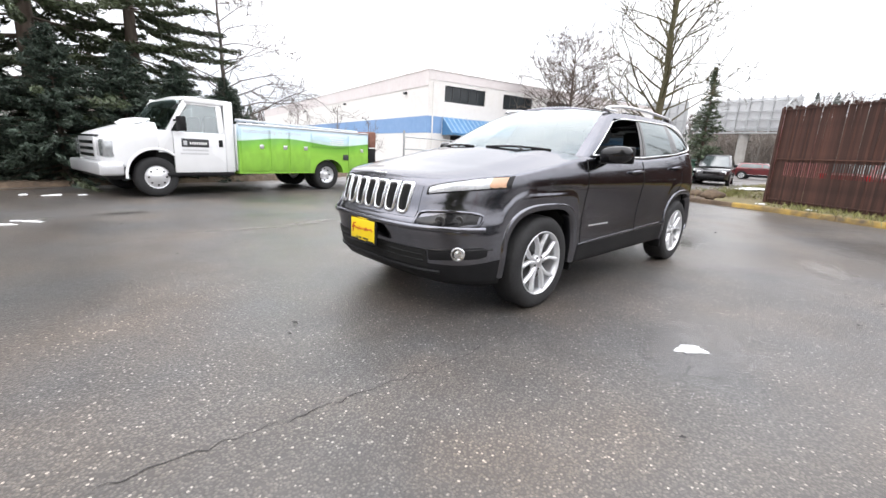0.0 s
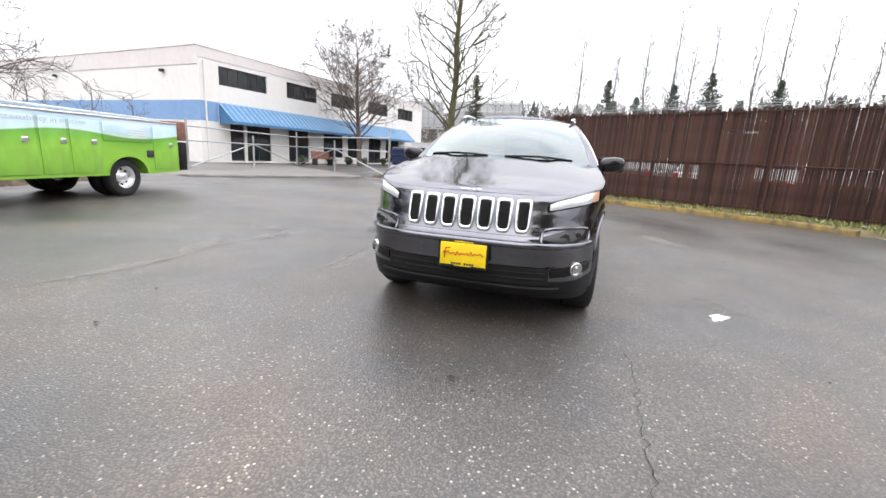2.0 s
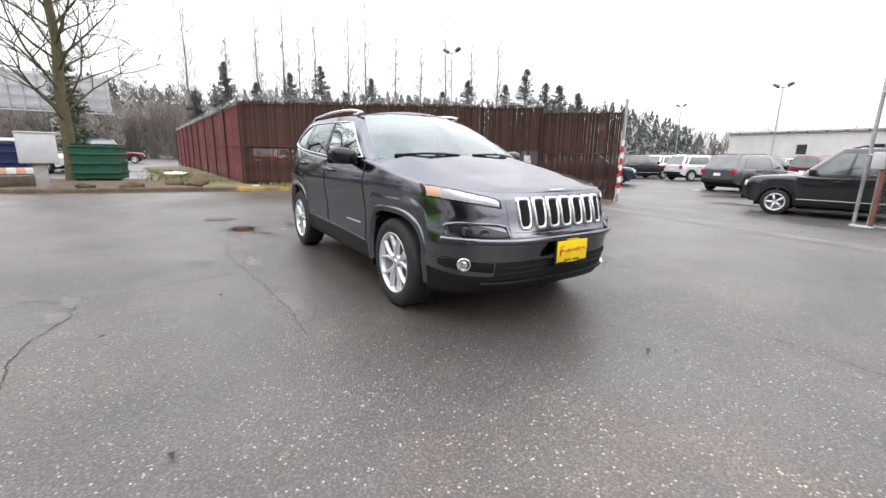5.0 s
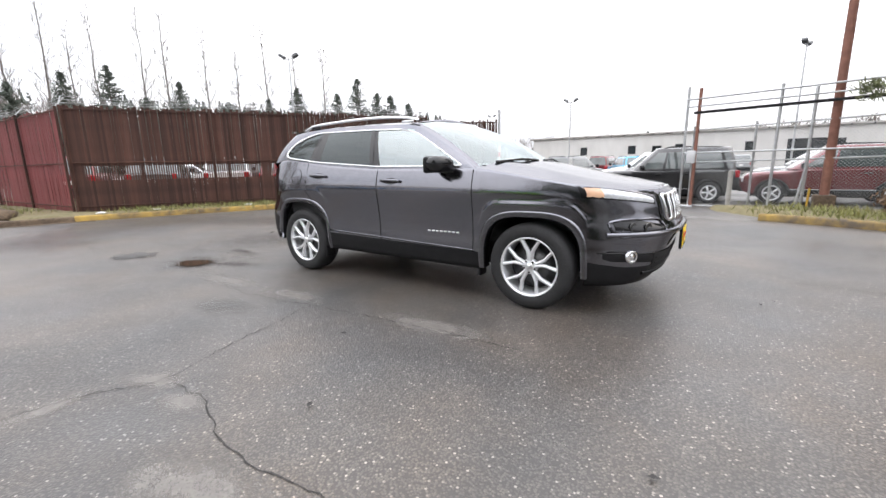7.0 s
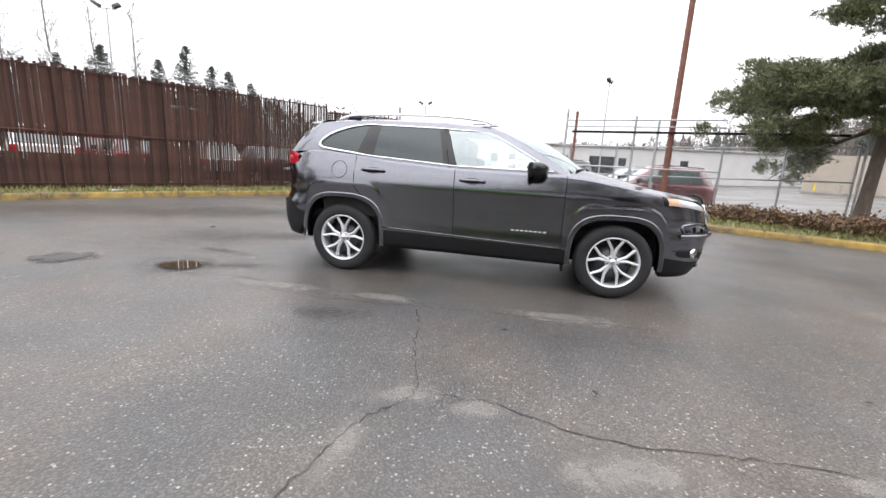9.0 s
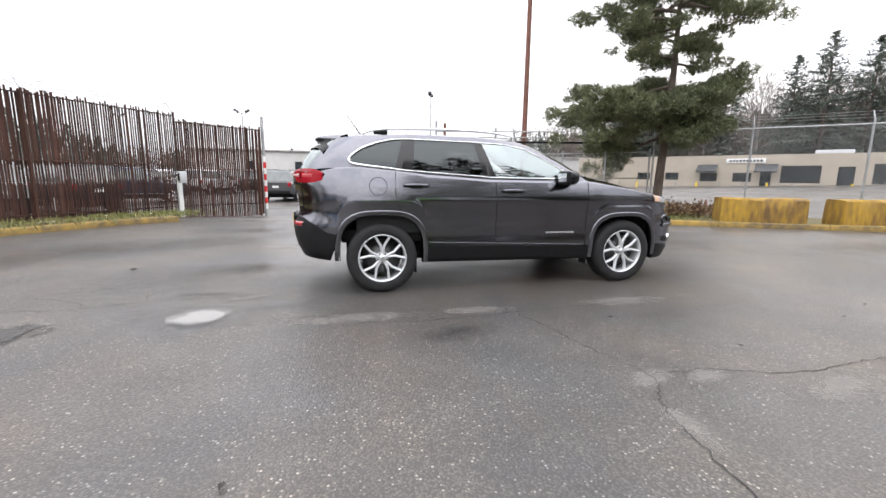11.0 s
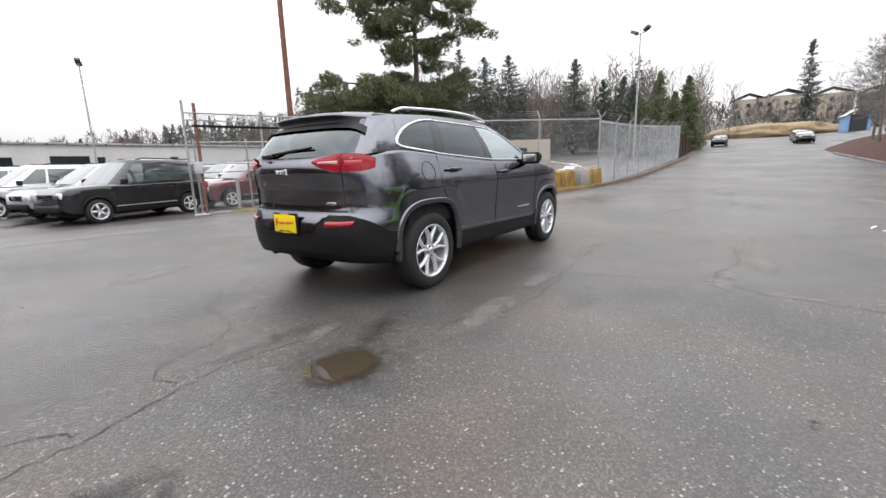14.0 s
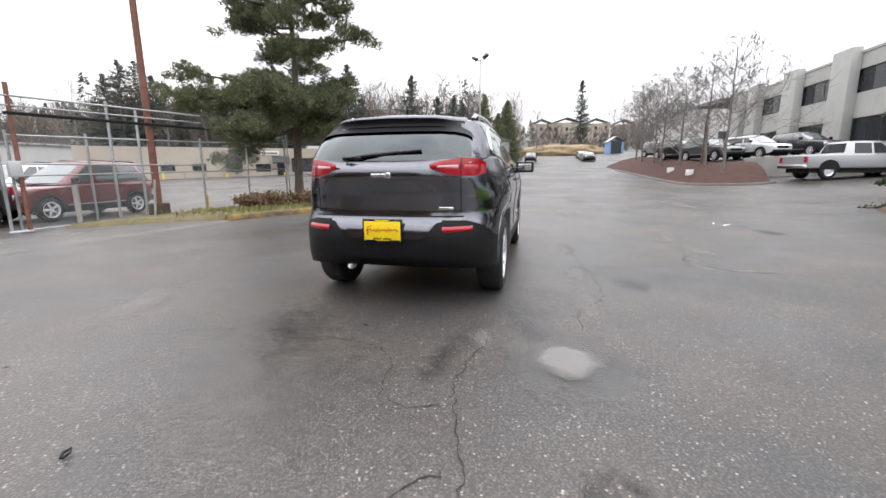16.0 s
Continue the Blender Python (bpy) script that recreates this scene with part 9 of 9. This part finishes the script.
# ---- silver pick-up ----
def build_pickup(m):
    t = thing("pickup_truck", "silver crew-cab pick-up parked beside the mulch bed", "pickup", m)
    P = PM["silver"]
    prof = [(2.9, 0.55), (2.92, 0.95), (2.75, 1.12), (1.5, 1.22), (0.75, 1.86), (0.5, 1.92), (-0.75, 1.92), (-1.0, 1.84), (-1.12, 1.26), (-2.9, 1.24), (-2.95, 0.62)]
    cab = [(1.42, 1.22), (0.72, 1.84), (-0.78, 1.88), (-1.08, 1.24)]
    bm = bmesh.new()
    box(bm, -2.95, 2.92, -0.98, 0.98, 0.55, 1.24, 0.08, 3)
    sharp(part("body", bm, P, t), 50)
    bm = bmesh.new()
    lo = [(1.45, -0.93, 1.22), (1.45, 0.93, 1.22), (-1.12, 0.93, 1.22), (-1.12, -0.93, 1.22)]
    hi = [(0.70, -0.74, 1.90), (0.70, 0.74, 1.90), (-0.85, 0.74, 1.90), (-0.85, -0.74, 1.90)]
    a = [bm.verts.new(p) for p in lo]
    b = [bm.verts.new(p) for p in hi]
    for i in range(4):
        bm.faces.new((a[i], a[(i + 1) % 4], b[(i + 1) % 4], b[i]))
    bm.faces.new(b)
    bmesh.ops.recalc_face_normals(bm, faces=bm.faces)
    bmesh.ops.bevel(bm, geom=list(bm.edges), offset=0.05, segments=2, affect="EDGES")
    part("cab", bm, P, t)
    for sg in (1, -1):
        for u0, u1, w0, w1 in ((0.22, 1.12, 0.22, 0.58), (-0.72, 0.12, -0.66, 0.12)):
            bm = bmesh.new()
            f = lambda x, s: (x, sg * (0.935 - 0.19 * s + 0.006), 1.22 + 0.68 * s)
            bm.faces.new([bm.verts.new(p) for p in (f(u0, 0.10), f(u1, 0.10), f(w1, 0.85), f(w0, 0.85))])
            part("side_window", bm, M["pane_dark"], t, smooth=False)
        boxed("tail_lamp", (-2.99, -2.90, sg * 0.86 - 0.09, sg * 0.86 + 0.09, 0.85, 1.15), M["red_lens"], t, bevel=0.02)
        boxed("door_mirror", (0.95, 1.10, sg * 1.08 - 0.10, sg * 1.08 + 0.10, 1.25, 1.45), P, t, bevel=0.03)
        for x in (1.85, -1.85):
            wh = new("wheel")
            wh.parent = t
            wh.location = (x, sg * 0.86, 0.40)
            bm = bmesh.new()
            lathe(bm, [(0.24, -0.12), (0.36, -0.12), (0.40, -0.08), (0.40, 0.08), (0.36, 0.12), (0.24, 0.12)], 22)
            part("tyre", bm, M["rubber"], wh)
            bm = bmesh.new()
            lathe(bm, [(0.25, sg * 0.11), (0.22, sg * 0.06), (0.12, sg * 0.08), (0.0, sg * 0.09)], 22)
            part("rim", bm, M["alloy"], wh)
            bm = bmesh.new()
            vs = [bm.verts.new((x + 0.50 * math.cos(q), sg * 0.985, 0.52 + 0.46 * math.sin(q))) for q in np.linspace(-0.05, math.pi + 0.05, 15)]
            bm.faces.new(vs)
            part("wheel_arch", bm, M["underside"], t, smooth=False)
    bm = bmesh.new()
    bm.faces.new([bm.verts.new(p) for p in ((-1.08, -0.75, 1.32), (-1.08, 0.75, 1.32), (-0.93, 0.64, 1.80), (-0.93, -0.64, 1.80))])
    part("rear_window", bm, M["pane_dark"], t, smooth=False)
    boxed("bed_opening", (-2.85, -1.2, -0.85, 0.85, 1.238, 1.246), M["underside"], t, bevel=0)
    boxed("rear_bumper", (-3.08, -2.90, -0.95, 0.95, 0.55, 0.74), M["chrome"], t, bevel=0.03)
    boxed("front_bumper", (2.88, 3.02, -0.95, 0.95, 0.50, 0.74), M["chrome"], t, bevel=0.03)
    boxed("underbody", (-2.7, 2.7, -0.8, 0.8, 0.32, 0.58), M["underside"], t, bevel=0)
    return t


build_pickup(pose(21.4, -17.1, ground_z(20.8, -16.4), 0, 0, -81))

# ---- mulch bed ----
def mulch_bed():
    bm = bmesh.new()
    rows = []
    n = 22
    near = smooth_curve([(45, -8.2, 0), (38, -8.3, 0), (30, -8.8, 0), (24, -9.2, 0), (21.4, -9.7, 0), (20.2, -10.8, 0), (19.8, -12.0, 0), (20.3, -13.0, 0)], 5)
    far = smooth_curve([(45, -12, 0), (38, -12, 0), (31, -11.8, 0), (27, -12.0, 0), (25.6, -12.6, 0), (25.0, -13.2, 0), (24.6, -13.5, 0), (24.4, -13.8, 0)], 5)
    for a, b in zip(near, far):
        row = []
        for j in range(9):
            s = j / 8
            p = a + (b - a) * s
            h = 0.95 * (1 - (1 - s) ** 2) + 0.08 * noise.noise((p[0] * 0.8, p[1] * 0.8, 3)) * s
            row.append((p[0], p[1], ground_z(p[0], p[1]) + 0.02 + h))
        rows.append(row)
    grid(bm, rows)
    ob = part("mulch_bed", bm, M["mulch"])
    if sum(p.normal.z for p in ob.data.polygons) < 0:
        ob.data.flip_normals()
    tagged(ob, "raised bed of dark red bark mulch", "mulch bed", kind="structure")
    # terrace above it
    bm = bmesh.new()
    xs2, ys2 = [24.5, 28, 34, 45, 62], [-12.0, -14, -18, -26]
    grid(bm, [[(x, y if x > 26 else min(y, -13), ground_z(x, y) + 0.9) for y in ys2] for x in xs2])
    ob = part("terrace", bm, M["asphalt"])
    if sum(p.normal.z for p in ob.data.polygons) < 0:
        ob.data.flip_normals()
    tagged(ob, "raised asphalt terrace where cars are parked", "terrace", kind="structure")
    wall = thing("retaining_wall", "low pale concrete wall holding the terrace", "wall", kind="structure")
    bm = bmesh.new()
    rows = []
    for y in np.linspace(-13.2, -26, 12):
        z = ground_z(24.5, y)
        rows.append([(24.2, y, z - 0.3), (24.2, y, z + 1.18), (24.23, y, z + 1.2), (24.45, y, z + 1.2), (24.48, y, z + 1.18), (24.48, y, z - 0.3)])
    grid(bm, rows)
    bmesh.ops.recalc_face_normals(bm, faces=bm.faces)
    sharp(part("wall_face", bm, M["concrete"], wall), 40)
    kerb([(38, -8.1), (30, -8.6), (24, -9.0), (21.2, -9.5), (20.0, -10.7), (19.6, -12.0), (20.1, -13.1)], M["old_paving"], "low dark concrete kerb round the mulch", 0.12, 0.14)


mulch_bed()
for i, (x, y) in enumerate(((23.3, -10.0), (26.5, -9.8))):
    s = thing("small_sign", "small white sign stuck in the mulch", "sign", pose(x, y, ground_z(x, y) + 0.25, 0, 0, 20))
    boxed("board", (-0.02, 0.02, -0.25, 0.25, 0.15, 0.50), M["white_stripe"], s, bevel=0.004)
    bar("stake", [(0, 0, -0.1), (0, 0, 0.2)], 0.02, M["galv"], s)

# trees of the mulch bed
for i, (x, y, h, s, dz) in enumerate(((22.2, -11.4, 7.0, 0.34, 0.45), (24.6, -11.2, 6.2, 0.34, 0.6), (27.5, -10.6, 6.4, 0.36, 0.5), (30.5, -10.2, 6.6, 0.36, 0.5), (33.5, -10.4, 6.0, 0.36, 0.5), (37.0, -10.2, 6.4, 0.36, 0.5), (41.0, -10.5, 6.0, 0.36, 0.5))):
    bare_tree(x, y, h, 200 + i, "slender leafless tree rising from red mulch", trunk_r=0.09, spread=s * 1.45, levels=4, first=0.14, limbs=24, bark="bark_grey", upright=0.35, twig_r=0.0065, z=ground_z(x, y) + dz, group="trees in the mulch bed")
bare_tree(26.2, -11.6, 4.2, 230, "mossy stump-like leafless tree in mulch", trunk_r=0.14, spread=0.35, levels=3, first=0.4, limbs=6, bark="bark", z=ground_z(26, -11.6) + 0.6)

# ---- big trees near the yard ----
pine_tree(8.7, 7.35, 10.2, 3.5, 5, "tall spreading pine with dense lower boughs", M["pine"], 0.05)
# dark conifers behind the truck
for i, (x, y, h, r) in enumerate(((4.9, -10.9, 3.0, 1.5), (3.6, -10.7, 3.3, 1.6), (2.3, -10.9, 3.2, 1.5), (1.0, -11.4, 3.0, 1.4), (6.4, -11.3, 3.4, 1.7), (-0.4, -12.2, 2.9, 1.3))):
    fir_tree(x, y, h, r, 300 + i, M["spruce"], "dense dark blue-green young spruce", whorls=32, per=12, blades=10, low=0.02, size=0.34, z=0.1)
fir_tree(3.9, -12.6, 15.0, 3.6, 320, M["tall_fir"], "tall dark conifer with drooping boughs", whorls=34, per=9, blades=13, low=0.05, size=0.46, z=0.1)
fir_tree(1.7, -13.2, 13.0, 2.9, 321, M["tall_fir"], "tall dark conifer with drooping boughs", whorls=30, per=8, blades=13, low=0.06, size=0.46, z=0.1)
fir_tree(7.0, -13.2, 14.0, 3.5, 322, M["tall_fir"], "tall dark conifer with drooping boughs", whorls=30, per=8, blades=13, low=0.05, size=0.46, z=0.1)
bare_tree(-0.9, -13.6, 7.0, 330, "leafless tree with long drooping branches", trunk_r=0.10, spread=0.40, levels=4, first=0.2, limbs=34, upright=0.1, twig_r=0.005)
# bare trees by the gate
bare_tree(-15.6, -5.1, 12.5, 340, "tall leafless tree with mossy trunk", trunk_r=0.20, spread=0.27, levels=4, first=0.16, limbs=52, bark="bark_moss", upright=0.45, twig_r=0.0062)
bare_tree(-24.5, -14.5, 9.0, 341, "rounded leafless tree before the white building", trunk_r=0.20, spread=0.50, levels=4, first=0.20, limbs=50, upright=0.35, twig_r=0.009, bark="bark")
fir_tree(-26.5, -6.3, 6.9, 1.35, 342, M["fir"], "narrow dark cypress beyond the dumpster", whorls=36, per=8, blades=7, low=0.02, size=0.6, thin=0.7)
# shrubs behind the truck body
for i, (x, y, h) in enumerate(((-5.0, -13.5, 2.6), (-7.5, -15.0, 2.4), (-3.2, -13.2, 2.4))):
    bare_tree(x, y, h, 350 + i, "twiggy leafless shrub behind the truck", name="bare_shrub", trunk_r=0.05, spread=0.5, levels=3, first=0.1, limbs=9, upright=0.5, twig_r=0.005)

# ---- conifers and poplars beyond the fences ----
FAR_LABEL = "distant dark conifer behind the fence"
for i, (x, y, z) in enumerate(((-50.1, 4.2, 10.7), (-49.7, 7.3, 8.8), (-48.9, 10.9, 10.3), (-48.0, 14.2, 11.3), (-46.0, 19.7, 10.3), (-42.0, 27.4, 9.0), (-40.2, 30.0, 10.4), (-37.4, 33.6, 9.9), (-35.8, 35.5, 11.7), (-34.2, 37.2, 10.1), (-33.0, 38.3, 9.8), (-31.4, 39.8, 8.8), (-51, 1.2, 7.5), (-47, 16.8, 8.5), (-44, 23.8, 8.5))):
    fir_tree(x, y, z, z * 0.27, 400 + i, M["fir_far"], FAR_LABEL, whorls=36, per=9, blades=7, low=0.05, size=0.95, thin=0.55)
for i, (x, y, z) in enumerate(((-57.4, 1.1, 18.0), (-58.5, 5.0, 15.0), (-57.0, 9.2, 17.5), (-58.0, 12.1, 20.5), (-56.5, 14.0, 16.5), (-57.5, 16.6, 19.0), (-56.0, 20.5, 20.0), (-57.0, 23.8, 23.0), (-54.5, 27.5, 18.5), (-53.5, 31.0, 17.0), (-52.0, 34.6, 21.0), (-50.5, 38.5, 17.5), (-49.0, 42.0, 19.0))):
    bare_tree(x, y, z, 430 + i, "tall thin leafless poplar in the distance", trunk_r=0.17, spread=0.17, levels=3, first=0.22, limbs=30, upright=1.2, twig_r=0.011)
for i, (x, y, z) in enumerate(((48.0, 31.0, 16.0), (46.4, 33.2, 14.2), (49.9, 28.1, 14.8), (51.6, 25.2, 14.8), (55.3, 17.1, 13.5), (56.5, 13.7, 10.5), (40.7, 51.5, 15.0), (42.0, 50.4, 15.0), (39.5, 52.6, 13.2), (43.2, 49.2, 13.4), (47.9, 44.3, 14.2), (45, 47, 11), (57, 10, 9.5), (60, 12, 11), (62, 8, 10))):
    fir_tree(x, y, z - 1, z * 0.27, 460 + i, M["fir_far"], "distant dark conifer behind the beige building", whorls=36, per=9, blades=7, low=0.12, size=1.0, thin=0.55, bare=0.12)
for i, (x, y, z, r) in enumerate(((51.5, 4.4, 6.6, 2.0), (54.0, 3.4, 8.4, 2.3), (58.0, 3.6, 8.0, 2.2), (62.0, 4.2, 8.8, 2.4), (56.5, 6.8, 9.6, 2.4), (47.0, 5.4, 6.0, 1.9), (43.0, 6.2, 5.6, 1.8))):
    fir_tree(x, y, z, r, 490 + i, M["pine"], "dense green conifer beside the rising road", whorls=34, per=10, blades=9, low=0.03, size=0.8, thin=0.7)
fir_tree(150, -14, 21, 4.0, 496, M["fir_haze"], "tall lone fir on the far hill", whorls=32, per=8, blades=6, size=2.0, z=9.5, bare=0.15, thin=0.7)
for i in range(22):
    rr = np.random.default_rng(700 + i)
    x, y = rr.uniform(60, 74), rr.uniform(8, 34)
    bare_tree(x, y, rr.uniform(9, 14), 700 + i, "bare birch in the distant wood", trunk_r=0.13, spread=0.20, levels=3, first=0.25, limbs=12, upright=0.9, twig_r=0.02, group="bare birches in the wood")

# ---- wooded hills all round ----
def hill_z(a):
    """Skyline height by bearing in degrees from the x axis."""
    return interp(a % 360, [(0, 15), (12, 18), (25, 24), (45, 20), (62, 17), (70, 11), (78, 7), (86, 5), (92, 2), (110, 2), (115, 3), (118, 8), (123, 16), (128, 18), (135, 17), (150, 22), (165, 21), (176, 20), (186, 20), (196, 14), (215, 10), (240, 9), (280, 9), (330, 10), (352, 12), (360, 15)])


bm = bmesh.new()
rows = []
for a in np.linspace(0, 360, 121):
    c, s = math.cos(radians(a)), math.sin(radians(a))
    z = hill_z(a)
    rows.append([(c * d, s * d, k * z + (0.0 if d > 120 else ground_z(c * d, s * d) - 0.3)) for d, k in ((112, 0.0), (135, 0.35), (165, 0.80), (200, 0.96), (260, 1.0))])
grid(bm, rows)
hl = part("hillside", bm, M["hill_wood"])
tagged(hl, "wooded winter hills round the yard", "hill", kind="structure")
rngh = np.random.default_rng(77)
P, A, Bv = [], [], []
conif_c, conif_a, conif_b = [], [], []
for i in range(2600):
    a = rngh.uniform(0, 360)
    d = rngh.uniform(118, 205)
    c, s = math.cos(radians(a)), math.sin(radians(a))
    z = hill_z(a) * interp(d, [(112, 0), (135, 0.35), (165, 0.8), (205, 0.96)])
    h = rngh.uniform(4, 8)
    con = rngh.random() < (0.75 if 40 < a < 70 or 115 < a < 165 else 0.25)
    n = 64 if con else 44
    f = rngh.random(n)
    rad = (1.9 * (1 - f) if con else 2.2 * np.sqrt(f * (1 - f)) + 0.4)
    an = rngh.uniform(0, 6.28, n)
    pts = np.column_stack([c * d + rad * np.cos(an), s * d + rad * np.sin(an), z + h * (0.05 + 0.95 * f)])
    dd = unit(rngh.normal(0, 0.5, (n, 3)) + (0, 0, 1))
    ww = unit(np.cross(dd, rngh.normal(0, 1, (n, 3))))
    if con:
        conif_c.append(pts), conif_a.append(dd * 0.55), conif_b.append(ww * 0.32)
    else:
        P.append(pts), A.append(dd * 1.1), Bv.append(ww * 0.10)
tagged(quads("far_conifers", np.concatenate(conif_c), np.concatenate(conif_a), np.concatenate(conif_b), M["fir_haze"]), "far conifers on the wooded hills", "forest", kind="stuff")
tagged(quads("far_bare_wood", np.concatenate(P), np.concatenate(A), np.concatenate(Bv), M["twig"]), "far leafless wood on the hills", "forest", kind="stuff")

# belts of mixed wood beyond the car park and the beige building
def wood_belt(path, n, h0, h1, depth, conifers, seed):
    rng = np.random.default_rng(seed)
    line = np.array([(*p, 0) for p in path], float)
    sets = {True: [[], [], []], False: [[], [], []], "stem": [[], [], []]}
    for i in range(n):
        s = rng.random() * (len(line) - 1)
        k = min(int(s), len(line) - 2)
        c = line[k] + (line[k + 1] - line[k]) * (s - k) + np.array((rng.normal(0, depth), rng.normal(0, depth), 0))
        c[2] = ground_z(c[0], c[1])
        h = rng.uniform(h0, h1)
        con = rng.random() < conifers
        m = 260 if con else 320
        f = rng.random(m) ** (1.3 if con else 0.8)
        rad = h * 0.20 * (1 - f) ** 0.8 + 0.15 if con else h * 0.22 * np.sqrt(np.clip(f * 1.1 * (1.15 - f), 0, 1)) + 0.3
        an, rr = rng.uniform(0, 6.283, m), np.sqrt(rng.random(m))
        pts = c + np.column_stack([rad * rr * np.cos(an), rad * rr * np.sin(an), h * f])
        if con:
            d = unit(np.column_stack([np.cos(an), np.sin(an), rng.normal(-0.25, 0.3, m)]))
            w = unit(np.cross(d, rng.normal(0, 1, (m, 3))))
            add = (pts, d * 0.40, w * 0.12)
        else:
            d = unit(np.column_stack([np.cos(an) * 0.5, np.sin(an) * 0.5, rng.uniform(0.4, 1.4, m)]))
            w = unit(np.cross(d, rng.normal(0, 1, (m, 3))))
            add = (pts, d * rng.uniform(0.35, 0.9, (m, 1)), w * 0.021)
            sets["stem"][0].append(c + (0, 0, h * 0.42))
            sets["stem"][1].append(np.array((rng.normal(0, 0.3), rng.normal(0, 0.3), h * 0.5)))
            sets["stem"][2].append(np.array((0.10, -0.06, 0)))
        for q, v in zip(sets[con], add):
            q.append(v)
    for key, nm, mt, lab in ((True, "conifer_wood", "fir_far", "belt of dark conifers behind the yards"), (False, "bare_wood", "wood_brown", "belt of bare brown winter wood behind the yards"), ("stem", "wood_stems", "bark_grey", "pale thin trunks in the winter wood")):
        if sets[key][0]:
            st = [np.concatenate(v) if key != "stem" else np.array(v) for v in sets[key]]
            tagged(quads(nm, *st, M[mt]), lab, "forest", kind="stuff")


wood_belt([(70, 4), (66, 14), (60, 24), (55, 34), (48, 46), (40, 56)], 230, 6, 13, 3.5, 0.13, 21)
wood_belt([(58, 15), (56, 22), (52, 29), (50, 36)], 36, 7, 11, 2.0, 0.0, 27)
wood_belt([(54, 46), (46, 60), (35, 70)], 110, 6, 10, 3.0, 0.08, 22)
wood_belt([(34, 86), (24, 96), (14, 100)], 60, 2.5, 4.5, 3.0, 0.4, 26)
wood_belt([(-54, 36), (-60, 24), (-64, 12), (-66, 4)], 90, 4, 7.5, 3.0, 0.2, 23)
wood_belt([(-72, 0), (-80, -8), (-84, -20)], 80, 5, 9, 3.0, 0.1, 24)
wood_belt([(108, -36), (122, -34), (140, -30)], 60, 6, 12, 3.0, 0.15, 25)

# houses on the far hill up the road
for i, (x, y, w, h) in enumerate(((176, -1.0, 9, 6.5), (178, -11, 11, 7.0), (182, -33, 9, 6.0), (177, -22, 10, 6.2))):
    t = thing("house", "pale timber house on the far hill", "house", pose(x, y, 13.0, 0, 0, rngh.uniform(-8, 8)), "houses on the hill")
    boxed("wall", (0, 8, -w / 2, w / 2, -4, h), M["wall_beige"], t, bevel=0)
    bm = bmesh.new()
    grid(bm, [[(-0.4, -w / 2 - 0.4, h), (-0.4, 0, h + 2.0), (-0.4, w / 2 + 0.4, h)], [(8.4, -w / 2 - 0.4, h), (8.4, 0, h + 2.0), (8.4, w / 2 + 0.4, h)]])
    part("roof", bm, M["wall_grey"], t, smooth=False)
    for yy in np.linspace(-w / 2 + 1.2, w / 2 - 1.2, 3):
        for zz in (1.0, 3.8):
            boxed("window", (-0.06, -0.01, yy - 0.5, yy + 0.5, zz, zz + 1.3), M["frame_dark"], t, bevel=0)
bk = thing("earth_bank", "bare yellow-brown earth bank at the road's end", "bank", pose(113, -6, 5.2), kind="structure")
bm = bmesh.new()
bmesh.ops.create_icosphere(bm, subdivisions=4, radius=1)
for v in bm.verts:
    v.co = Vector((v.co.x * 6, v.co.y * 13, v.co.z * 2.5)) * (1 + 0.22 * noise.noise(v.co * 3.5))
part("earth", bm, M["bare_earth"], bk)
